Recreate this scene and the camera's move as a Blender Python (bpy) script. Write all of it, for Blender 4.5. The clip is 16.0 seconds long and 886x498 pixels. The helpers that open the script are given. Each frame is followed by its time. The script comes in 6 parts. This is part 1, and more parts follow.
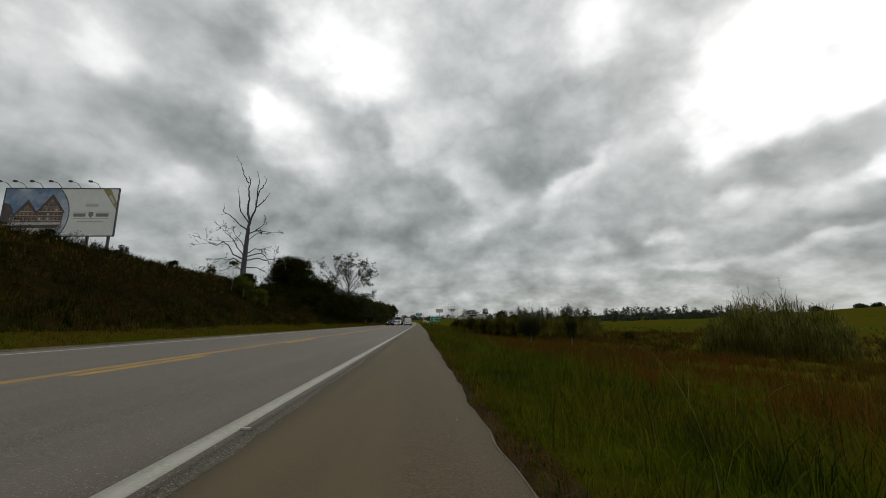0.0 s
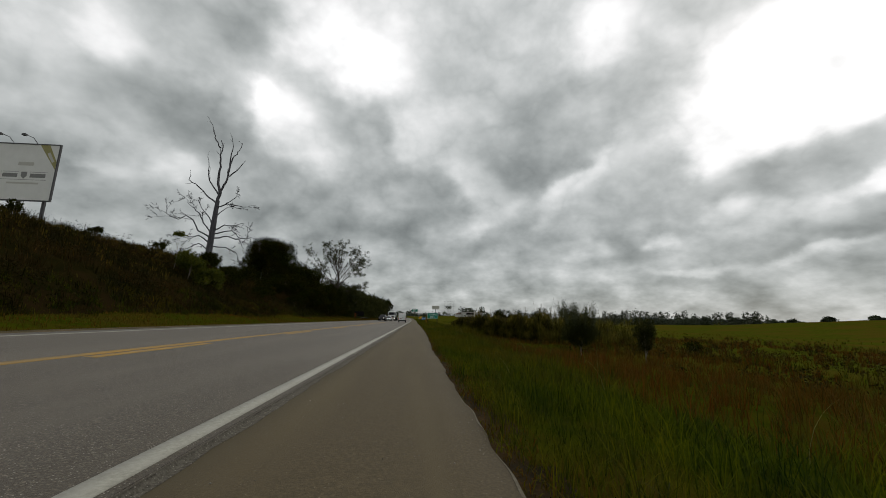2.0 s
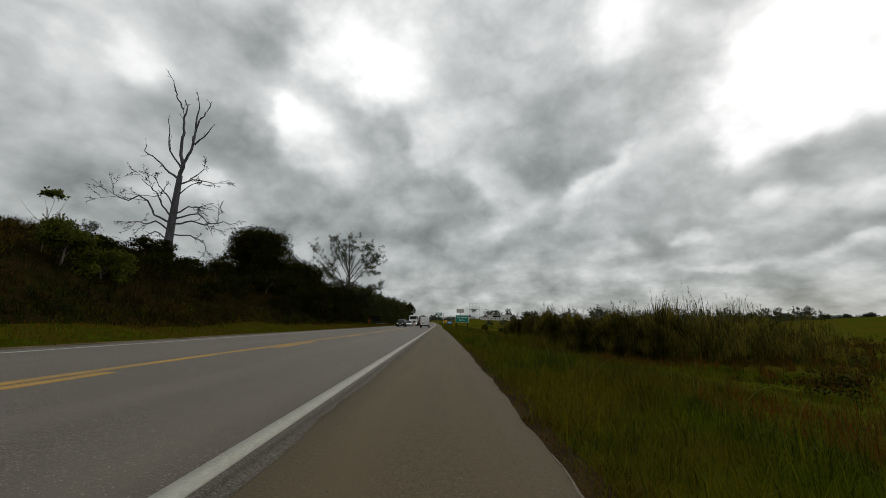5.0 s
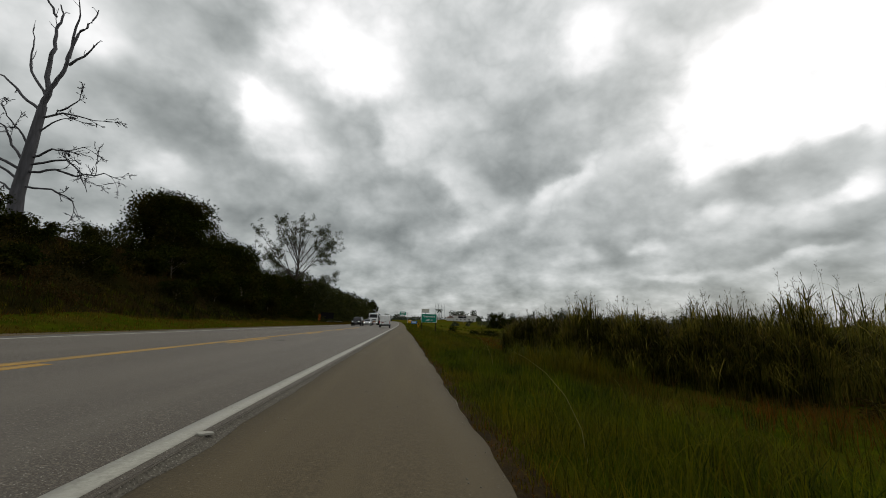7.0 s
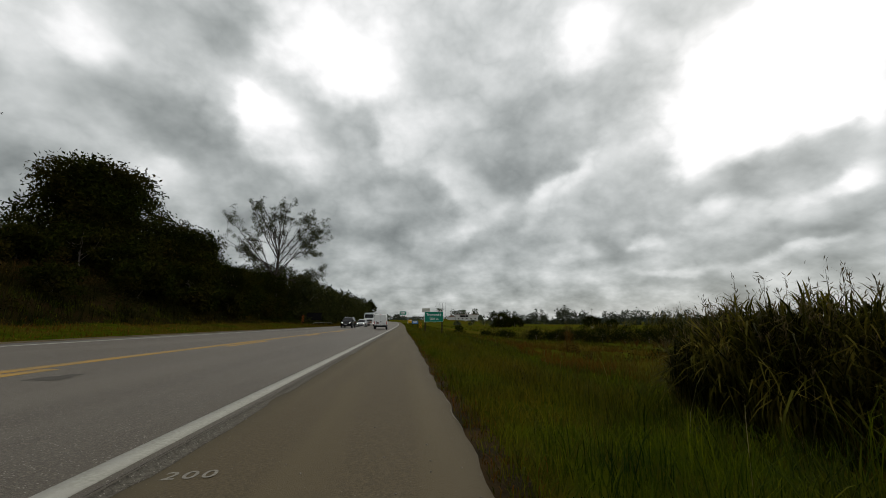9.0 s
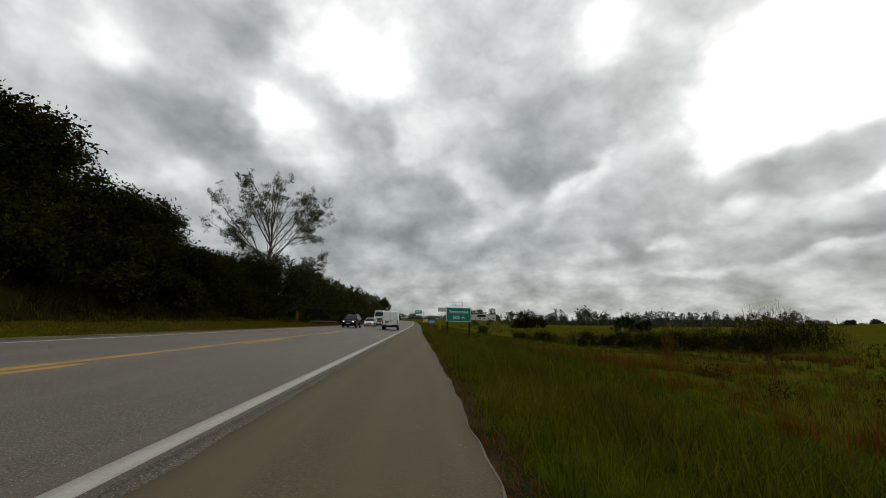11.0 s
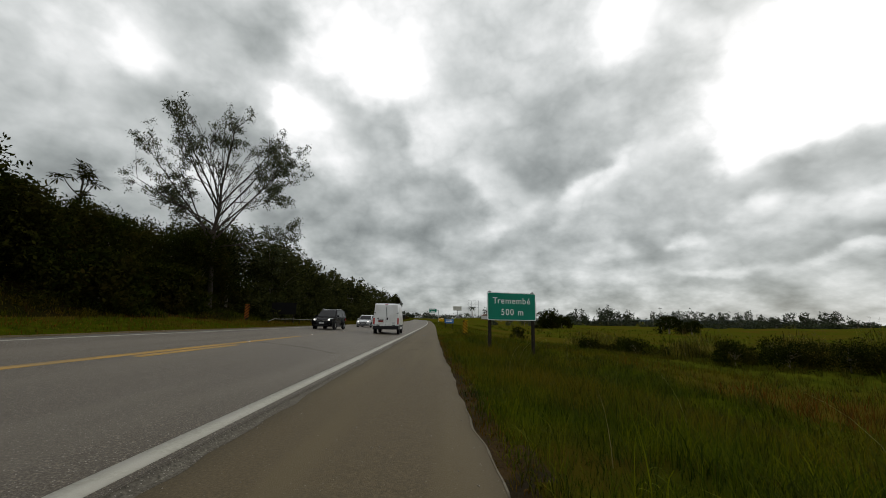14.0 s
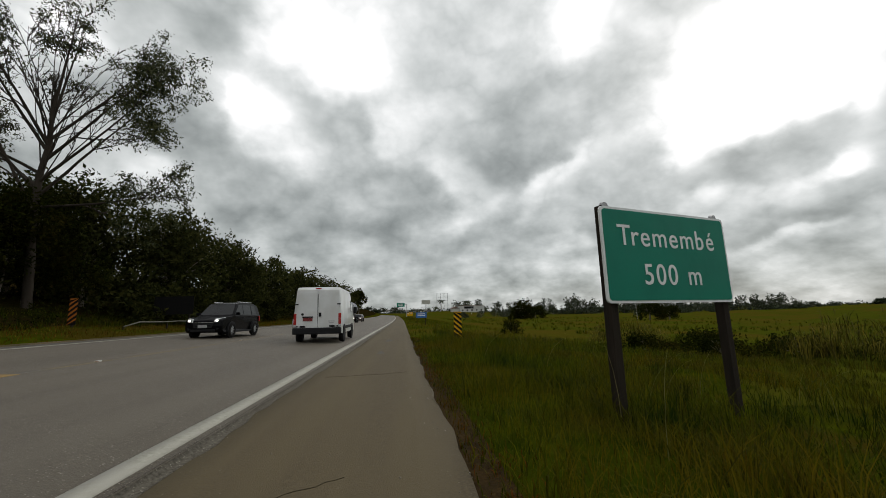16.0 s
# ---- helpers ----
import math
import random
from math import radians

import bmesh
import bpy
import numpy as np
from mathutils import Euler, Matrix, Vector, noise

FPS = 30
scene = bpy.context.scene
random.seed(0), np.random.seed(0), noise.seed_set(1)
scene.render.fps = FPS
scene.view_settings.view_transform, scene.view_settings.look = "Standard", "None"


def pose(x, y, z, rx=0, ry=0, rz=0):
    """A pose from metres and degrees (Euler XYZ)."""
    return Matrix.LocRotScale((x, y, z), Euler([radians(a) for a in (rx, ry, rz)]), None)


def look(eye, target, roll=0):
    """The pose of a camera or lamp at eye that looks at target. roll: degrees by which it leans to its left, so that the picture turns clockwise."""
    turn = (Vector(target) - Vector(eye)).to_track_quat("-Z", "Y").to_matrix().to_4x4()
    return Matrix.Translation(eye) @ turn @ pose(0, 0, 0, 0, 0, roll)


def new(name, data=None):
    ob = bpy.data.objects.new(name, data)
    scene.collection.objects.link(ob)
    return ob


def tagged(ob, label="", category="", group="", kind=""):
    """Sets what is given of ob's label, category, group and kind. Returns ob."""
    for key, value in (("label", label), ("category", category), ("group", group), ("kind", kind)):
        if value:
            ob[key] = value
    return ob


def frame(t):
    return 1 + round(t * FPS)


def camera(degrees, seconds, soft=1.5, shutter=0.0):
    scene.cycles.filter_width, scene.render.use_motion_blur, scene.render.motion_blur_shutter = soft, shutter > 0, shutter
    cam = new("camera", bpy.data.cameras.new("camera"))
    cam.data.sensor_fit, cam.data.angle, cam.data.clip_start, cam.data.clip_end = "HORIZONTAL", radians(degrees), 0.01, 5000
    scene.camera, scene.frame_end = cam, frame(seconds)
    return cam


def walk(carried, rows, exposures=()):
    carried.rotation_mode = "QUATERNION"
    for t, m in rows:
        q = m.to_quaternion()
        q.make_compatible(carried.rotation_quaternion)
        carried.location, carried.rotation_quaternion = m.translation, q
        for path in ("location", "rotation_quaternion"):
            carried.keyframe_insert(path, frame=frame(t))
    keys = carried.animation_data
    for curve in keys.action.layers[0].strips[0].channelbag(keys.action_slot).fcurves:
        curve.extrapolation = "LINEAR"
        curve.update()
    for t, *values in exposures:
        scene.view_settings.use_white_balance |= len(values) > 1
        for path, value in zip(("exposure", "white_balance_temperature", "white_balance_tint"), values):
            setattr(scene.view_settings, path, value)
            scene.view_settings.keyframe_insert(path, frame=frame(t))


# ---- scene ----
cam = camera(98.65, 16.0, soft=0.9)
PATH = [
    (0.0, pose(-0.030, 0.000, 1.1, 100.86, 1.02, -3.36)),
    (0.5, pose(-0.038, 2.840, 1.1, 100.77, 1.60, -5.24)),
    (1.0, pose(-0.068, 5.699, 1.1, 100.55, -0.03, -5.19)),
    (1.5, pose(-0.086, 8.574, 1.1, 100.03, -0.21, -4.97)),
    (2.0, pose(-0.064, 11.466, 1.1, 100.46, -1.01, -4.04)),
    (2.5, pose(-0.048, 14.353, 1.1, 100.91, -1.04, -2.03)),
    (3.0, pose(-0.064, 17.231, 1.1, 100.65, 0.55, -3.89)),
    (3.5, pose(-0.116, 20.122, 1.1, 100.89, -0.17, -3.13)),
    (4.0, pose(-0.232, 23.043, 1.1, 100.79, -0.87, -2.33)),
    (4.5, pose(-0.330, 25.958, 1.1, 100.98, 0.66, 0.05)),
    (7.0, pose(-0.020, 40.445, 1.1, 101.05, -1.09, -5.73)),
    (7.5, pose(0.086, 43.307, 1.1, 101.10, 1.81, -3.71)),
    (8.0, pose(0.096, 46.193, 1.1, 100.96, 0.42, -7.02)),
    (8.5, pose(0.120, 49.142, 1.1, 101.20, 0.32, -3.81)),
    (9.0, pose(0.146, 52.119, 1.1, 100.97, -0.00, -5.67)),
    (11.5, pose(0.166, 67.150, 1.1, 100.91, -0.59, -3.12)),
    (12.0, pose(0.196, 70.207, 1.1, 100.59, 1.71, -6.60)),
    (12.5, pose(0.224, 73.315, 1.1, 100.64, -0.73, -5.54)),
    (13.0, pose(0.256, 76.461, 1.1, 100.89, -0.75, -3.74)),
    (13.5, pose(0.254, 79.626, 1.1, 100.66, -1.00, -3.74)),
    (14.0, pose(0.170, 82.805, 1.1, 100.80, -0.83, -1.25)),
    (14.5, pose(0.076, 85.989, 1.1, 100.63, 0.90, -2.10)),
    (15.0, pose(0.038, 89.257, 1.1, 100.27, 1.58, -4.71)),
    (15.5, pose(0.030, 92.562, 1.1, 100.44, 0.70, -3.25)),
    (16.0, pose(0.008, 96.000, 1.1, 99.89, 1.35, -5.98)),
]
walk(cam, PATH, ((0.0, -0.12), (4.0, -0.12), (8.0, -0.04), (12.0, 0.04), (16.0, 0.12)))

# ---------- world, sun ----------
def mnode(nt, op, a, b=None, c=None, clamp=False):
    n = nt.nodes.new("ShaderNodeMath")
    n.operation, n.use_clamp = op, clamp
    for i, v in enumerate((a, b, c)):
        if v is None:
            continue
        if isinstance(v, (int, float)):
            n.inputs[i].default_value = v
        else:
            nt.links.new(v, n.inputs[i])
    return n.outputs[0]


# clouds by the side of the road they stand over: bearing and height in degrees, half width and half height, slant, brightness
WHITE_GAPS = [
    (48.4, 26.6, 10.2, 7.0, 10, 1.12), (51.6, 30.6, 8.4, 4.1, 0, 1.10), (55.8, 22.9, 2.5, 3.5, 0, 1.05), (40.0, 21.1, 3.2, 4.3, 0, 0.98),
    (-9.4, 36.4, 7.7, 4.2, 0, 1.05), (-16.2, 38.6, 5.2, 4.4, 0, 0.91), (-20.9, 27.4, 4.2, 3.6, 0, 1.05), (-16.1, 23.0, 5.6, 3.1, -25, 0.87),
    (-41.5, 30.7, 3.4, 3.5, 0, 0.89), (-46.5, 29.3, 2.4, 3.5, 0, 0.83), (29.2, 37.7, 6.3, 3.6, 0, 0.94), (-1.5, 26.3, 3.2, 4.7, 0, 0.85),
    (-4.9, 41.4, 5.7, 3.8, 0, 0.88),
]
GREY_MASSES = [
    (-46.2, 23.3, 5.6, 3.7, 0, 0.73), (-45.9, 15.4, 4.6, 3.1, 0, 0.55), (-28.4, 36.2, 4.9, 4.5, 0, 0.64), (-35.9, 36.7, 3.6, 2.7, 0, 0.71),
    (-35.0, 25.7, 6.9, 4.4, 0, 0.60), (-30.6, 22.3, 6.9, 3.7, -15, 0.58), (-8.7, 28.0, 6.1, 3.8, 0, 0.67), (-25.7, 31.1, 5.1, 3.0, 0, 0.78),
    (14.3, 39.1, 11.1, 5.8, 0, 0.78), (5.5, 32.0, 7.4, 8.1, 0, 0.77), (24.3, 31.5, 14.6, 5.5, 0, 0.70), (19.9, 25.1, 11.2, 5.0, 10, 0.62),
    (16.6, 20.2, 5.9, 2.8, 0, 0.57), (33.5, 24.1, 6.2, 4.5, 20, 0.73),
]
LOW_MASSES = [
    (-15.5, 17.9, 10.3, 3.6, 0, 0.62), (8.4, 12.1, 10.2, 2.5, 0, 0.59), (-21.4, 13.7, 4.3, 1.7, 0, 0.53), (-8.8, 12.2, 11.5, 3.3, 0, 0.56),
    (1.6, 17.3, 6.2, 4.2, 0, 0.60), (-4.6, 19.3, 5.2, 3.3, 0, 0.65), (31.6, 14.1, 8.2, 3.0, 0, 0.69), (31.2, 9.9, 5.1, 2.1, 0, 0.56),
    (43.8, 10.0, 6.1, 1.6, 5, 0.65), (44.3, 17.0, 4.4, 2.9, 20, 0.61), (49.4, 17.8, 4.0, 2.0, 22, 0.67), (54.1, 18.8, 2.2, 2.0, 25, 0.71),
    (38.2, 37.0, 5.0, 1.5, 10, 0.78), (54.0, 27.4, 1.8, 1.5, 0, 0.93), (51.7, 9.5, 3.7, 1.9, 15, 0.55), (48.3, 8.0, 2.6, 1.1, 15, 0.60),
    (-34.1, 12.1, 8.9, 3.0, 0, 0.62),
]
LIGHT_WISPS = [
    (-33.5, 17.5, 4.6, 1.8, -18, 0.81), (-40.3, 16.1, 3.3, 1.1, 0, 0.77), (24.8, 19.5, 8.5, 1.5, 40, 0.83), (10.3, 14.6, 4.3, 1.7, 20, 0.80),
    (9.6, 19.6, 4.0, 2.3, -20, 0.78), (24.7, 9.9, 3.2, 1.6, 0, 0.78), (35.3, 10.3, 2.0, 1.1, 0, 0.80), (47.2, 12.9, 7.0, 1.4, 18, 0.76),
    (53.6, 15.1, 2.6, 1.1, 22, 0.93), (41.6, 13.2, 2.7, 1.1, 15, 0.80), (47.8, 7.0, 4.9, 0.5, 10, 0.75), (37.5, 6.4, 4.1, 0.6, 5, 0.77),
    (5.2, 22.6, 4.5, 2.1, -30, 0.77),
]


def build_world():
    world = bpy.data.worlds.new("overcast_sky")
    scene.world = world
    world.use_nodes = True
    nt = world.node_tree
    nt.nodes.clear()
    link = nt.links.new
    co = nt.nodes.new("ShaderNodeTexCoord")
    sep = nt.nodes.new("ShaderNodeSeparateXYZ")
    link(co.outputs["Generated"], sep.inputs[0])
    x, y, z = sep.outputs
    up = mnode(nt, "MAXIMUM", z, 0.0)

    def vec(a, b):
        c = nt.nodes.new("ShaderNodeCombineXYZ")
        link(a, c.inputs[0])
        link(b, c.inputs[1])
        return c.outputs[0]

    def noise(at, scale, detail, rough, off, squash=(1.0, 1.0, 1.0)):
        m = nt.nodes.new("ShaderNodeMapping")
        m.inputs["Location"].default_value = off
        m.inputs["Scale"].default_value = squash
        link(at, m.inputs[0])
        n = nt.nodes.new("ShaderNodeTexNoise")
        n.inputs["Scale"].default_value, n.inputs["Detail"].default_value, n.inputs["Roughness"].default_value = scale, detail, rough
        link(m.outputs[0], n.inputs[0])
        return n

    def shift(at, n, amount):
        """The place at, pushed about by the colours of a noise."""
        s = nt.nodes.new("ShaderNodeVectorMath")
        s.operation = "SUBTRACT"
        link(n.outputs["Color"], s.inputs[0])
        s.inputs[1].default_value = (0.5, 0.5, 0.5)
        m = nt.nodes.new("ShaderNodeVectorMath")
        m.operation = "MULTIPLY_ADD"
        link(s.outputs[0], m.inputs[0])
        m.inputs[1].default_value = amount
        link(at, m.inputs[2])
        return m.outputs[0]

    way = co.outputs["Generated"]
    bearing = vec(mnode(nt, "MULTIPLY", mnode(nt, "ARCTAN2", x, y), 57.2958), mnode(nt, "MULTIPLY", mnode(nt, "ARCSINE", z), 57.2958))
    heap = noise(way, 5.0, 3.0, 0.5, (1.3, 5.1, 4.0), (1, 1, 1.5))
    curl = noise(way, 12.0, 5.0, 0.54, (6.3, 2.1, 1.0), (1, 1, 1.25))
    ragged = shift(shift(bearing, heap, (7.0, 5.5, 0.0)), curl, (3.2, 3.0, 0.0))
    # the deck overhead and behind, a little darker towards the horizon
    total = mnode(nt, "MULTIPLY_ADD", up, 0.28, SKY_BASE)
    for cx, cy, rx, ry, slant, level in GREY_MASSES + WHITE_GAPS + LOW_MASSES + LIGHT_WISPS:
        m = nt.nodes.new("ShaderNodeMapping")
        m.vector_type = "TEXTURE"
        m.inputs["Location"].default_value = (cx, cy, 0)
        m.inputs["Rotation"].default_value = (0, 0, radians(slant))
        m.inputs["Scale"].default_value = (rx, ry, 1)
        link(ragged, m.inputs[0])
        d = nt.nodes.new("ShaderNodeVectorMath")
        d.operation = "DOT_PRODUCT"
        link(m.outputs[0], d.inputs[0])
        link(m.outputs[0], d.inputs[1])
        mask = mnode(nt, "EXPONENT", mnode(nt, "MULTIPLY", mnode(nt, "POWER", d.outputs["Value"], 1.6), -0.75))
        total = mnode(nt, "MULTIPLY_ADD", mask, mnode(nt, "SUBTRACT", level, total), total)
    # the deck seen in perspective: heaps overhead that crowd into flat rows low down
    flat = mnode(nt, "ADD", up, 0.42)
    deck = noise(vec(mnode(nt, "DIVIDE", x, flat), mnode(nt, "DIVIDE", y, flat)), 5.4, 7.0, 0.54, (4.4, 1.9, 0.0))
    low = mnode(nt, "EXPONENT", mnode(nt, "MULTIPLY", up, -4.5))
    total = mnode(nt, "MULTIPLY_ADD", mnode(nt, "SUBTRACT", deck.outputs["Fac"], 0.5), mnode(nt, "MULTIPLY_ADD", low, 0.72, 0.03), total)
    total = mnode(nt, "MULTIPLY_ADD", mnode(nt, "SUBTRACT", curl.outputs["Fac"], 0.5), 0.20, total)
    total = mnode(nt, "MULTIPLY_ADD", mnode(nt, "SUBTRACT", heap.outputs["Fac"], 0.5), 0.06, total)
    # billows: rounded heads with darker creases between them
    puff = noise(way, 6.5, 4.0, 0.5, (2.7, 8.8, 3.0), (1, 1, 1.25))
    total = mnode(nt, "MULTIPLY_ADD", mnode(nt, "SUBTRACT", mnode(nt, "ABSOLUTE", mnode(nt, "SUBTRACT", puff.outputs["Fac"], 0.5)), 0.09), 0.50, total)
    light = mnode(nt, "MULTIPLY", mnode(nt, "POWER", mnode(nt, "MAXIMUM", mnode(nt, "MINIMUM", total, 1.07), 0.3), 2.2), 1.27)
    tint = nt.nodes.new("ShaderNodeMix")
    tint.data_type = "RGBA"
    link(mnode(nt, "MINIMUM", light, 1.0), tint.inputs["Factor"])
    tint.inputs[6].default_value, tint.inputs[7].default_value = (0.90, 1.0, 0.975, 1), (1.0, 1.0, 1.0, 1)
    cloud = nt.nodes.new("ShaderNodeBackground")
    link(tint.outputs[2], cloud.inputs[0])
    link(light, cloud.inputs[1])
    sky = nt.nodes.new("ShaderNodeTexSky")
    sky.sky_type, sky.sun_disc = "NISHITA", False
    sky.sun_elevation, sky.sun_rotation = radians(33), radians(47)
    clear = nt.nodes.new("ShaderNodeBackground")
    link(sky.outputs[0], clear.inputs[0])
    clear.inputs[1].default_value = 0.06
    mix = nt.nodes.new("ShaderNodeMixShader")
    mix.inputs[0].default_value = 0.06
    link(cloud.outputs[0], mix.inputs[1])
    link(clear.outputs[0], mix.inputs[2])
    out = nt.nodes.new("ShaderNodeOutputWorld")
    link(mix.outputs[0], out.inputs[0])


SKY_BASE = 0.62
build_world()
sun_data = bpy.data.lights.new("sun", "SUN")
sun_data.energy, sun_data.angle, sun_data.color = 0.5, radians(25), (1.0, 0.96, 0.9)
sun = new("sun", sun_data)
sun.matrix_world = look((60, 160, 60), (0, 100, 0))


# ---------- materials ----------
def material(name, c1, c2, scale=4.0, rough=0.8, bump=0.0, bump_scale=60.0, metal=0.0, c3=None, big=0.3,
             island=0.0, spec=0.5, coat=0.0, translucent=0.0, per_object=0.0, stretch=None, grain=(0.3, 0.7), streak=None, chips=None):
    m = bpy.data.materials.new(name)
    m.use_nodes = True
    nt = m.node_tree
    bsdf = nt.nodes["Principled BSDF"]
    link = nt.links.new
    co = nt.nodes.new("ShaderNodeTexCoord")
    vec = co.outputs["Object"]
    if stretch:
        mp = nt.nodes.new("ShaderNodeMapping")
        mp.inputs["Scale"].default_value = stretch
        link(vec, mp.inputs[0])
        vec = mp.outputs[0]

    def noise_tex(s, detail=5.0, rgh=0.55, along=None):
        n = nt.nodes.new("ShaderNodeTexNoise")
        n.inputs["Scale"].default_value = s
        n.inputs["Detail"].default_value = detail
        n.inputs["Roughness"].default_value = rgh
        if along:
            mp2 = nt.nodes.new("ShaderNodeMapping")
            mp2.inputs["Scale"].default_value = along
            link(vec, mp2.inputs[0])
            link(mp2.outputs[0], n.inputs[0])
        else:
            link(vec, n.inputs[0])
        return n.outputs["Fac"]

    def mixcol(f, a, b):
        x = nt.nodes.new("ShaderNodeMix")
        x.data_type = "RGBA"
        if isinstance(f, float):
            x.inputs["Factor"].default_value = f
        else:
            link(f, x.inputs["Factor"])
        for sock, val in ((x.inputs[6], a), (x.inputs[7], b)):
            if isinstance(val, tuple):
                sock.default_value = (*val, 1)
            else:
                link(val, sock)
        return x.outputs[2]

    def spread(f, lo, hi):
        r = nt.nodes.new("ShaderNodeMapRange")
        r.inputs[1].default_value, r.inputs[2].default_value = lo, hi
        link(f, r.inputs[0])
        return r.outputs[0]

    fine = spread(noise_tex(scale), *grain)
    col = mixcol(fine, c1, c2)
    if c3:
        patch = spread(noise_tex(big, 4.0, 0.55, streak), 0.44, 0.62)
        col = mixcol(patch, col, c3)
    if chips:
        # scattered pale stones in the surface: cells per metre, share of cells, colour
        vor = nt.nodes.new("ShaderNodeTexVoronoi")
        vor.inputs["Scale"].default_value = chips[0]
        link(vec, vor.inputs["Vector"])
        sp = nt.nodes.new("ShaderNodeSeparateColor")
        link(vor.outputs["Color"], sp.inputs[0])
        some = mnode(nt, "LESS_THAN", sp.outputs[0], chips[1])
        near_centre = mnode(nt, "LESS_THAN", vor.outputs["Distance"], mnode(nt, "MULTIPLY_ADD", sp.outputs[1], 0.28, 0.16))
        col = mixcol(mnode(nt, "MULTIPLY", some, near_centre), col, chips[2])
    if island > 0:
        geo = nt.nodes.new("ShaderNodeNewGeometry")
        hv = nt.nodes.new("ShaderNodeHueSaturation")
        link(mnode(nt, "MULTIPLY_ADD", geo.outputs["Random Per Island"], island * 2, 1.0 - island), hv.inputs["Value"])
        link(mnode(nt, "MULTIPLY_ADD", geo.outputs["Random Per Island"], -0.05, 0.525), hv.inputs["Hue"])
        link(col, hv.inputs["Color"])
        col = hv.outputs[0]
    if per_object > 0:
        info = nt.nodes.new("ShaderNodeObjectInfo")
        hv = nt.nodes.new("ShaderNodeHueSaturation")
        link(mnode(nt, "MULTIPLY_ADD", info.outputs["Random"], per_object * 2, 1.0 - per_object), hv.inputs["Value"])
        link(col, hv.inputs["Color"])
        col = hv.outputs[0]
    link(col, bsdf.inputs["Base Color"])
    bsdf.inputs["Metallic"].default_value = metal
    bsdf.inputs["Specular IOR Level"].default_value = spec
    bsdf.inputs["Coat Weight"].default_value = coat
    link(mnode(nt, "MULTIPLY_ADD", fine, 0.12, rough - 0.06, clamp=True), bsdf.inputs["Roughness"])
    if bump > 0:
        b = nt.nodes.new("ShaderNodeBump")
        b.inputs["Strength"].default_value = bump
        b.inputs["Distance"].default_value = 0.02
        link(noise_tex(bump_scale, 6.0, 0.6), b.inputs["Height"])
        link(b.outputs[0], bsdf.inputs["Normal"])
    if translucent > 0:
        tr = nt.nodes.new("ShaderNodeBsdfTranslucent")
        link(col, tr.inputs[0])
        mx = nt.nodes.new("ShaderNodeMixShader")
        mx.inputs[0].default_value = translucent
        link(bsdf.outputs[0], mx.inputs[1])
        link(tr.outputs[0], mx.inputs[2])
        link(mx.outputs[0], nt.nodes["Material Output"].inputs[0])
    return m


def lamp_material(name, colour, strength):
    m = bpy.data.materials.new(name)
    m.use_nodes = True
    b = m.node_tree.nodes["Principled BSDF"]
    b.inputs["Base Color"].default_value = (*colour, 1)
    b.inputs["Emission Color"].default_value = (*colour, 1)
    b.inputs["Emission Strength"].default_value = strength
    return m


M_GROUND = material("field_soil", (0.030, 0.038, 0.003), (0.058, 0.065, 0.005), 0.8, 0.95, 0.6, 9.0, c3=(0.062, 0.047, 0.006), big=0.06, spec=0.0)
M_THATCH = material("meadow_litter", (0.016, 0.025, 0.001), (0.042, 0.050, 0.002), 2.0, 0.95, 0.6, 14.0, c3=(0.042, 0.032, 0.004), big=0.4, spec=0.0)
# near-black brown for the ground of the steep bank
M_BANK = material("dark_bank_ground", (0.008, 0.008, 0.002), (0.015, 0.012, 0.003), 1.2, 0.95, 0.8, 9.0, c3=(0.017, 0.011, 0.004), big=0.3, spec=0.0)
M_ASPHALT = material("asphalt", (0.071, 0.059, 0.043), (0.31, 0.267, 0.205), 46.0, 0.66, 0.8, 70.0, c3=(0.111, 0.095, 0.071), big=0.9, spec=0.3, grain=(0.50, 0.88), streak=(1.0, 0.07, 1.0), chips=(66.0, 0.13, (0.30, 0.28, 0.235)))
M_SHOULDER = material("shoulder_asphalt", (0.063, 0.047, 0.0235), (0.146, 0.114, 0.062), 40.0, 0.8, 0.4, 90.0, c3=(0.090, 0.069, 0.035), big=1.6, spec=0.2, grain=(0.42, 0.9), streak=(1.0, 0.06, 1.0), chips=(70.0, 0.02, (0.17, 0.145, 0.10)))
M_EDGE = material("broken_asphalt_edge", (0.045, 0.039, 0.029), (0.15, 0.135, 0.105), 38.0, 0.9, 1.0, 50.0, spec=0.2, chips=(60.0, 0.25, (0.24, 0.22, 0.18)))
M_WHITE_LINE = material("worn_white_paint", (0.36, 0.35, 0.29), (0.26, 0.25, 0.205), 30.0, 0.65, 0.3, 120.0, c3=(0.33, 0.317, 0.27), big=2.2, spec=0.3)
M_YELLOW_LINE = material("worn_yellow_paint", (0.36, 0.20, 0.028), (0.27, 0.165, 0.04), 24.0, 0.65, 0.3, 120.0, c3=(0.23, 0.15, 0.05), big=0.9, spec=0.3)
M_YELLOW_WORN = material("rubbed_off_yellow_paint", (0.17, 0.125, 0.055), (0.105, 0.092, 0.075), 9.0, 0.65, 0.3, 120.0, c3=(0.11, 0.097, 0.08), big=0.6, spec=0.3)
M_DIRT = material("verge_dirt", (0.018, 0.010, 0.003), (0.058, 0.035, 0.011), 26.0, 0.95, 1.0, 30.0, c3=(0.018, 0.013, 0.006), big=1.6, spec=0.05)
M_GRASS = material("grass_blades", (0.016, 0.030, 0.001), (0.070, 0.089, 0.0013), 0.9, 0.7, c3=(0.080, 0.068, 0.0025), big=0.22, island=0.6, spec=0.04, translucent=0.4, grain=(0.35, 0.65))
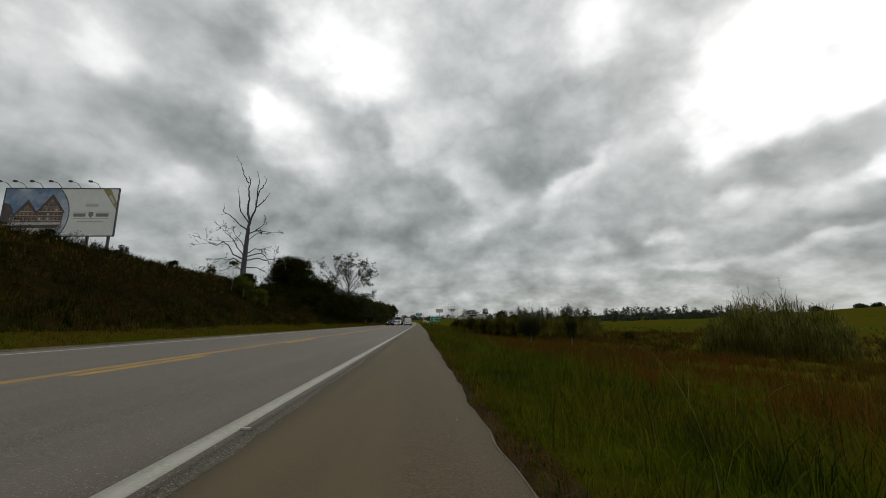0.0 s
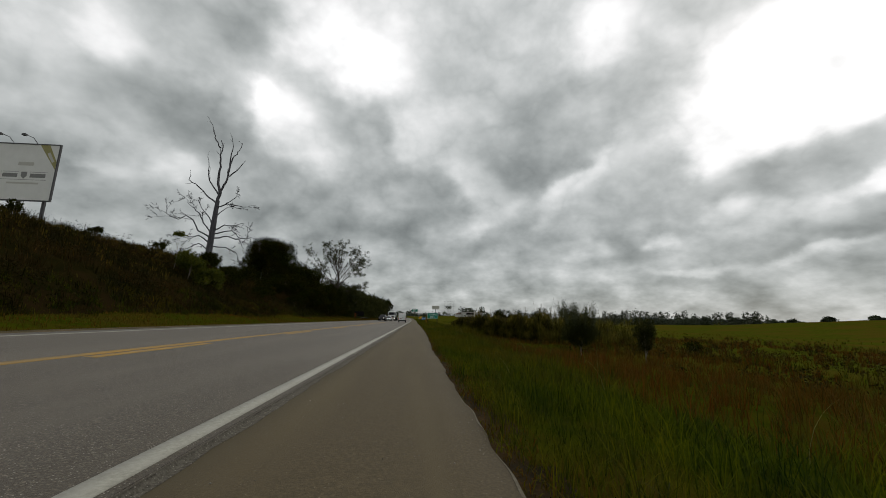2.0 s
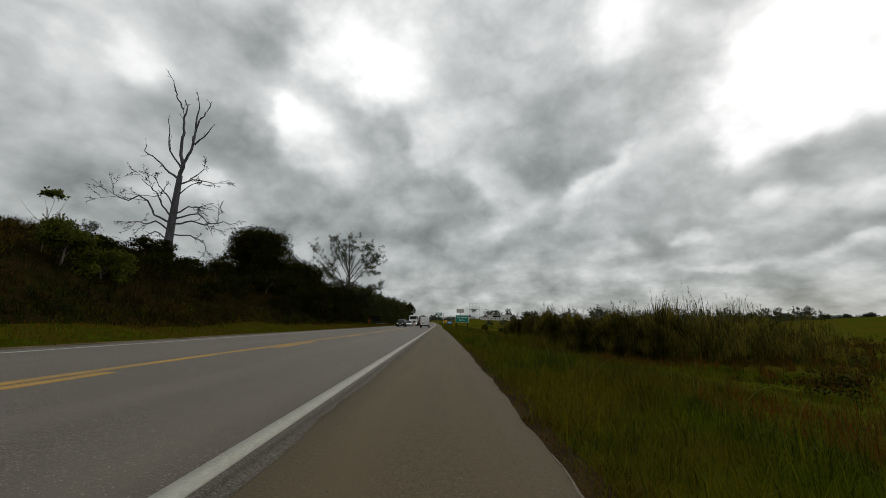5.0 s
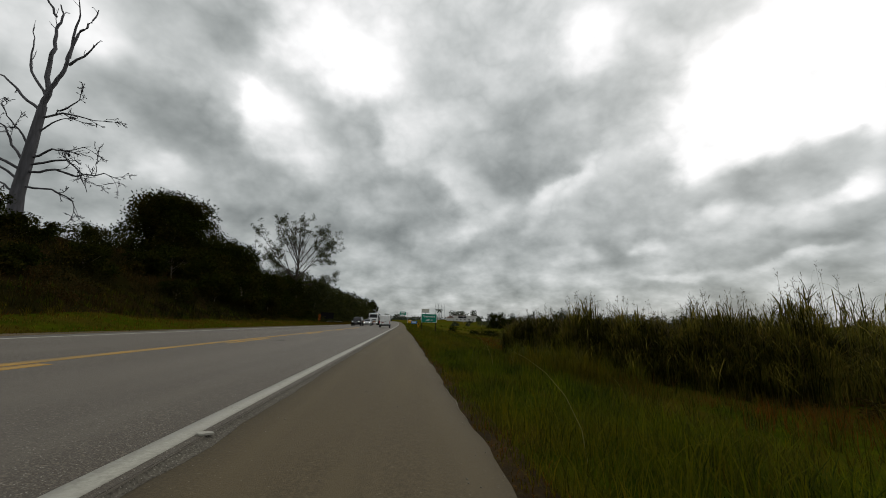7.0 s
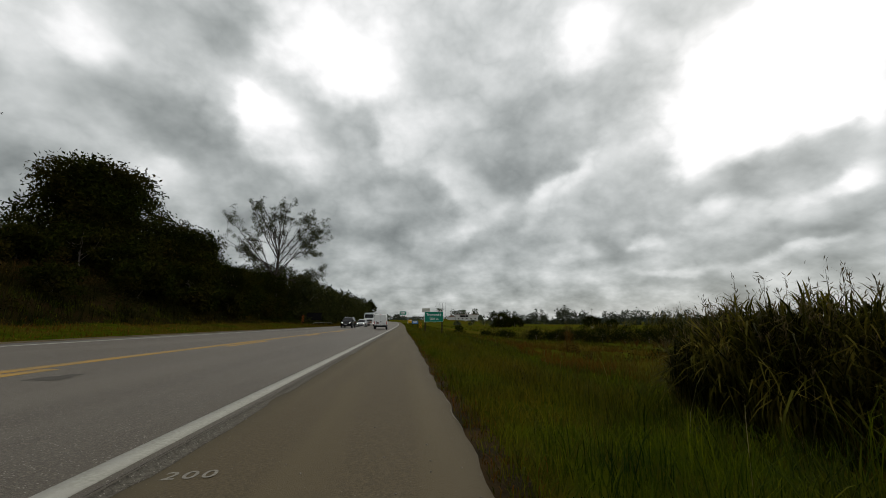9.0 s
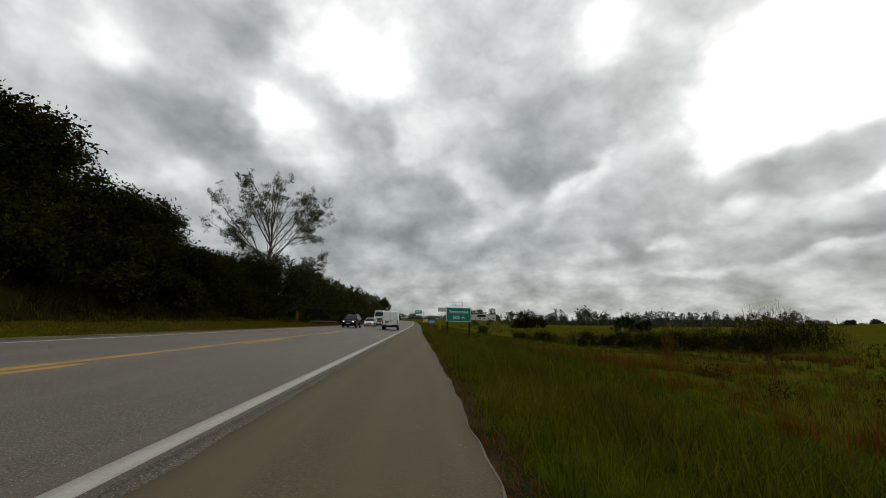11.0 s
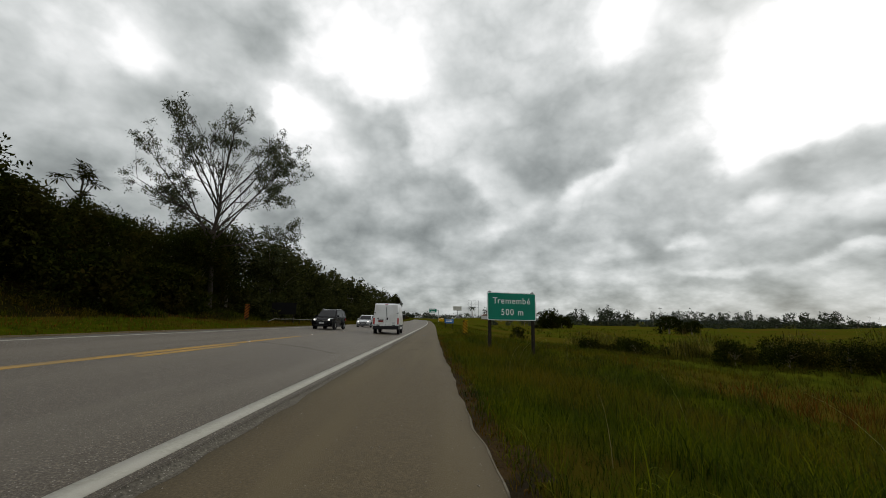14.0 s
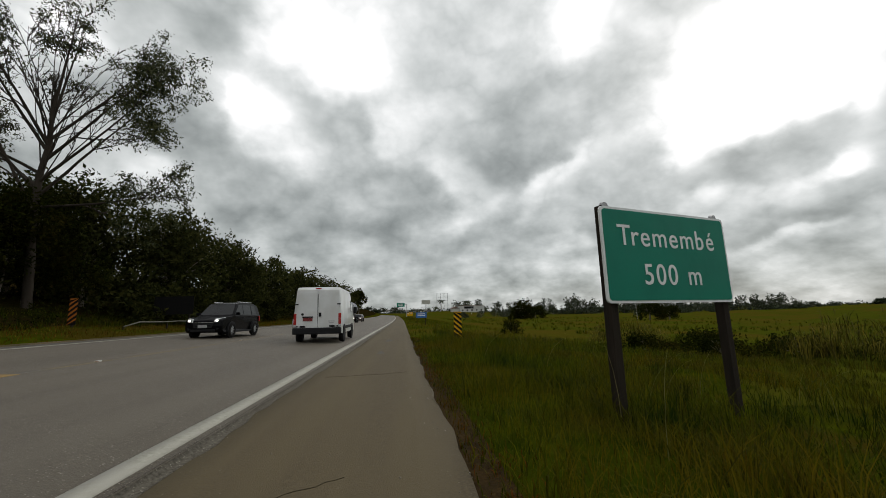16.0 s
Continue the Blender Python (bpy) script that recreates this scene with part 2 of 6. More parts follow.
M_MEADOW = material("meadow_blades", (0.012, 0.021, 0.0008), (0.044, 0.053, 0.0012), 0.9, 0.7, c3=(0.062, 0.048, 0.0025), big=0.22, island=0.6, spec=0.04, translucent=0.35, grain=(0.35, 0.65))
M_DRY = material("dry_grass", (0.104, 0.042, 0.0035), (0.058, 0.028, 0.0025), 0.6, 0.75, c3=(0.062, 0.043, 0.004), big=0.2, island=0.5, spec=0.04, translucent=0.35)
M_WEED = material("brown_weeds", (0.040, 0.020, 0.003), (0.075, 0.040, 0.006), 0.5, 0.8, c3=(0.050, 0.040, 0.004), big=0.2, island=0.5, spec=0.02, translucent=0.3)
M_RANK = material("rank_olive_grass", (0.044, 0.040, 0.004), (0.100, 0.082, 0.008), 0.5, 0.8, c3=(0.105, 0.066, 0.008), big=0.25, island=0.5, spec=0.03, translucent=0.3)
M_STALK = material("flowering_stalks", (0.20, 0.185, 0.07), (0.14, 0.135, 0.045), 2.0, 0.8, island=0.3, spec=0.05, translucent=0.3)
M_STAIN = material("oil_stained_asphalt", (0.026, 0.021, 0.014), (0.062, 0.052, 0.038), 30.0, 0.7, 0.4, 70.0, c3=(0.048, 0.040, 0.028), big=2.5, spec=0.3)
M_SMEAR = material("faint_tar_film", (0.050, 0.042, 0.030), (0.105, 0.090, 0.066), 30.0, 0.7, 0.4, 70.0, c3=(0.085, 0.072, 0.053), big=2.5, spec=0.3)
M_PATCH = material("bare_concrete_paving", (0.105, 0.090, 0.064), (0.17, 0.150, 0.115), 24.0, 0.9, 0.6, 60.0, c3=(0.11, 0.092, 0.062), big=2.6, spec=0.1)
M_CRACK = material("grimy_crack", (0.034, 0.027, 0.015), (0.060, 0.048, 0.028), 20.0, 0.9, spec=0.1)
M_FAR_DIRT = material("dry_shoulder_dirt", (0.075, 0.055, 0.030), (0.135, 0.105, 0.062), 9.0, 0.95, 0.8, 30.0, c3=(0.055, 0.046, 0.020), big=0.8, spec=0.05, chips=(40.0, 0.12, (0.18, 0.15, 0.11)))
M_SEED = material("seed_heads", (0.11, 0.086, 0.036), (0.07, 0.056, 0.024), 2.0, 0.8, island=0.4, spec=0.05, translucent=0.3)
M_REED = material("reed_leaves", (0.008, 0.009, 0.0005), (0.058, 0.056, 0.005), 1.0, 0.75, c3=(0.150, 0.130, 0.020), big=0.8, island=0.65, spec=0.02, translucent=0.3)
M_CANE = material("green_cane_leaves", (0.022, 0.028, 0.002), (0.074, 0.082, 0.007), 1.0, 0.7, c3=(0.14, 0.13, 0.032), big=0.8, island=0.65, spec=0.03, translucent=0.35)
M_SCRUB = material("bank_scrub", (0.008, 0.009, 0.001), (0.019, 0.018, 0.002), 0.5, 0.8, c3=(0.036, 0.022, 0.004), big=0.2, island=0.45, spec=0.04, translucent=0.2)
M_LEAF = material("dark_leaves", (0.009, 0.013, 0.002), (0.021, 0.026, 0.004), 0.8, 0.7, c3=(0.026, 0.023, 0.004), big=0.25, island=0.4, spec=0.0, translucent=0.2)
# paler, greyer leaf green with the haze put into the colour
M_BUSH = material("hazed_bush_leaves", (0.020, 0.024, 0.005), (0.048, 0.052, 0.014), 0.8, 0.7, island=0.5, spec=0.02, translucent=0.25)
M_LEAF_LIGHT = material("light_leaves", (0.046, 0.058, 0.005), (0.085, 0.090, 0.008), 0.8, 0.6, island=0.45, spec=0.05, translucent=0.3)
M_LEAF_EUC = material("eucalypt_leaves", (0.030, 0.038, 0.013), (0.060, 0.066, 0.028), 0.8, 0.6, island=0.6, spec=0.05, translucent=0.3)
M_LEAF_FAR = material("far_leaves", (0.025, 0.035, 0.016), (0.042, 0.052, 0.024), 0.3, 0.8, island=0.4, spec=0.2)
M_BARK = material("bark", (0.10, 0.08, 0.062), (0.17, 0.14, 0.11), 6.0, 0.9, 0.6, 14.0, stretch=(1, 1, 0.25))
M_BARK_DEAD = material("bleached_dead_bark", (0.030, 0.029, 0.032), (0.100, 0.096, 0.106), 3.0, 0.85, 0.5, 12.0, stretch=(1, 1, 0.2))
M_BARK_EUC = material("smooth_eucalypt_bark", (0.024, 0.019, 0.014), (0.054, 0.044, 0.034), 2.0, 0.85, 0.3, 10.0, stretch=(1, 1, 0.3), spec=0.1)
M_SIGN_GREEN = material("green_sign_sheeting", (0.002, 0.175, 0.115), (0.003, 0.20, 0.130), 3.0, 0.55, c3=(0.004, 0.165, 0.11), big=1.5, spec=0.25)
M_SIGN_WHITE = material("white_sign_sheeting", (0.78, 0.79, 0.78), (0.70, 0.71, 0.70), 5.0, 0.45)
M_SIGN_BLUE = material("blue_sign_sheeting", (0.01, 0.11, 0.36), (0.015, 0.13, 0.40), 3.0, 0.45)
M_SIGN_YELLOW = material("yellow_sign_sheeting", (0.60, 0.33, 0.006), (0.52, 0.28, 0.006), 3.0, 0.7, spec=0.1)
M_SIGN_BLACK = material("black_sign_sheeting", (0.008, 0.008, 0.008), (0.013, 0.012, 0.012), 3.0, 0.8, spec=0.05)
M_SIGN_RED = material("faded_red_sheeting", (0.40, 0.12, 0.012), (0.33, 0.10, 0.012), 3.0, 0.7, spec=0.1)
M_ALU = material("sign_back_aluminium", (0.36, 0.36, 0.36), (0.30, 0.30, 0.30), 5.0, 0.5, metal=0.6)
M_POST = material("dark_timber_post", (0.014, 0.011, 0.008), (0.030, 0.023, 0.016), 9.0, 0.9, 0.5, 20.0, stretch=(1, 1, 0.15), spec=0.15)
M_GALV = material("galvanised_steel", (0.45, 0.46, 0.46), (0.36, 0.37, 0.37), 8.0, 0.5, metal=0.5)
M_DARK_STEEL = material("dark_steel", (0.05, 0.05, 0.052), (0.08, 0.08, 0.082), 6.0, 0.6, metal=0.4)
M_BB_WHITE = material("white_poster", (0.66, 0.66, 0.63), (0.60, 0.60, 0.57), 0.8, 0.6)
M_BB_GREY = material("grey_poster_print", (0.16, 0.16, 0.15), (0.20, 0.20, 0.19), 2.0, 0.6)
M_BB_PALE = material("pale_poster_print", (0.42, 0.41, 0.36), (0.46, 0.45, 0.40), 2.0, 0.6)
M_BB_SKY = material("poster_blue_sky", (0.07, 0.14, 0.27), (0.15, 0.22, 0.33), 0.35, 0.6, c3=(0.42, 0.46, 0.50), big=0.22)
M_BB_BROWN = material("poster_house_fronts", (0.17, 0.10, 0.065), (0.28, 0.18, 0.12), 1.1, 0.6, c3=(0.09, 0.06, 0.045), big=0.8)
M_BB_DARK = material("poster_dark_roofs", (0.035, 0.028, 0.026), (0.09, 0.06, 0.05), 1.0, 0.6)
M_BB_LIGHT = material("poster_awnings", (0.50, 0.48, 0.46), (0.35, 0.33, 0.32), 1.5, 0.6)
M_BB_GOLD = material("poster_sash", (0.30, 0.27, 0.09), (0.24, 0.22, 0.08), 1.0, 0.6)
M_PAINT_WHITE = material("white_vehicle_paint", (0.72, 0.73, 0.73), (0.64, 0.65, 0.64), 2.0, 0.35, c3=(0.60, 0.60, 0.58), big=0.9, coat=0.5)
M_PAINT_SILVER = material("silver_vehicle_paint", (0.50, 0.51, 0.52), (0.45, 0.46, 0.47), 3.0, 0.35, metal=0.3, coat=0.6)
M_PAINT_BLACK = material("black_vehicle_paint", (0.0025, 0.0025, 0.003), (0.004, 0.004, 0.005), 3.0, 0.22, coat=0.0, spec=0.09)
M_PAINT_MAROON = material("dark_maroon_vehicle_paint", (0.045, 0.016, 0.014), (0.06, 0.022, 0.018), 3.0, 0.35, coat=0.5)
M_TANK = material("dull_steel_tank", (0.10, 0.11, 0.12), (0.16, 0.17, 0.18), 1.5, 0.4, metal=0.6)
M_GLASS = material("dark_vehicle_glass", (0.010, 0.011, 0.012), (0.015, 0.017, 0.018), 2.0, 0.12, spec=0.2)
M_TYRE = material("tyre_rubber", (0.009, 0.009, 0.009), (0.017, 0.016, 0.015), 12.0, 0.9, spec=0.1)
M_RIM = material("alloy_rim", (0.42, 0.43, 0.44), (0.34, 0.35, 0.36), 6.0, 0.4, metal=0.7)
M_PLASTIC = material("black_trim_plastic", (0.009, 0.009, 0.010), (0.016, 0.016, 0.017), 8.0, 0.75, spec=0.2)
M_CHROME = material("chrome", (0.6, 0.6, 0.6), (0.5, 0.5, 0.5), 4.0, 0.2, metal=1.0)
M_RED_LENS = material("red_lens", (0.42, 0.02, 0.015), (0.32, 0.015, 0.012), 6.0, 0.25, coat=0.5)
M_AMBER_LENS = material("amber_lens", (0.55, 0.20, 0.02), (0.45, 0.16, 0.02), 6.0, 0.25, coat=0.5)
M_HEADLIGHT = lamp_material("lit_headlight", (1.0, 0.95, 0.85), 2.2)
M_LENS = material("clear_lamp_lens", (0.55, 0.56, 0.57), (0.42, 0.43, 0.44), 10.0, 0.2, coat=0.6)
M_PLATE = material("number_plate", (0.40, 0.40, 0.40), (0.34, 0.34, 0.34), 10.0, 0.5)
M_PLATE_RED = material("red_number_plate", (0.20, 0.022, 0.02), (0.16, 0.02, 0.018), 10.0, 0.5)
M_HOUSE = material("white_house_wall", (0.55, 0.55, 0.53), (0.45, 0.45, 0.43), 0.3, 0.85)
M_ROOF = material("clay_roof", (0.16, 0.11, 0.09), (0.22, 0.15, 0.12), 0.6, 0.9)
M_CONCRETE = material("weathered_concrete", (0.30, 0.29, 0.27), (0.40, 0.39, 0.36), 3.0, 0.9, 0.3, 20.0)
M_PALE_RAIL = material("pale_guard_rail", (0.13, 0.125, 0.095), (0.085, 0.08, 0.06), 5.0, 0.7)
M_STONE = material("pale_pebbles", (0.14, 0.125, 0.10), (0.22, 0.20, 0.17), 20.0, 0.9, island=0.4)
M_ROADPAINT = material("chalky_road_paint", (0.24, 0.22, 0.18), (0.12, 0.105, 0.075), 40.0, 0.8)


# ---------- mesh helpers ----------
def empty(name, at=(0, 0, 0), rz=0.0):
    e = new(name)
    e.matrix_world = pose(*at, 0, 0, rz)
    return e


def attach(ob, parent):
    if parent is not None:
        ob.parent = parent
    return ob


def part(name, bm, mat, parent=None, label="", smooth=False):
    me = bpy.data.meshes.new(name)
    bmesh.ops.recalc_face_normals(bm, faces=bm.faces)
    bm.to_mesh(me)
    bm.free()
    me.materials.append(mat)
    if smooth:
        for p in me.polygons:
            p.use_smooth = True
    ob = attach(new(name, me), parent)
    if label:
        ob["label"] = label
    return ob


def mesh_part(name, verts, faces, mat, parent=None, label="", smooth=False):
    """verts: n x 3; faces: list of arrays, each m x k."""
    me = bpy.data.meshes.new(name)
    verts = np.asarray(verts, dtype=np.float32)
    if not isinstance(faces, list):
        faces = [faces]
    faces = [np.asarray(f, dtype=np.int32) for f in faces if len(f)]
    loops = np.concatenate([f.ravel() for f in faces])
    totals = np.concatenate([np.full(len(f), f.shape[1], dtype=np.int32) for f in faces])
    starts = np.concatenate(([0], np.cumsum(totals)[:-1])).astype(np.int32)
    me.vertices.add(len(verts))
    me.vertices.foreach_set("co", verts.ravel())
    me.loops.add(len(loops))
    me.loops.foreach_set("vertex_index", loops)
    me.polygons.add(len(totals))
    me.polygons.foreach_set("loop_start", starts)
    me.polygons.foreach_set("loop_total", totals)
    if smooth:
        me.polygons.foreach_set("use_smooth", np.ones(len(totals), dtype=bool))
    me.update(calc_edges=True)
    me.materials.append(mat)
    ob = attach(new(name, me), parent)
    if label:
        ob["label"] = label
    return ob


def add_box(bm, size, at, bevel=0.0, rz=0.0):
    r = bmesh.ops.create_cube(bm, size=1.0)
    vs = r["verts"]
    bmesh.ops.transform(bm, matrix=pose(*at, 0, 0, rz) @ Matrix.Diagonal((*size, 1)), verts=vs)
    if bevel > 0:
        es = list({e for v in vs for e in v.link_edges})
        bmesh.ops.bevel(bm, geom=es, offset=bevel, segments=2, affect="EDGES", profile=0.6)


def box_bm(size, at, bevel=0.0, rz=0.0):
    bm = bmesh.new()
    add_box(bm, size, at, bevel, rz)
    return bm


def cyl_bm(r1, r2, depth, m, segs=16, bevel=0.0):
    bm = bmesh.new()
    bmesh.ops.create_cone(bm, cap_ends=True, segments=segs, radius1=r1, radius2=r2, depth=depth, matrix=m)
    if bevel > 0:
        es = [e for e in bm.edges if len(e.link_faces) == 2 and any(len(f.verts) > 4 for f in e.link_faces)]
        bmesh.ops.bevel(bm, geom=es, offset=bevel, segments=2, affect="EDGES")
    return bm


def rod(bm, a, b, r, segs=8, r2=None):
    a, b = Vector(a), Vector(b)
    m = Matrix.Translation((a + b) / 2) @ (b - a).to_track_quat("Z", "Y").to_matrix().to_4x4()
    bmesh.ops.create_cone(bm, cap_ends=True, segments=segs, radius1=r, radius2=r if r2 is None else r2, depth=(b - a).length, matrix=m)


def poly_bm(points, depth, m):
    """A flat outline in x, z, given some depth along y, at the pose m."""
    bm = bmesh.new()
    f = bm.faces.new([bm.verts.new(m @ Vector((x, 0, z))) for x, z in points])
    ext = bmesh.ops.extrude_face_region(bm, geom=[f])
    way = m.to_3x3() @ Vector((0, depth, 0))
    bmesh.ops.translate(bm, vec=way, verts=[v for v in ext["geom"] if isinstance(v, bmesh.types.BMVert)])
    return bm


def text_part(name, words, size, m, mat, parent, depth=0.004, space=1.0):
    cu = bpy.data.curves.new(name, "FONT")
    cu.body, cu.size, cu.extrude, cu.align_x, cu.align_y, cu.offset = words, size, depth, "CENTER", "BOTTOM_BASELINE", 0.0015
    cu.space_character = space
    tmp = bpy.data.objects.new(name, cu)
    scene.collection.objects.link(tmp)
    bpy.context.view_layer.update()
    me = bpy.data.meshes.new_from_object(tmp.evaluated_get(bpy.context.evaluated_depsgraph_get()))
    bpy.data.objects.remove(tmp)
    me.materials.clear()
    me.materials.append(mat)
    ob = attach(new(name, me), parent)
    ob.matrix_local = m
    return ob


# ---------- the lie of the land ----------
WHITE_X, YELLOW_X, LEFT_X, ROAD_L, ROAD_R = -2.06, -6.9, -11.6, -12.4, -1.87


def bend(y):
    return -3.0 * np.clip((np.asarray(y, float) - 150.0) / 200.0, 0, 6) ** 2


def rise(y):
    t = np.clip((np.asarray(y, float) - 140.0) / 200.0, 0, 1.6)
    return 1.1 * t ** 2 - 0.25 * np.clip((np.asarray(y, float) - 460.0) / 100.0, 0, 30)


def edge_r(y):
    y = np.asarray(y, float)
    return np.interp(y, (-60, 0, 6, 14, 27, 34, 45, 75, 86, 96, 110, 200), (0.8, 0.78, 0.70, 0.70, 0.62, 0.72, 0.82, 0.78, 0.68, 0.52, 0.42, 0.42)) + 0.02 * np.sin(y * 0.9) + 0.018 * np.sin(y * 2.7 + 1) + 0.012 * np.sin(y * 6.1)


def crest(y):
    return np.interp(y, (-100, 20, 60, 90, 112, 135, 300, 600), (8.6, 8.4, 8.0, 7.6, 4.2, 3.0, 3.0, 6.0))


def vnoise(x, y, s, seed):
    """Smooth value noise on a lattice, from -1 to 1."""
    x, y = np.asarray(x, float) / s, np.asarray(y, float) / s
    xi, yi = np.floor(x), np.floor(y)
    fx, fy = x - xi, y - yi
    fx, fy = fx * fx * (3 - 2 * fx), fy * fy * (3 - 2 * fy)

    def h(a, b):
        v = np.sin(a * 127.1 + b * 311.7 + seed * 74.7) * 43758.5453
        return (v - np.floor(v)) * 2 - 1
    return (h(xi, yi) * (1 - fx) + h(xi + 1, yi) * fx) * (1 - fy) + (h(xi, yi + 1) * (1 - fx) + h(xi + 1, yi + 1) * fx) * fy


def road_z(xr):
    """Height over the crossfall: the carriageway climbs to its far side, the shoulder lies a little lower."""
    xr = np.asarray(xr, float)
    return np.where(xr < ROAD_R + 1e-4, 0.043 * (ROAD_R - xr), -0.045 - 0.012 * (xr - ROAD_R))


def land(x, y):
    x, y = np.broadcast_arrays(np.asarray(x, float), np.asarray(y, float))
    xr = x - bend(y)
    right = np.interp(xr, (0.3, 0.9, 1.6, 3.0, 6.0, 12.0, 25.0, 60.0, 130.0, 260.0, 500.0, 3000.0),
                      (-0.115, -0.098, -0.12, -0.22, -0.62, -1.2, -1.6, -2.4, -2.8, -2.6, -2.0, 6.0))
    ridge = np.clip((xr - 110.0) / 240.0, 0, 1)
    right = right + 12.0 * ridge * ridge * (3 - 2 * ridge) * np.clip((430.0 - y) / 250.0, 0, 1)
    c = crest(y)
    toe = np.interp(y, (0, 90, 130, 300), (1.2, 1.1, 0.8, 0.6))
    left = np.where(xr > -17.0, np.interp(xr, (-17.0, -14.0, -13.2, -12.6, -12.3), (1.06, 0.62, 0.45, 0.42, 0.30)) * np.where(xr < -14, toe / 1.0 * 0.5 + 0.5, 1.0),
                    np.where(xr > -30.0, (toe * 0.5 + 0.5) + (c - toe) * np.clip((-17.0 - xr) / 13.0, 0, 1) ** 0.9, c + (-30.0 - xr) * 0.16))
    left = np.minimum(left, 26.0)
    under = road_z(xr) - 0.16
    z = np.where(xr > 0.3, right, np.where(xr < -12.3, left, under))
    off = np.clip(np.where(xr > 0, xr - 1.0, -12.6 - xr), 0, 6) / 6
    z = z + off * (0.16 * vnoise(x, y, 2.3, 1) + 0.30 * vnoise(x, y, 9.0, 2)) + np.clip(off * (np.abs(xr) - 40) / 60, 0, 1) * 0.9 * vnoise(x, y, 60.0, 3)
    z = z + 6.0 * np.exp(-((x - 70.0) / 55.0) ** 2 - ((y - 505.0) / 85.0) ** 2)
    far = np.clip((y - 420.0) / 900.0, 0, 1)
    z = z + far * np.clip(6.0 + 5.0 * vnoise(x, y, 240.0, 5), 0, 20)
    return z + rise(y) * np.clip(1.0 - (xr - 30.0) / 90.0, 0, 1)


def at_land(x, y, dz=0.0):
    return (x, y, float(land(x, y)) + dz)


def build_ground():
    xs = np.concatenate([-np.geomspace(40, 3000, 34)[::-1], np.arange(-39, -13.0, 0.65), [-12.6, -12.35, -12.1, -7.0, -2.0, 0.0, 0.25, 0.4, 0.6, 0.8, 0.95, 1.15],
                         np.arange(1.5, 14, 0.5), np.arange(14.6, 40, 1.0), np.geomspace(41, 3000, 40)])
    ys = np.concatenate([[-300, -120, -60], np.arange(-40, 135, 0.9), np.geomspace(136, 3200, 110)])
    X, Y = np.meshgrid(xs, ys)
    Xw = X + bend(Y)
    Z = land(Xw, Y)
    nx, ny = len(xs), len(ys)
    idx = np.arange(nx * ny).reshape(ny, nx)
    f = np.stack([idx[:-1, :-1], idx[:-1, 1:], idx[1:, 1:], idx[1:, :-1]], -1).reshape(-1, 4)
    ob = mesh_part("ground", np.stack([Xw, Y, Z], -1).reshape(-1, 3), f, M_GROUND, smooth=True)
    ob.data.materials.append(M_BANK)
    ob.data.materials.append(M_THATCH)
    ob.data.materials.append(M_DIRT)
    xc = (X[:-1, :-1] + X[:-1, 1:]).ravel() / 2
    yc = Y[:-1, :-1].ravel()
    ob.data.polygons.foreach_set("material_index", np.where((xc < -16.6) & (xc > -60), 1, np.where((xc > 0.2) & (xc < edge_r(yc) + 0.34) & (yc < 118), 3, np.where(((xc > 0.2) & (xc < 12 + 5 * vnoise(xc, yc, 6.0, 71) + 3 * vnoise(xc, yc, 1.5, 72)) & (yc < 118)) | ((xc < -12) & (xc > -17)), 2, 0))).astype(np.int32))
    tagged(ob, "rough green and brown grassland beside the highway", "ground", kind="structure")


def strip(name, x0, x1, y0, y1, mat, lift, label, step=1.2, x_fun=None, skirt=0.06, cuts=2, parent=None):
    """A ribbon along the road from offset x0 to x1, with thickness."""
    n = max(2, int((y1 - y0) / step))
    ys = np.linspace(y0, y1, n + 1)
    if y1 > 160:
        ys = np.concatenate([np.arange(y0, 150, step), np.geomspace(151, y1, 60)])
    cols = []
    for k in range(cuts + 1):
        f = k / cuts
        a = np.full(len(ys), x0, float)
        b = x_fun(ys) if x_fun else np.full(len(ys), x1, float)
        xr = a + (b - a) * f
        cols.append(np.stack([xr + bend(ys), ys, road_z(np.clip(xr, -99, 99)) + rise(ys) + lift], -1))
    low0, low1 = cols[0] - (0, 0, skirt), cols[-1] - (0, 0, skirt)
    grid = np.stack([low0] + cols + [low1], 1)
    ny, nx = grid.shape[:2]
    idx = np.arange(nx * ny).reshape(ny, nx)
    f = np.stack([idx[:-1, :-1], idx[:-1, 1:], idx[1:, 1:], idx[1:, :-1]], -1).reshape(-1, 4)
    ob = mesh_part(name, grid.reshape(-1, 3), f, mat, parent)
    if parent is None:
        tagged(ob, label, name.replace("_", " "), kind="structure")
    return ob


build_ground()
strip("road", ROAD_L, ROAD_R, -60, 900, M_ASPHALT, 0.0, "grey asphalt two-lane highway with a worn surface", cuts=8, skirt=0.09)
strip("shoulder", ROAD_R + 0.004, 0.6, -60, 900, M_SHOULDER, 0.0, "brownish paved shoulder beside the carriageway", x_fun=edge_r, cuts=6, skirt=0.10, step=0.3)
strip("far_shoulder", -13.25, ROAD_L - 0.004, -60, 300, M_FAR_DIRT, 0.0, "bare brown dirt shoulder along the far edge of the road", cuts=3, skirt=0.2, step=0.8)
strip("pavement_edge", ROAD_R - 0.015, ROAD_R + 0.05, -60, 400, M_EDGE, 0.004, step=0.15, label="broken crumbling edge of the asphalt layer", cuts=2, skirt=0.07, x_fun=lambda y: ROAD_R + 0.10 + 0.035 * vnoise(y, y * 0, 1.3, 71) + 0.03 * vnoise(y, y * 0, 0.4, 72))
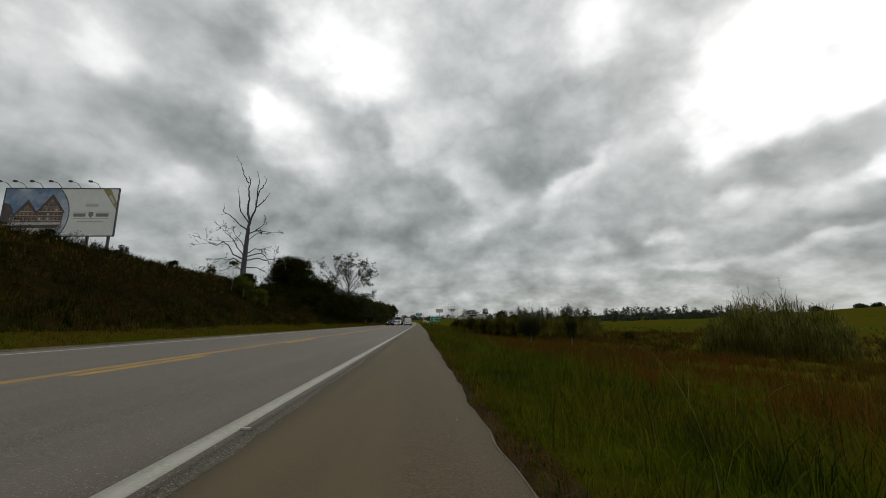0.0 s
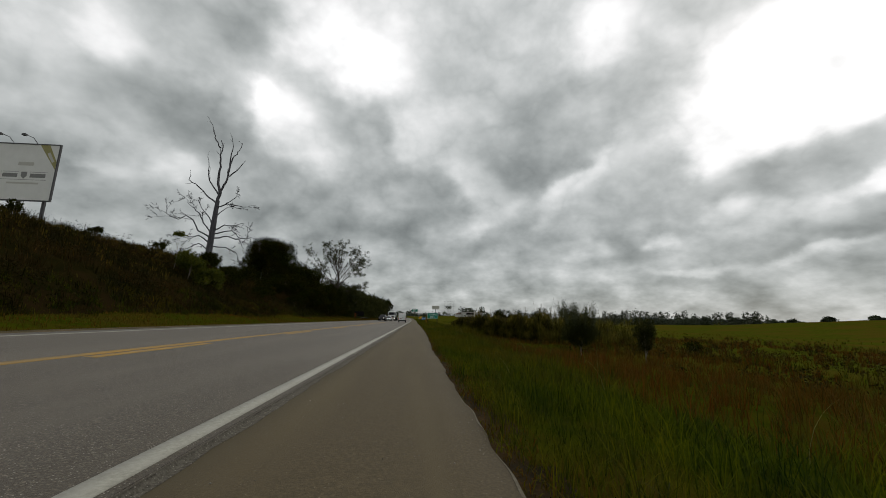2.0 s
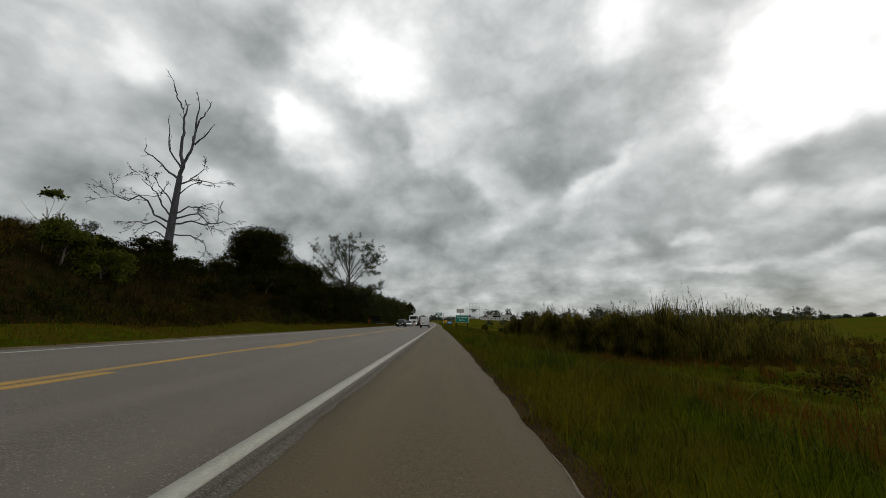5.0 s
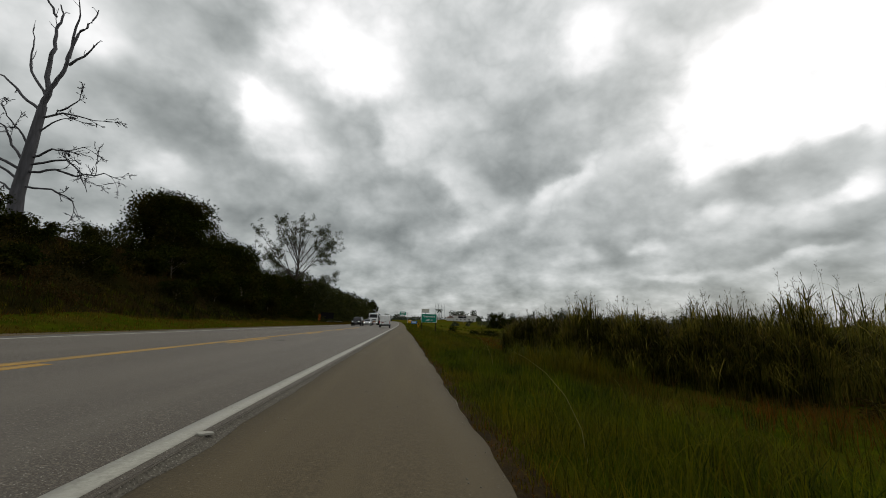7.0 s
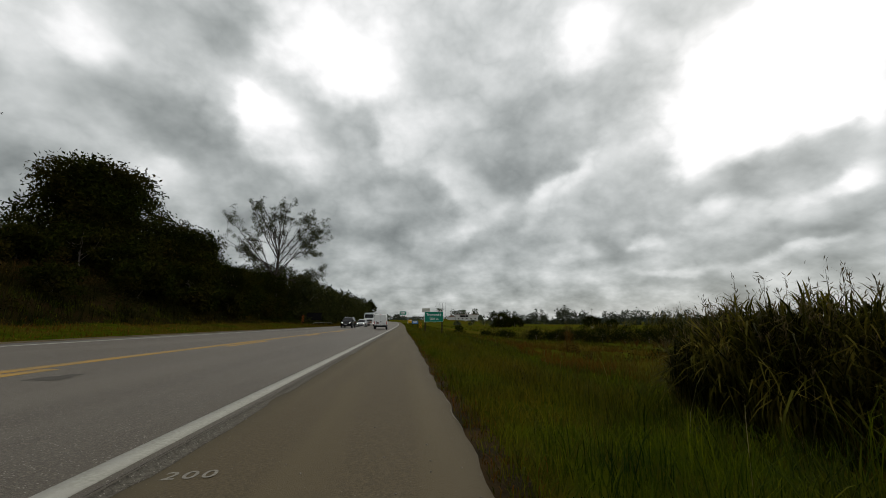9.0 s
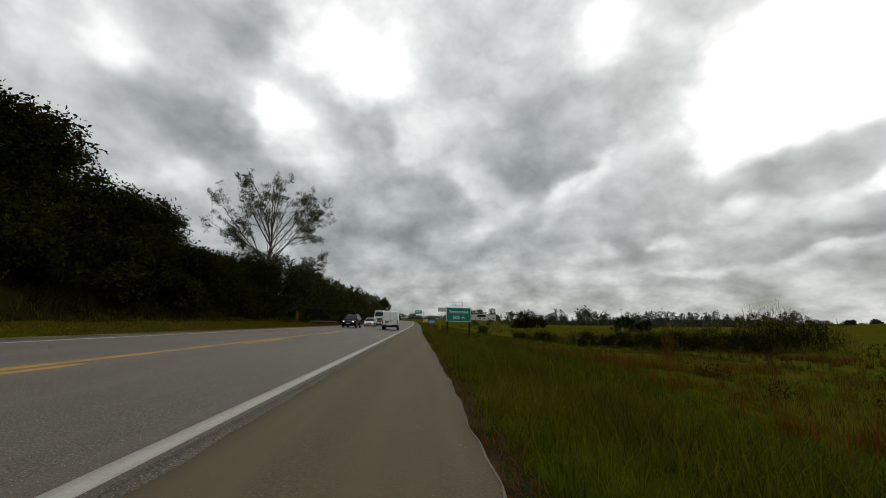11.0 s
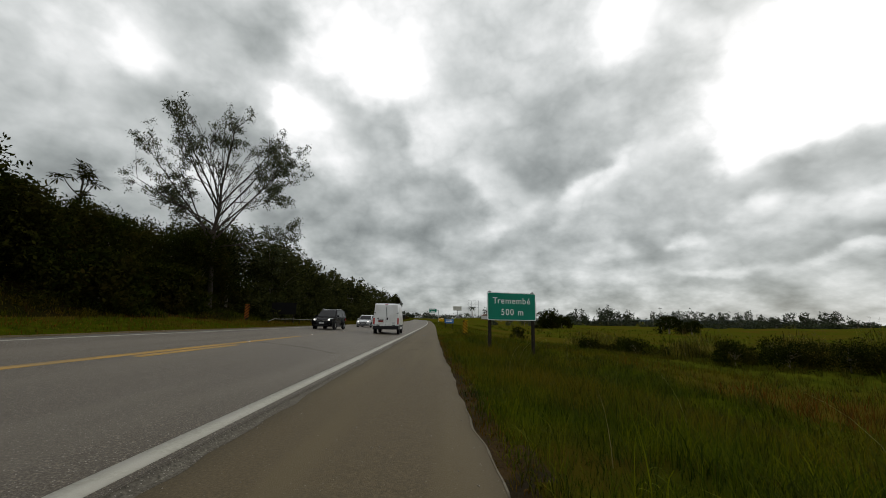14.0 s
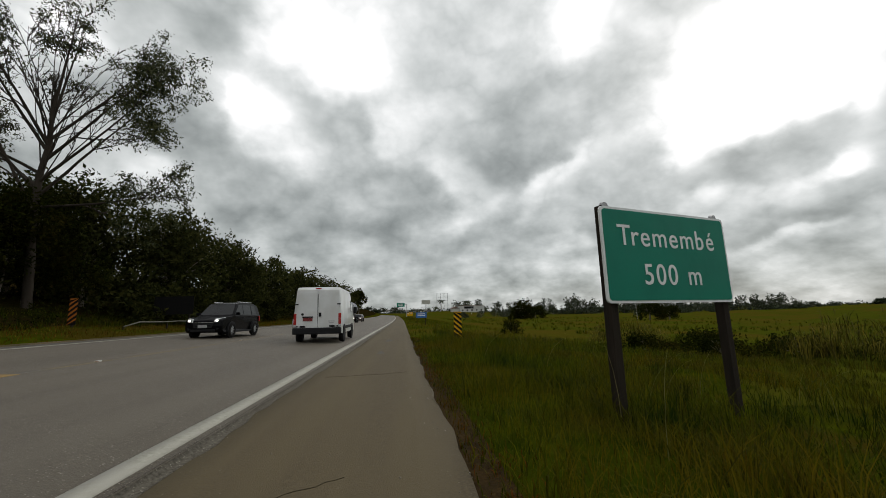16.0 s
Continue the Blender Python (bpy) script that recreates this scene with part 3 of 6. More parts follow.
strip("edge_line", WHITE_X - 0.13, WHITE_X + 0.09, -60, 900, M_WHITE_LINE, 0.005, "worn white edge line on the asphalt", skirt=0.004, cuts=1)
strip("far_edge_line", LEFT_X - 0.09, LEFT_X + 0.07, -60, 900, M_WHITE_LINE, 0.005, "worn white edge line on the far side of the road", skirt=0.004, cuts=1)
strip("centre_line", YELLOW_X - 0.34, YELLOW_X - 0.03, -60, 104, M_YELLOW_LINE, 0.005, "faded yellow centre line", skirt=0.004, cuts=1)
strip("worn_centre_line", YELLOW_X - 0.27, YELLOW_X - 0.06, 104.004, 900, M_YELLOW_WORN, 0.005, "nearly worn away yellow centre line", skirt=0.004, cuts=1)




# ---------- plants ----------
def tubes(lines, sides=6):
    """Tapered tubes along polylines: each a list of (point, radius)."""
    V, Q, base = [], [], 0
    ang = np.linspace(0, 2 * np.pi, sides, endpoint=False)
    for line in lines:
        P = np.array([p for p, _ in line], float)
        R = np.array([r for _, r in line], float)
        T = np.gradient(P, axis=0)
        T /= np.linalg.norm(T, axis=1, keepdims=True) + 1e-9
        ref = np.where(np.abs(T[:, 2:3]) > 0.9, np.array([[1.0, 0, 0]]), np.array([[0, 0, 1.0]]))
        A = np.cross(T, ref)
        A /= np.linalg.norm(A, axis=1, keepdims=True) + 1e-9
        B = np.cross(T, A)
        ring = P[:, None] + R[:, None, None] * (A[:, None] * np.cos(ang)[None, :, None] + B[:, None] * np.sin(ang)[None, :, None])
        n = len(P)
        V.append(ring.reshape(-1, 3))
        i = np.arange((n - 1) * sides).reshape(n - 1, sides)
        Q.append(np.stack([i, np.roll(i, -1, 1), np.roll(i, -1, 1) + sides, i + sides], -1).reshape(-1, 4) + base)
        base += n * sides
    return np.concatenate(V), np.concatenate(Q)


def bough(rng, start, way, length, radius, steps=6, wander=0.25, lift=0.0, end=0.25):
    pts, p, d = [], np.array(start, float), np.array(way, float)
    d /= np.linalg.norm(d)
    for k in range(steps + 1):
        pts.append((p.copy(), radius * (1 - (1 - end) * k / steps)))
        d = d + rng.normal(0, wander, 3) + np.array([0, 0, lift])
        d /= np.linalg.norm(d)
        p = p + d * length / steps
    return pts


def ramify(rng, line, levels, count, ratio, wander, lift, out, angle=0.8, start=0.3):
    """Side branches of side branches, added to out; returns the tips."""
    tips = []
    n = len(line)
    for _ in range(count):
        k = min(n - 2, int(n * (start + (1 - start) * rng.random())))
        p, r = line[k]
        d = line[k + 1][0] - p
        length = ratio * sum(np.linalg.norm(line[i + 1][0] - line[i][0]) for i in range(n - 1)) * rng.uniform(0.6, 1.1)
        d = d / (np.linalg.norm(d) + 1e-9) + rng.normal(0, angle, 3) * 0.8
        sub = bough(rng, p, d, length, max(0.026, r * 0.6), 5, wander, lift, 0.35)
        out.append(sub)
        if levels > 1:
            tips += ramify(rng, sub, levels - 1, count, ratio, wander, lift, out, angle, 0.25)
        else:
            tips.append(sub[-1][0])
            tips.append(sub[-3][0])
    return tips


def leaves(rng, centres, per, spread, size, droop=0.0, slim=0.45):
    """Small folded leaves round the centres; four corners each."""
    C = np.repeat(np.asarray(centres, float), per, 0)
    n = len(C)
    C = C + rng.normal(0, 1, (n, 3)) * np.array(spread)
    D = rng.normal(0, 1, (n, 3))
    D[:, 2] -= droop
    D /= np.linalg.norm(D, axis=1, keepdims=True)
    S = np.cross(D, rng.normal(0, 1, (n, 3)))
    S /= np.linalg.norm(S, axis=1, keepdims=True) + 1e-9
    N = np.cross(D, S)
    L = size * rng.uniform(0.6, 1.4, (n, 1))
    W = L * slim
    V = np.stack([C, C + D * L * 0.5 + S * W * 0.5 + N * L * 0.08, C + D * L, C + D * L * 0.5 - S * W * 0.5 + N * L * 0.08], 1).reshape(-1, 3)
    return V, np.arange(n * 4).reshape(n, 4)


def crown_points(rng, blobs, n):
    """Points in a heap of uneven ellipsoids (x, y, z, rx, ry, rz), most of them near the skin."""
    blobs = np.array(blobs, float)
    w = blobs[:, 3] * blobs[:, 4] * blobs[:, 5]
    k = rng.choice(len(blobs), n, p=w / w.sum())
    d = rng.normal(0, 1, (n, 3))
    d /= np.linalg.norm(d, axis=1, keepdims=True)
    r = rng.random((n, 1)) ** 0.24
    return blobs[k, :3] + d * r * blobs[k, 3:]


def lumpy(rng, centre, radius, n, flat=0.8):
    """A crown as a heap of n lumps within one big ellipsoid."""
    out = []
    for _ in range(n):
        d = rng.normal(0, 1, 3)
        d /= np.linalg.norm(d)
        s = rng.uniform(0.3, 0.55)
        q = np.array(centre) + d * np.array(radius) * (1 - s) * rng.uniform(0.6, 1.0)
        out.append((*q, radius[0] * s, radius[1] * s, radius[2] * s * flat))
    return out


def leafy_tree(name, seed, at, height, radius, count, leaf, mat, label, trunk=0.16, clear=0.25, lumps=12, bark=None, sink=0.2, per=14, category="tree", group="", low=0):
    """A trunk with limbs that carry an uneven crown of many small leaves. at: its foot."""
    rng = np.random.default_rng(seed)
    root = tagged(empty(name, at), label, category, group)
    mid = height * (clear + (1 - clear) * 0.52)
    half = height - mid
    out = [bough(rng, (0, 0, -sink), (0, 0, 1), height * 0.75, trunk, 7, 0.08, 0.05, 0.3)]
    blobs = lumpy(rng, (0, 0, mid), (radius, radius, half), lumps)
    for _ in range(low):
        a, q = rng.uniform(0, 2 * np.pi), rng.uniform(0.45, 0.95) * radius
        s = rng.uniform(0.28, 0.42)
        blobs.append((q * math.cos(a), q * math.sin(a), height * rng.uniform(0.10, 0.38), radius * s, radius * s, height * s * 0.55))
    for b in blobs[: min(10, lumps)]:
        k = int(rng.integers(2, 6))
        p = out[0][k][0]
        out.append(bough(rng, p, np.array(b[:3]) - p, np.linalg.norm(np.array(b[:3]) - p), trunk * 0.4, 5, 0.12, 0.0, 0.2))
    v, f = tubes(out)
    mesh_part("trunk", v, f, bark or M_BARK, root, smooth=True)
    pts = crown_points(rng, blobs, max(20, count // per))
    v, f = leaves(rng, pts, per, (min(0.3, radius * 0.06),) * 3, leaf)
    mesh_part("crown", v, f, mat, root)
    return root


def blades(rng, X, Y, Z, h, w, lean, curl=0.35):
    """Grass blades: a bent strip of a quad and a tip each."""
    n = len(X)
    a = rng.uniform(0, 2 * np.pi, n)
    H = h * rng.uniform(0.55, 1.25, n)
    side = np.stack([-np.sin(a), np.cos(a), np.zeros(n)], 1) * (w * rng.uniform(0.7, 1.3, n))[:, None] / 2
    out = np.stack([np.cos(a), np.sin(a), np.zeros(n)], 1) * (lean * rng.uniform(0.2, 1.6, n) * H)[:, None]
    P = np.stack([X, Y, Z], 1)
    up = np.zeros((n, 3))
    up[:, 2] = H
    m = P + up * 0.6 + out * curl
    t = P + up + out
    V = np.stack([P - side, P + side, m - side * 0.75, m + side * 0.75, t], 1).reshape(-1, 3)
    i = np.arange(n)[:, None] * 5
    return V, [np.concatenate([i, i + 1, i + 3, i + 2], 1), np.concatenate([i + 2, i + 3, i + 4], 1)]


def arching(rng, X, Y, Z, h, w, reach, bow=0.45):
    """Long leaves that rise and bow over: five cross-sections each."""
    n = len(X)
    a = rng.uniform(0, 2 * np.pi, n)
    flat = np.stack([np.cos(a), np.sin(a), np.zeros(n)], 1)
    side = np.stack([-np.sin(a), np.cos(a), np.zeros(n)], 1) * (w * rng.uniform(0.6, 1.3, n))[:, None] / 2
    R = (reach * h * rng.uniform(0.3, 1.4, n))[:, None]
    drop = rng.uniform(0.0, 1.0, n) * bow
    P = np.stack([X, Y, Z], 1)
    rows = []
    for s, wd in ((0.0, 0.6), (0.35, 1.0), (0.62, 0.95), (0.84, 0.7), (1.0, 0.08)):
        up = np.zeros((n, 3))
        up[:, 2] = h * (1.25 * s - (0.25 + drop) * s ** 3)
        c = P + up + flat * R * s ** 2
        rows += [c - side * wd, c + side * wd]
    V = np.stack(rows, 1).reshape(-1, 3)
    i = np.arange(n)[:, None] * 10
    return V, [np.concatenate([np.concatenate([i + 2 * k, i + 2 * k + 1, i + 2 * k + 3, i + 2 * k + 2], 1) for k in range(4)])]


def grass_field(name, seed, n, xr, yr, h, w, lean, mat, label, keep=None, power=1.0, tuft=0, sink=0.03):
    rng = np.random.default_rng(seed)
    X = xr[0] + (xr[1] - xr[0]) * rng.random(n) ** power
    Y = yr[0] + (yr[1] - yr[0]) * rng.random(n)
    if tuft:
        cx, cy = X[: n // tuft], Y[: n // tuft]
        k = rng.integers(0, len(cx), n)
        X, Y = cx[k] + rng.normal(0, 0.10, n), cy[k] + rng.normal(0, 0.10, n)
    if keep is not None:
        ok = keep(X, Y, rng)
        X, Y = X[ok], Y[ok]
    Xw = X + bend(Y)
    Z = land(Xw, Y) - sink
    hh = h(X, Y) if callable(h) else np.full(len(X), h)
    v, f = blades(rng, Xw, Y, Z, hh, w, lean)
    ob = mesh_part(name, v, f, mat)
    return tagged(ob, label, "grass", kind="stuff")


def dry_share(X, Y):
    """Where the meadow has turned rusty: a belt off the road, broken up, missing by the cane grass."""
    belt = np.clip((X - 3.9 - 3.2 * np.clip((Y - 64.0) / 10.0, 0, 1)) / 1.8, 0, 1) * (1 - 0.55 * np.clip((X - 14.0) / 6.0, 0, 1))
    gap = np.clip(1.7 - np.abs(Y - 56.0) / 12.0, 0, 1) + np.clip((Y - 84.0) / 12.0, 0, 0.8)
    return np.clip(belt * (0.86 + 0.9 * vnoise(X, Y, 7.0, 21) + 0.5 * vnoise(X, Y, 2.6, 22)) - 1.1 * gap + 0.10, 0, 0.96)


# verge and meadow on the near side
grass_field("verge_grass", 11, 92000, (0.48, 4.6), (-1, 118), lambda X, Y: np.clip(0.10 + 0.13 * (X - 0.6), 0.08, 0.38) * (1 + 0.55 * vnoise(X, Y, 1.2, 8) + 0.3 * vnoise(X, Y, 0.5, 18)),
            0.0105, 0.7, M_GRASS, "lush green verge grass along the shoulder", keep=lambda X, Y, r: (X > edge_r(Y) + 0.14 + 0.12 * r.random(len(X))) & (r.random(len(X)) > 1.1 * dry_share(X, Y)), power=1.3)
grass_field("fine_verge_grass", 19, 84000, (0.40, 3.2), (-1, 110), lambda X, Y: np.clip(0.10 + 0.09 * (X - 0.6), 0.08, 0.25) * (1 + 0.5 * vnoise(X, Y, 0.7, 8)), 0.006, 0.9, M_GRASS,
            "short fine grass at the edge of the shoulder", keep=lambda X, Y, r: X > edge_r(Y) + 0.10 + 0.14 * r.random(len(X)) + 0.09 * vnoise(X, Y, 0.7, 77), power=1.7)
grass_field("meadow_grass", 12, 115000, (2.6, 26), (-1, 130), lambda X, Y: 0.36 + 0.16 * vnoise(X, Y, 3.0, 9), 0.013, 0.7, M_MEADOW,
            "tall green meadow grass", keep=lambda X, Y, r: r.random(len(X)) > 0.95 * dry_share(X, Y), power=1.25, tuft=14)
grass_field("soft_meadow_grass", 23, 56000, (2.4, 15), (58, 128), lambda X, Y: 0.24 + 0.10 * vnoise(X, Y, 1.8, 9), 0.016, 0.8, M_GRASS,
            "softer light green grass between the meadow tufts", keep=lambda X, Y, r: r.random(len(X)) > 0.8 * dry_share(X, Y), power=1.2)
grass_field("dry_meadow_grass", 13, 85000, (3.8, 22), (-1, 112), lambda X, Y: 0.48 + 0.2 * vnoise(X, Y, 2.0, 10), 0.013, 0.55, M_DRY,
            "rusty dry grass in patches of the meadow", keep=lambda X, Y, r: r.random(len(X)) < dry_share(X, Y), power=1.2, tuft=12)
grass_field("far_meadow_grass", 14, 18000, (22, 120), (10, 320), lambda X, Y: 0.55 + 0.2 * vnoise(X, Y, 6.0, 9), 0.07, 0.6, M_GRASS,
            "distant meadow grass", power=1.5, tuft=10)
grass_field("roadside_grass_ahead", 15, 16000, (0.5, 14), (112, 330), lambda X, Y: np.clip(0.12 + 0.07 * X, 0.1, 0.5), 0.03, 0.5, M_GRASS,
            "verge grass further along the road", power=1.3, keep=lambda X, Y, r: X > edge_r(Y) + 0.05)


grass_field("rusty_field_grass", 20, 34000, (13, 55), (12, 100), lambda X, Y: 0.5 + 0.2 * vnoise(X, Y, 4.0, 44), 0.035, 0.55, M_DRY,
            "rusty brown grass further out in the meadow", keep=lambda X, Y, r: (vnoise(X, Y, 9.0, 45) + 0.5 * vnoise(X, Y, 3.0, 46) > -0.3) & ((Y < 52) | (X > 30)), tuft=12)


def tufts(name, seed, n, leaves_each, xr, yr, h, mat, label, keep=None, power=1.0, w=0.009):
    """Loose tufts of long bowed leaves."""
    rng = np.random.default_rng(seed)
    cx = xr[0] + (xr[1] - xr[0]) * rng.random(n) ** power
    cy = yr[0] + (yr[1] - yr[0]) * rng.random(n)
    if keep is not None:
        ok = keep(cx, cy, rng)
        cx, cy = cx[ok], cy[ok]
    size = rng.uniform(0.55, 1.4, len(cx))
    k = np.repeat(np.arange(len(cx)), leaves_each)
    X, Y = cx[k] + rng.normal(0, 0.09, len(k)) * size[k], cy[k] + rng.normal(0, 0.09, len(k)) * size[k]
    if name == "grass_tufts":
        ok = X > edge_r(Y) + 0.09
        X, Y, k = X[ok], Y[ok], k[ok]
    Xw = X + bend(Y)
    if name.startswith("edge_"):
        ok = X > 0.02
        X, Y, k, Xw = X[ok], Y[ok], k[ok], Xw[ok]
        Xw = Xw + edge_r(Y)
    v, f = arching(rng, Xw, Y, land(Xw, Y) - 0.03, h * size[k] * rng.uniform(0.5, 1.1, len(k)), w, 0.6)
    return tagged(mesh_part(name, v, f, mat), label, "grass", kind="stuff")


tufts("grass_tufts", 401, 800, 18, (0.75, 9), (0, 112), 0.42, M_GRASS, "loose tufts of bowed green grass in the verge", keep=lambda X, Y, r: X > edge_r(Y) + 0.1, power=1.4)
tufts("tall_green_grass", 405, 110, 26, (3.7, 7.2), (51.2, 55.4), 0.95, M_GRASS, "tall upright green grass in front of the cane")
tufts("dry_grass_tufts", 402, 700, 20, (2.5, 14), (0, 115), 0.60, M_DRY, "loose tufts of dry rusty grass", keep=lambda X, Y, r: dry_share(X, Y) > 0.45)
tufts("tall_brown_weeds", 407, 1100, 16, (15, 75), (26, 116), 0.95, M_WEED, "tall brown weeds standing in the far meadow", keep=lambda X, Y, r: ((Y < 52) | (X > 27)) & (vnoise(X, Y, 8.0, 61) > -0.35), power=1.3, w=0.03)
tufts("edge_green_grass", 406, 1000, 10, (0.03, 0.36), (0, 118), 0.12, M_GRASS, "green grass hanging over the edge of the paving", keep=None)
tufts("edge_dry_grass", 403, 2200, 9, (0.02, 0.42), (0, 118), 0.11, M_DRY, "bleached dry grass at the edge of the paving", keep=None)


def stalks(seed, n):
    rng = np.random.default_rng(seed)
    lines, heads = [], []
    for _ in range(n):
        x, y = rng.uniform(1.6, 7.0), rng.uniform(2, 112)
        p = np.array(at_land(x, y, -0.05))
        h, a, b = rng.uniform(0.7, 1.35), rng.uniform(0, 6.28), rng.uniform(0.25, 0.75)
        d = np.array([math.cos(a), math.sin(a), 0])
        pts = [(p + np.array([0, 0, h * t]) + d * b * h * t ** 2.2 - np.array([0, 0, 0.25 * b * h * t ** 4]), 0.0042 * (1.2 - t)) for t in (0, 0.3, 0.55, 0.75, 0.9, 1.0)]
        lines.append(pts)
        heads += [pts[-1][0], pts[-2][0]]
    v, f = tubes(lines, 4)
    hv, hf = leaves(rng, heads, 10, (0.005, 0.005, 0.05), 0.012, -0.9, 0.25)
    ob = mesh_part("grass_stalks", np.concatenate([v, hv]), [f, hf + len(v)], M_STALK)
    tagged(ob, "single pale flowering stalks above the verge grass", "grass", kind="stuff")


stalks(404, 75)
# verge and bank on the far side
grass_field("far_verge_grass", 16, 38000, (-17.5, -13.0), (-5, 190), 0.15, 0.024, 0.8, M_RANK, "green mown verge below the bank", keep=lambda X, Y, r: r.random(len(X)) > 0.75 * np.clip(0.6 + vnoise(X, Y, 3.0, 31), 0, 1))
grass_field("far_verge_dry_grass", 17, 24000, (-17.5, -12.9), (-5, 190), 0.17, 0.02, 0.7, M_DRY, "dry stalks in the verge below the bank", keep=lambda X, Y, r: vnoise(X, Y, 3.0, 31) > -0.5)
grass_field("bank_foot_grass", 22, 34000, (-20.4, -16.4), (-5, 190), lambda X, Y: 0.34 + 0.16 * vnoise(X, Y, 1.6, 36), 0.03, 0.6, M_MEADOW, "dark olive grass growing up the foot of the bank",
            keep=lambda X, Y, r: X > -19.4 + 1.2 * vnoise(X, Y, 4.0, 37) - 0.8 * r.random(len(X)), tuft=12)
# real olive grass, thicker upslope; its bright tone also paints the lit crest
grass_field("rank_bank_grass", 21, 15000, (-37, -22), (8, 76), lambda X, Y: 0.42 + 0.2 * vnoise(X, Y, 2.0, 35), 0.03, 0.6, M_RANK, "olive rank grass over the upper bank",
            keep=lambda X, Y, r: r.random(len(X)) < np.clip((-X - 21.0) / 9.0, 0.1, 1), tuft=10)
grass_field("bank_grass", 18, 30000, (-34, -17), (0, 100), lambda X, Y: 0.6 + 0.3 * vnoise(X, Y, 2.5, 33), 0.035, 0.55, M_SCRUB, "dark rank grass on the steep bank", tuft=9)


def scrub_heap(seed, n, xr, yr, size, mat, label, name="bank_scrub", count=26):
    rng = np.random.default_rng(seed)
    x, y = rng.uniform(*xr, n), rng.uniform(*yr, n)
    pts = []
    for a, b in zip(x, y):
        r = size * rng.uniform(0.5, 1.3)
        c = np.array(at_land(a, b, r * 0.35))
        d = rng.normal(0, 1, (count, 3))
        d /= np.linalg.norm(d, axis=1, keepdims=True)
        pts.append(c + d * r * np.array([1, 1, 0.75]) * rng.random((count, 1)) ** 0.4)
    v, f = leaves(rng, np.concatenate(pts), 5, (0.16, 0.16, 0.16), 0.13)
    return tagged(mesh_part(name, v, f, mat), label, "scrub", kind="stuff")


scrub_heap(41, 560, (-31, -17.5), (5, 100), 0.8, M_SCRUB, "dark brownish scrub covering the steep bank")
scrub_heap(43, 210, (12, 52), (24, 84), 0.6, M_SCRUB, "dark weedy patches scattered over the meadow", "meadow_scrub")
scrub_heap(42, 150, (-20.5, -16.9), (84, 200), 0.8, M_LEAF, "dark undergrowth below the roadside trees", "undergrowth")


# ---------- tall grass clumps ----------
def reed_clump(seed, at, rx, ry, h, n, label="clump of tall cane grass gone to seed", mat=None, seeds=60, tall=1.1):
    rng = np.random.default_rng(seed)
    root = tagged(empty("cane_grass", at), label, "tall grass", "cane grass clumps in the meadow")
    a, r = rng.uniform(0, 2 * np.pi, n), np.sqrt(rng.random(n))
    X, Y = rx * r * np.cos(a), ry * r * np.sin(a)
    Z = land(X + at[0], Y + at[1]) - at[2] - 0.05
    H = h * (1 - 0.50 * r ** 3.0) * (1 + 0.26 * vnoise(X + at[0], Y + at[1], 0.9, seed) + 0.16 * vnoise(X + at[0], Y + at[1], 0.35, seed + 5))
    # a third spring from the ground, the rest leave the canes higher up and bow over
    foot = np.where(rng.random(n) < 0.22, 0.0, rng.uniform(0.12, 0.80, n))
    span = (H * rng.uniform(0.5, 1.0, n)) * (1 - foot)
    stiff = rng.random(n) < 0.26
    v, f = arching(rng, X + rng.normal(0, 0.05, n), Y + rng.normal(0, 0.05, n), Z + H * foot, np.clip(span, 0.45, 1.5), 0.026, np.where(stiff, 0.35, np.where(foot > 0, 0.9, 0.55)),
                   np.where(stiff, 0.15, np.where(foot > 0, 1.15, 0.5)))
    mesh_part("leaves", v, f, mat or M_REED, root)
    k = rng.integers(0, n, seeds)
    stems, heads = [], []
    for i in k:
        top = np.array([X[i] + rng.normal(0, 0.12), Y[i] + rng.normal(0, 0.12), Z[i] + H[i] * rng.uniform(0.85, tall)])
        foot = np.array([X[i], Y[i], Z[i]])
        stems.append([(foot, 0.006), ((foot + top) / 2 + rng.normal(0, 0.05, 3), 0.005), (top + np.array([0, 0, 0.12]), 0.003)])
        heads.append(top)
    sv, sf = tubes(stems, 4)
    mesh_part("stalks", sv, sf, M_SEED, root)
    hv, hf = leaves(rng, heads, 12, (0.02, 0.02, 0.10), 0.10, -1.6, 0.14)
    mesh_part("seed_heads", hv, hf, M_SEED, root)
    return root


reed_clump(51, at_land(22.0, 23.0), 4.2, 3.2, 4.0, 5600, "big round clump of pale cane grass", M_CANE)
CANE_BANK = [(5.6, 57.7, 1.1, 1.2, 2.5), (6.7, 57.0, 1.3, 1.3, 2.7), (7.4, 55.5, 1.4, 1.4, 3.0), (9.1, 54.7, 1.6, 1.5, 3.3), (10.9, 53.9, 1.7, 1.6, 3.8), (12.8, 53.1, 2.0, 1.8, 4.3),
             (7.5, 59.8, 1.6, 1.6, 2.4), (10.0, 57.8, 2.2, 1.8, 2.8), (15.6, 53.2, 2.6, 2.4, 4.3), (19.6, 54.2, 3.0, 2.6, 4.1), (24.2, 56.4, 3.2, 3.0, 3.8), (13.4, 57.2, 2.6, 2.0, 3.2)]
for i, (x, y, rx, ry, h) in enumerate(CANE_BANK):
    reed_clump(52 + i, at_land(x, y), rx, ry, 0.86 * h, 4800 if i < 6 else 1700, "dense bank of cane grass with feathery seed heads", seeds=110 if i < 6 else 50, tall=1.06)
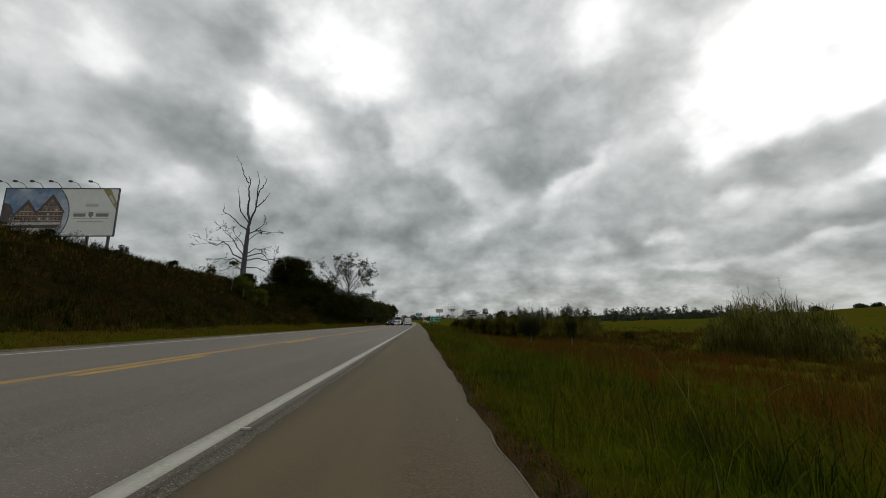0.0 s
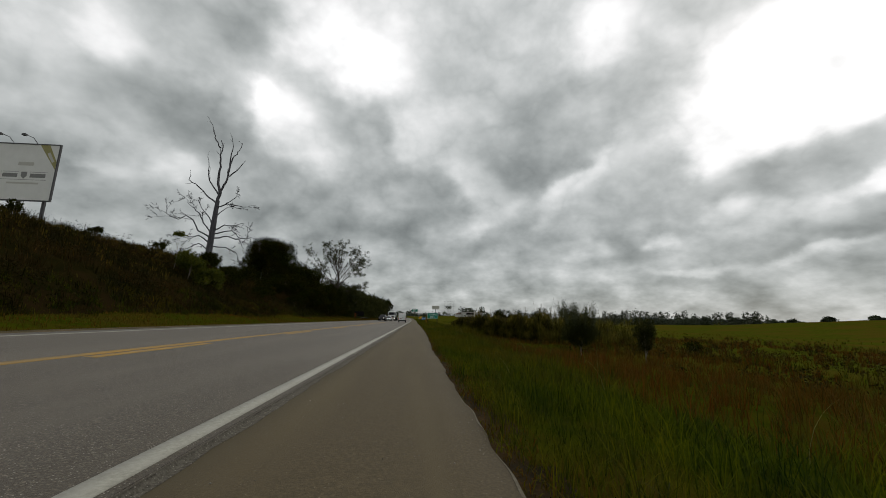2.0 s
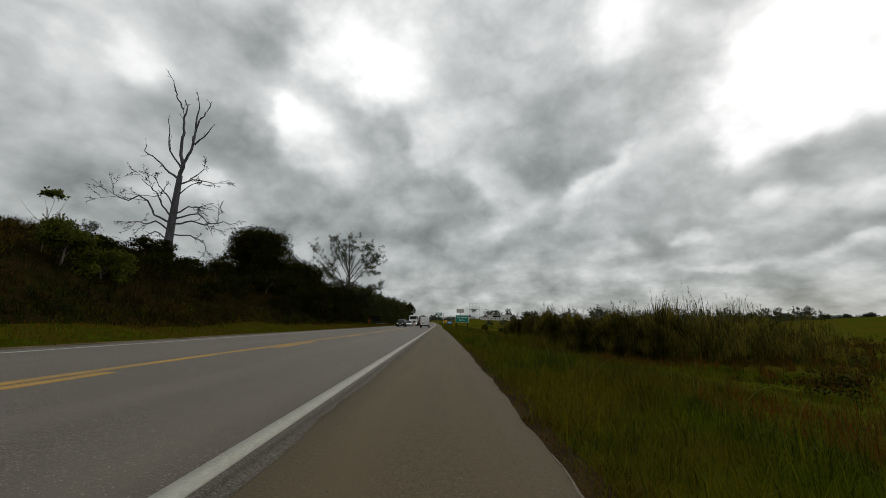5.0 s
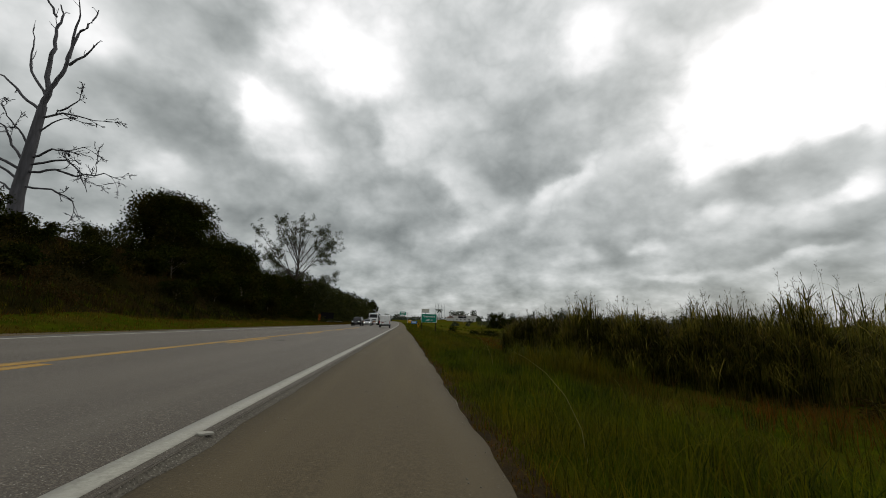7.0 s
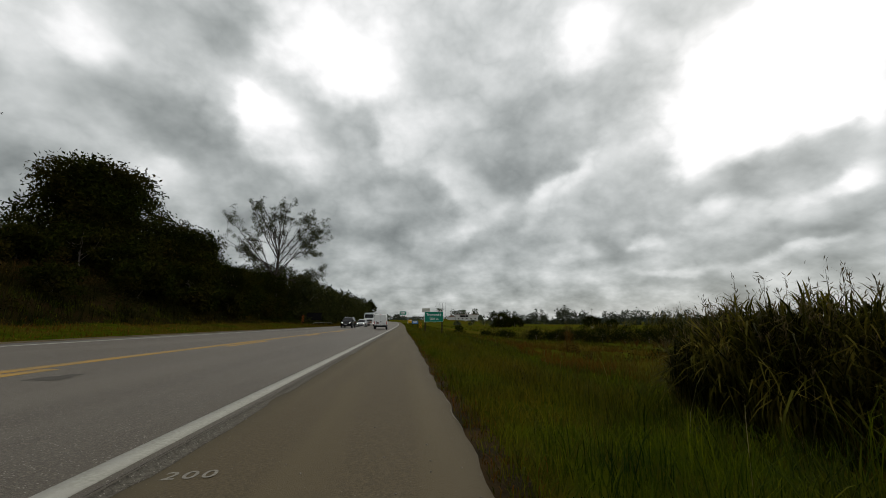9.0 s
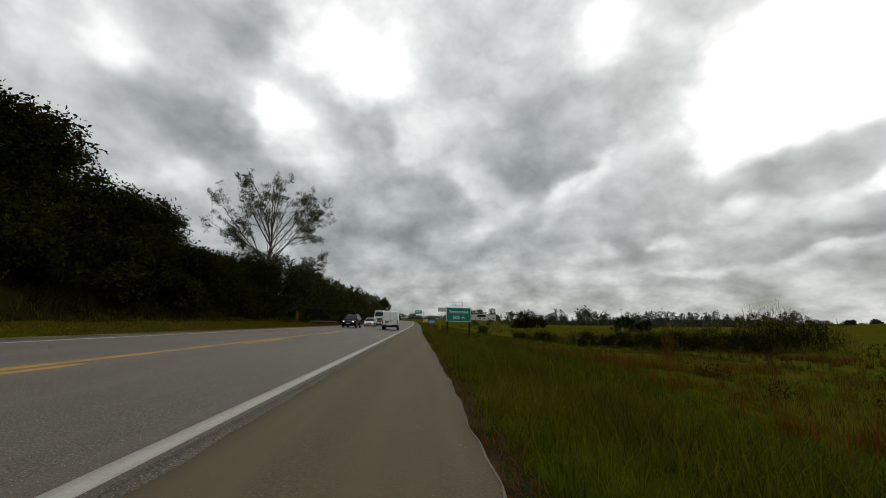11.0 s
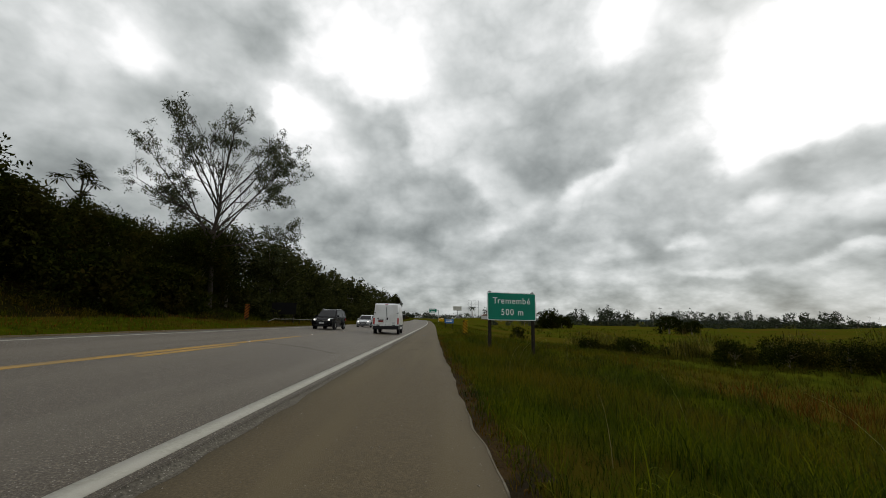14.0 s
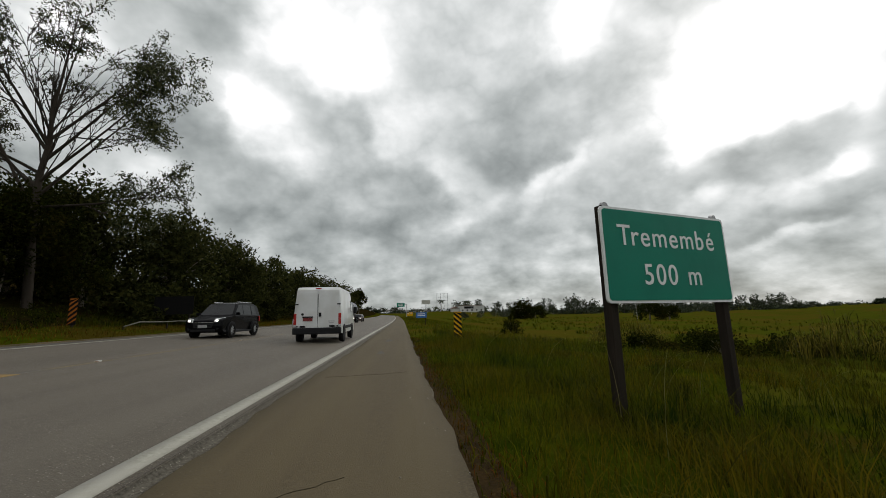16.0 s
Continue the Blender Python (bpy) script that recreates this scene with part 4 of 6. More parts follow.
for i, (x, y, rx, h) in enumerate(((21.0, 112.0, 3.4, 2.2), (29.5, 112.5, 3.0, 1.9), (33.0, 115.0, 4.0, 2.2), (40.0, 110.0, 4.0, 2.3), (17.0, 124.0, 3.0, 1.8), (47.0, 118.0, 4.0, 2.2))):
    reed_clump(70 + i, at_land(x, y), rx, rx * 0.8, h, 950, "dark low bank of cane grass in the meadow", M_REED, 25)
reed_clump(78, at_land(15.5, 87.5), 0.4, 0.4, 1.9, 90, "thin tuft of dry cane grass", M_DRY, 14)
for i, (x, y, rx, h) in enumerate(((24.5, 107.6, 2.4, 2.2), (29.0, 107.4, 2.6, 2.7), (33.0, 107.2, 2.6, 3.2), (38.0, 105.8, 2.6, 4.9), (42.0, 106.6, 3.0, 5.0), (48.0, 108.0, 4.0, 4.2))):
    reed_clump(790 + i, at_land(x, y), rx, rx * 0.7, h, 1000, "soft dark bank of cane grass among the bushes", M_REED, 24)

# bushes in the meadow: height, radius, leaves
def pale_shoots(root, seed, h, r):
    """Silvery young shoots standing out of the top of a bush."""
    rng = np.random.default_rng(seed)
    lines, tips = [], []
    for _ in range(24):
        a, q = rng.uniform(0, 6.28), r * 0.7 * math.sqrt(rng.random())
        p = np.array([q * math.cos(a), q * math.sin(a), h * 0.5])
        b = bough(rng, p, (0.25 * math.cos(a), 0.25 * math.sin(a), 1), h * rng.uniform(0.3, 0.62), 0.02, 5, 0.1, 0.05)
        lines.append(b)
        tips += [b[k][0] for k in (2, 3, 4, 5)]
    v, f = tubes(lines, 4)
    lv, lf = leaves(rng, tips, 110, (0.075, 0.075, 0.13), 0.055, -0.5, 0.4)
    mesh_part("young_growth", np.concatenate([v, lv]), np.concatenate([f, lf + len(v)]), M_LEAF_EUC, root, "pale silvery-green young shoots")


for sd, x, y, h, r, cnt, lf in ((81, 9.7, 34.0, 2.4, 1.3, 18000, 0.075), (82, 12.8, 32.6, 3.2, 0.72, 8500, 0.075), (83, 19.4, 107.6, 2.0, 1.3, 3600, 0.12),
                                (84, 22.0, 106.6, 2.0, 2.0, 4200, 0.13), (85, 24.0, 44.0, 1.6, 1.0, 1800, 0.12), (86, 12.5, 140.0, 2.2, 1.4, 1600, 0.18),
                                (904, 14.6, 118.0, 1.5, 1.8, 2600, 0.15), (905, 17.6, 116.0, 1.9, 2.4, 3600, 0.15), (906, 21.0, 115.0, 1.6, 2.0, 2600, 0.15),
                                (907, 25.0, 105.9, 2.4, 2.1, 4600, 0.13), (908, 28.2, 105.3, 2.6, 2.2, 4800, 0.13), (909, 31.5, 105.0, 2.8, 2.2, 4800, 0.13),
                                (910, 34.9, 104.8, 3.2, 2.4, 5200, 0.14), (911, 38.6, 104.7, 4.2, 2.6, 6500, 0.14), (912, 43.0, 105.2, 4.4, 2.9, 6500, 0.15),
                                (913, 26.4, 112.4, 2.5, 1.6, 3200, 0.13), (914, 23.0, 112.0, 1.5, 1.8, 2800, 0.13)):
    bush = leafy_tree("bush", sd, at_land(x, y, 0.15 if sd == 81 else -0.1), h, r, cnt, lf, M_BUSH if sd < 83 else M_LEAF,
                      "dense dark green bush with silvery shoots on top" if sd == 81 else "slender upright green bush" if sd == 82 else "low rounded dark bush in the meadow",
                      0.05, 0.2 if sd == 81 else 0.08 if sd == 82 else 0.02, 10, low=0 if sd < 83 else 8, category="bush", group="bushes in the meadow")
    if sd == 81:
        pale_shoots(bush, 812, 2.9, 1.15)


# ---------- the bare dead tree ----------
# limbs as bends in metres: (across, up) from the trunk's foot outwards, with the radius at the start
LEADERS = [
    (0.26, ((0.4, 11.5), (0.6, 13.5), (0.2, 15.6), (0.4, 18.0), (0.1, 20.2), (0.4, 21.6), (0.0, 23.0))),
    (0.11, ((0.1, 21.4), (-0.6, 22.7), (-1.0, 24.0), (-1.2, 25.3), (-2.0, 26.8))),
    (0.20, ((0.5, 12.2), (1.1, 14.2), (1.7, 15.6), (2.0, 17.8), (2.4, 19.6), (3.1, 20.3), (3.5, 21.2), (3.9, 22.4))),
    (0.13, ((1.9, 17.0), (2.1, 20.2), (2.4, 21.6), (2.0, 23.8))), (0.12, ((2.0, 16.2), (3.6, 17.8), (4.5, 19.2))),
    (0.13, ((0.5, 12.8), (-0.9, 14.8), (-1.6, 16.6), (-1.8, 18.8), (-2.1, 20.4))), (0.14, ((0.2, 11.4), (-1.6, 12.8), (-3.0, 14.2), (-4.7, 15.4), (-4.5, 16.3))),
]
SIDE_LIMBS = [
    (0.11, ((0.3, 10.6), (1.9, 11.4), (3.7, 11.2), (5.8, 11.2))), (0.08, ((1.9, 11.4), (3.3, 12.4), (3.8, 13.5))), (0.08, ((0.6, 9.3), (1.9, 10.6), (2.8, 11.1))),
    (0.13, ((-0.3, 5.4), (-2.3, 6.4), (-3.4, 8.2), (-4.8, 8.8), (-6.2, 8.0), (-8.7, 8.8), (-8.9, 10.3))), (0.12, ((-0.3, 4.4), (-2.3, 5.7), (-3.7, 5.4), (-5.9, 5.7), (-7.3, 5.5))),
    (0.12, ((-0.2, 6.1), (-1.6, 7.8), (-2.7, 9.6), (-4.5, 10.6), (-5.9, 11.5))), (0.10, ((-0.2, 7.5), (-0.9, 9.2), (-1.8, 10.3), (-2.3, 11.5))), (0.10, ((-0.4, 3.3), (-2.0, 4.3), (-3.7, 3.6), (-5.1, 3.2))),
    (0.11, ((0.3, 6.7), (1.9, 7.6), (3.3, 7.5), (5.1, 8.0))), (0.12, ((0.3, 5.3), (2.3, 5.7), (4.0, 5.2), (6.2, 5.7), (7.6, 5.2))), (0.10, ((0.3, 3.9), (2.3, 3.8), (4.0, 2.9), (4.5, 1.4))),
    (0.11, ((0.3, 6.0), (3.0, 6.7), (4.0, 5.7), (4.7, 3.9))),
]


def dead_tree():
    rng = np.random.default_rng(7)
    root = tagged(empty("dead_tree", at_land(-34.3, 76.4)), "tall leafless dead tree with bleached grey bark", "tree")
    trunk = [(np.array(p, float), q) for p, q in (((-0.1, 0, -0.6), 0.62), ((-0.4, 0, 3.2), 0.50), ((-0.25, 0, 6.7), 0.44), ((-0.15, 0, 9.5), 0.38), ((-0.05, 0, 11.8), 0.32))]
    v, f = tubes([trunk], 10)
    mesh_part("trunk", v, f, M_BARK_DEAD, root, smooth=True)
    fine = []
    for j, (radius, bends) in enumerate(LEADERS + SIDE_LIMBS):
        low = j >= len(LEADERS)
        side = rng.uniform(-0.5, 0.5)
        knots = [np.array([(x if not low or x > -2.0 else -2.0 + 0.68 * (x + 2.0)) - 0.04 * z, side * k * (0.9 if low else 0.4), z]) for k, (x, z) in enumerate(bends)]
        line = []
        for a, b in zip(knots, knots[1:]):
            line += [a + (b - a) * t + rng.normal(0, 0.07, 3) * (t > 0) for t in (0.0, 0.34, 0.67)]
        line.append(knots[-1])
        n = len(line) - 1
        limb = [(p, radius * (1 - 0.78 * k / n)) for k, p in enumerate(line)]
        v, f = tubes([limb], 7)
        mesh_part("limb", v, f, M_BARK_DEAD, root, smooth=True)
        thin = [(p, min(q, 0.075)) for p, q in limb]
        ramify(rng, thin, 3 if low else 2, 5 if low else 3, 0.38 if low else 0.16, 0.2, -0.02 if low else 0.1, fine, 0.55, 0.25)
    v, f = tubes(fine, 4)
    tagged(mesh_part("fine_branching", v, f, M_BARK_DEAD, root), kind="stuff")


dead_tree()


# ---------- the eucalypt ----------
def eucalypt():
    rng = np.random.default_rng(33)
    at = at_land(-21.9, 121.0, -0.3)
    root = tagged(empty("eucalypt", at), "tall sparse eucalypt with pale bark and open crown", "tree")
    out = [[(np.array(p, float), r) for p, r in (((0, 0, -0.4), 0.27), ((-0.2, 0, 3), 0.22), ((-0.5, 0, 6), 0.20), ((-0.5, 0, 8.6), 0.17), ((-0.3, 0.1, 11.0), 0.14), ((-0.4, 0, 13.4), 0.10))]]
    tips = []
    stems = [((-0.5, 0, 7.6), (-0.78, 0.2, 1.0), 13.0), ((-0.5, 0, 8.8), (-1.3, 0.1, 1.0), 11.2), ((-0.35, 0, 10.4), (-0.34, -0.2, 1.0), 9.8),
             ((-0.35, 0, 11.6), (-0.08, 0.3, 1.0), 9.4), ((-0.4, 0, 12.8), (0.16, -0.1, 1.0), 7.8), ((-0.4, 0, 9.6), (0.52, 0.3, 1.0), 10.4), ((-0.5, 0, 8.2), (0.95, -0.2, 0.85), 9.4), ((-0.5, 0, 6.6), (1.0, 0.2, 0.10), 7.0),
             ((-0.5, 0, 7.9), (-1.0, 0.3, 0.66), 8.0), ((-0.35, 0, 11.0), (0.34, 0.4, 1.0), 8.8), ((-0.35, 0, 10.8), (-0.20, -0.5, 1.0), 8.6), ((-0.5, 0, 7.2), (0.42, 0.2, 1.0), 9.8), ((-0.5, 0, 6.4), (-0.4, -0.2, 1.0), 9.0)]
    stems = [(p, (d[0] * 1.45 if d[2] > 0.9 else d[0], d[1], d[2]), length) for p, d, length in stems]
    for p, d, length in stems:
        main = bough(rng, p, d, length, 0.105, 9, 0.035, 0.015, 0.15)
        out.append(main)
        tips += ramify(rng, main, 2, 7, 0.36, 0.16, 0.04, out, 0.5, 0.25)
        tips.append(main[-1][0])
    # slender rods that fill the middle of the crown
    for _ in range(16):
        a, q = rng.uniform(0, 6.28), rng.uniform(0.15, 0.6)
        rod = bough(rng, (-0.4, 0, rng.uniform(8.0, 13.0)), (q * math.cos(a) + 0.08, q * math.sin(a), 1.0), rng.uniform(6.0, 9.0), 0.055, 8, 0.04, 0.02, 0.2)
        out.append(rod)
        ramify(rng, rod, 2, 5, 0.3, 0.14, 0.06, out, 0.5, 0.25)
    out = [[(p * 0.98, r) for p, r in line] for line in out]
    tips = [p * 0.98 for p in tips]
    v, f = tubes(out[:1], 9)
    mesh_part("trunk", v, f, M_BARK_EUC, root, smooth=True)
    for line in out[1:]:
        if line[0][1] > 0.1:
            v, f = tubes([line], 7)
            mesh_part("limb", v, f, M_BARK_EUC, root, smooth=True)
    v, f = tubes([l for l in out if l[0][1] <= 0.1], 4)
    tagged(mesh_part("fine_branching", v, f, M_BARK_EUC, root), kind="stuff")
    tips = np.array(tips)
    reach = np.linalg.norm((tips - np.array([0, 0, 10.0])) * np.array([1, 1, 0.9]), axis=1)
    outer = tips[(reach > 4.8) | (rng.random(len(tips)) < 0.12)]
    clump = outer[rng.random(len(outer)) < 0.34]
    clump = np.concatenate([clump + rng.normal(0, 0.28, clump.shape) for _ in range(2)])
    v, f = leaves(rng, clump, 26, (0.20, 0.20, 0.17), 0.22, 0.9, 0.36)
    heavy = np.array([(6.9, 0, 14.4), (6.4, 0.5, 13.0), (5.8, 0, 11.8), (6.4, -0.4, 15.4), (6.4, 0.2, 5.8), (5.2, 0, 6.6), (4.0, 0.6, 12.4), (4.8, 0, 14.0)])
    heavy = np.concatenate([heavy * 0.98 + rng.normal(0, 0.8, heavy.shape) for _ in range(6)])
    v2, f2 = leaves(rng, heavy, 60, (0.26, 0.26, 0.2), 0.22, 0.9, 0.36)
    mesh_part("crown", np.concatenate([v, v2]), np.concatenate([f, f2 + len(v)]), M_LEAF_EUC, root)


eucalypt()

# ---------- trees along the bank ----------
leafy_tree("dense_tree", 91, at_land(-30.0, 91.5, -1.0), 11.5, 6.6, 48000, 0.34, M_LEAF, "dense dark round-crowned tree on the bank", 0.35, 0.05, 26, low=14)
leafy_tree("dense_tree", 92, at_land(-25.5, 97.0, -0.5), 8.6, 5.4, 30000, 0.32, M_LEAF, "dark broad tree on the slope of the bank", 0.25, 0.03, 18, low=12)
leafy_tree("young_tree", 93, at_land(-23.4, 52.0, -0.1), 3.6, 1.7, 4200, 0.2, M_LEAF_LIGHT, "slender young tree with yellowish leaves on the bank", 0.07, 0.1, 10)
leafy_tree("young_tree", 94, at_land(-25.2, 52.4, -0.1), 4.1, 0.8, 420, 0.2, M_LEAF_LIGHT, "thin sapling with a leafy top on the bank", 0.04, 0.8, 5)
for i, (x, y, h, r, m) in enumerate(((-22.5, 54.0, 2.6, 1.9, M_LEAF_LIGHT), (-26.0, 57.0, 2.4, 1.8, M_LEAF), (-24.0, 61.0, 2.6, 2.0, M_LEAF), (-29.5, 66.0, 2.6, 1.8, M_LEAF), (-30.8, 70.0, 2.8, 1.7, M_LEAF),
                                     (-27.0, 69.0, 2.4, 1.9, M_LEAF), (-23.0, 70.0, 2.2, 1.8, M_LEAF), (-20.5, 62.0, 2.0, 1.6, M_LEAF), (-20.0, 76.0, 2.2, 1.8, M_LEAF), (-28.0, 76.0, 3.0, 2.2, M_LEAF))):
    leafy_tree("bank_bush", 950 + i, at_land(x, y, -0.2), h, r, 3600, 0.2, m, "yellowish green bush on the bank" if m is M_LEAF_LIGHT else "dark bush on the bank below the bare tree", 0.06, 0.02, 10,
               category="bush", group="bushes on the bank", low=8)
HEDGE = [(-23.6, 121, 8.0, 4.2), (-28.0, 126, 9.0, 4.6), (-29.0, 117.5, 7.4, 4.6), (-27.0, 132, 9.0, 4.6), (-29.5, 109, 6.8, 4.4), (-27.5, 103, 8.2, 4.0), (-24.2, 98.0, 7.6, 4.0), (-21.0, 101, 5.4, 3.2), (-24.0, 107, 5.8, 3.8), (-23.0, 110, 5.8, 3.6), (-26.5, 112, 6.6, 4.2), (-26.0, 115, 6.4, 3.8), (-25.0, 119.5, 7.2, 4.2),
         (-25.5, 123.5, 8.4, 3.8), (-23.5, 127, 10.2, 4.4), (-20.4, 132, 10.0, 4.0), (-23.0, 137, 11.0, 4.6), (-20.0, 142, 9.0, 4.0), (-22.5, 148, 10.0, 4.4), (-19.8, 154, 9.2, 4.0), (-22.0, 161, 10.0, 4.6),
         (-19.6, 169, 9.4, 4.4), (-21.0, 178, 10.2, 5.0), (-19.6, 188, 10.0, 5.0), (-20.5, 199, 10.6, 5.4), (-19.8, 212, 10.8, 5.6), (-20.5, 226, 11.2, 5.8), (-20.0, 242, 11.2, 5.8)]
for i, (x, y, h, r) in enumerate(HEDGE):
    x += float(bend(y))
    # from y 126 on the paler leaves carry the haze of distance in their colour
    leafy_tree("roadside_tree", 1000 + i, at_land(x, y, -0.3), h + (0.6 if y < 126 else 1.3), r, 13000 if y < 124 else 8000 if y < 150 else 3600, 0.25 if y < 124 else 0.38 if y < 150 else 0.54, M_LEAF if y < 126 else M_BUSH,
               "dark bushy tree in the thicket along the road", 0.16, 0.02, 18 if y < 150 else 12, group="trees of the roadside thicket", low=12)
SLOPE = [(-20.5, 84, 3.4, 2.4), (-22.8, 86.5, 4.4, 2.8), (-19.2, 89, 3.2, 2.2), (-25.5, 84.5, 4.2, 2.8), (-21.0, 92, 4.6, 2.8), (-18.8, 95.5, 3.4, 2.3), (-27.0, 88, 4.8, 3.0), (-22.4, 96.5, 5.0, 2.8),
         (-18.9, 105, 3.6, 2.3), (-19.0, 112, 3.6, 2.3), (-18.8, 127.5, 3.6, 2.3), (-18.4, 137, 3.4, 2.3), (-18.2, 148, 3.6, 2.4), (-18.0, 160, 3.6, 2.5), (-24.5, 78.5, 2.6, 2.0)]
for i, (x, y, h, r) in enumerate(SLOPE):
    # same switch to haze-paled leaves from y 126 on
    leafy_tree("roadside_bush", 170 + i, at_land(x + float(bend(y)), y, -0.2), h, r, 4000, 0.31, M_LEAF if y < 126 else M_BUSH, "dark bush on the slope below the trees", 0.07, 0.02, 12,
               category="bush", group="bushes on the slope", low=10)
leafy_tree("tall_dark_tree", 130, at_land(-18.5, 262.0, -0.3), 13.5, 4.2, 6000, 0.5, M_LEAF, "tall dark tree at the end of the thicket", 0.3, 0.2, 14)
for i, (x, y, h, r) in enumerate(((-33.0, 35.0, 1.5, 0.9), (-33.5, 44.0, 1.8, 1.0), (-31.5, 50.0, 1.4, 0.7), (-32.0, 60.0, 1.6, 1.0), (-30.5, 80.0, 2.4, 1.2), (-30.0, 75.5, 1.6, 0.9), (-36.0, 66.0, 3.0, 1.6))):
    leafy_tree("shrub", 140 + i, at_land(x, y, -0.15), h, r, 900, 0.16, M_LEAF, "small dark shrub on top of the bank", 0.04, 0.1, 6, category="shrub", group="shrubs along the top of the bank")


def cecropia(at, h):
    rng = np.random.default_rng(61)
    root = tagged(empty("umbrella_leaved_tree", at), "thin tree with umbrella-like leaves above the thicket", "tree")
    trunk = bough(rng, (0, 0, -0.3), (0, 0, 1), h, 0.14, 8, 0.03, 0.02, 0.5)
    out, tips = [trunk], [trunk[-1][0]]
    for k, d in ((4, (1, 0.3, 0.4)), (4, (-1, 0.2, 0.5)), (5, (0.8, -1, 0.5)), (5, (-0.9, 0.8, 0.6)), (6, (0.9, -0.4, 0.7)), (6, (-0.8, -0.6, 0.7)), (6, (0.3, 0.9, 1.2)), (7, (-0.4, 0.2, 1.0))):
        b = bough(rng, trunk[k][0], d, 2.3, 0.06, 5, 0.1, 0.15, 0.5)
        out.append(b)
        tips.append(b[-1][0])
    v, f = tubes(out, 7)
    mesh_part("trunk", v, f, M_BARK_EUC, root, smooth=True)
    V, F = [], []
    for p in tips:
        for _ in range(6):
            a, tilt = rng.uniform(0, 6.28), rng.uniform(-0.9, 0.6)
            c = p + np.array([math.cos(a), math.sin(a), 0]) * rng.uniform(0.2, 0.8) + np.array([0, 0, rng.uniform(-0.5, 0.4)])
            for j in range(8):
                b = a + j * 0.785
                d = np.array([math.cos(b), math.sin(b), tilt * math.cos(b - a) - 0.25])
                s = np.array([-math.sin(b), math.cos(b), 0]) * 0.10
                n0 = len(V)
                V += [c, c + d * 0.40 + s, c + d * 0.66, c + d * 0.40 - s]
                F.append((n0, n0 + 1, n0 + 2, n0 + 3))
    mesh_part("crown", V, np.array(F), M_LEAF, root)


cecropia(at_land(-34.5, 119.5), 11.0)


# ---------- billboard on the bank ----------
def billboard():
    W, H, Z0 = 17.6, 8.0, 14.3
    root = tagged(empty("billboard", (-54.7, 69.5, 1.7)), "large roadside billboard with a town photo and white panel", "billboard")
    # x runs to the left from the panel's near-road edge
    part("panel", box_bm((W, 0.16, H), (-W / 2, 0.1, Z0 + H / 2), 0.02), M_BB_WHITE, root)
    bm = bmesh.new()
    for x, z, sx, sz in ((-W / 2, Z0 - 0.06, W + 0.3, 0.14), (-W / 2, Z0 + H + 0.06, W + 0.3, 0.14), (0.07, Z0 + H / 2, 0.14, H), (-W - 0.07, Z0 + H / 2, 0.14, H)):
        add_box(bm, (sx, 0.26, sz), (x, 0.1, z))
    part("frame", bm, M_DARK_STEEL, root)
    cx, cz, rad = -13.6, Z0 + 3.5, 6.2

    def clipped(points):
        return [(max(-W + 0.02, x), min(max(z, Z0 + 0.02), Z0 + H - 0.02)) for x, z in points]

    def disc(r, y, mat, name):
        pts = [(-W + 0.02, Z0 + 0.02)]
        pts += [(cx + r * math.cos(a), cz + r * math.sin(a)) for a in np.linspace(-1.4, 1.4, 40)]
        pts = clipped(pts + [(-W + 0.02, Z0 + H - 0.02)])
        clean = [p for i, p in enumerate(pts) if i == 0 or (abs(p[0] - pts[i - 1][0]) + abs(p[1] - pts[i - 1][1])) > 1e-4]
        part(name, poly_bm(clean, 0.006, pose(0, y, 0)), mat, root)

    disc(6.35, 0.008, M_BB_DARK, "picture_border")
    disc(6.2, -0.002, M_BB_SKY, "picture_sky")
    rng = np.random.default_rng(8)

    def patch(name, pts, mat, y):
        part(name, poly_bm([(x, Z0 + z) for x, z in pts], 0.006, pose(0, y, 0)), mat, root)

    # two chalet fronts and a smaller one, each with a broad dark gable roof, balconies and rows of windows
    for x, w, eave, top in ((-16.6, 1.7, 3.6, 4.9), (-13.9, 3.4, 3.9, 6.0), (-10.2, 4.0, 4.3, 7.0)):
        x0, x1 = max(-W + 0.03, x - w / 2), x + w / 2
        patch("picture_house", [(x0, 1.2), (x1, 1.2), (x1, eave), (x, top), (x0, eave)], M_BB_BROWN, -0.012)
        patch("picture_roof", [(x0 - 0.25 if x0 > -W + 0.4 else x0, eave - 0.35), (x0, eave - 0.45), (x, top - 0.75), (x1, eave - 0.45), (x1 + 0.25, eave - 0.35), (x, top + 0.1)], M_BB_DARK, -0.022)
        for z in np.arange(2.4, eave + 0.6, 0.75):
            half = (w / 2 - 0.15) * (1.0 if z < eave else 0.55)
            patch("picture_balcony", [(x - half, z), (x + half, z), (x + half, z + 0.14), (x - half, z + 0.14)], M_BB_DARK, -0.024)
            patch("picture_rail", [(x - half, z + 0.16), (x + half, z + 0.16), (x + half, z + 0.23), (x - half, z + 0.23)], M_BB_PALE, -0.024)
            k = int(half * 2 / 0.55)
            for q in range(k):
                wx = x - half + (q + 0.5) * 2 * half / k + rng.uniform(-0.04, 0.04)
                patch("picture_window", [(wx - 0.13, z + 0.3), (wx + 0.13, z + 0.3), (wx + 0.13, z + 0.62), (wx - 0.13, z + 0.62)], M_BB_DARK if rng.random() < 0.7 else M_BB_LIGHT, -0.024)
    patch("picture_shade", [(-W + 0.03, 1.25), (-8.9, 1.3), (-8.5, 1.85), (-W + 0.03, 1.75)], M_BB_DARK, -0.026)
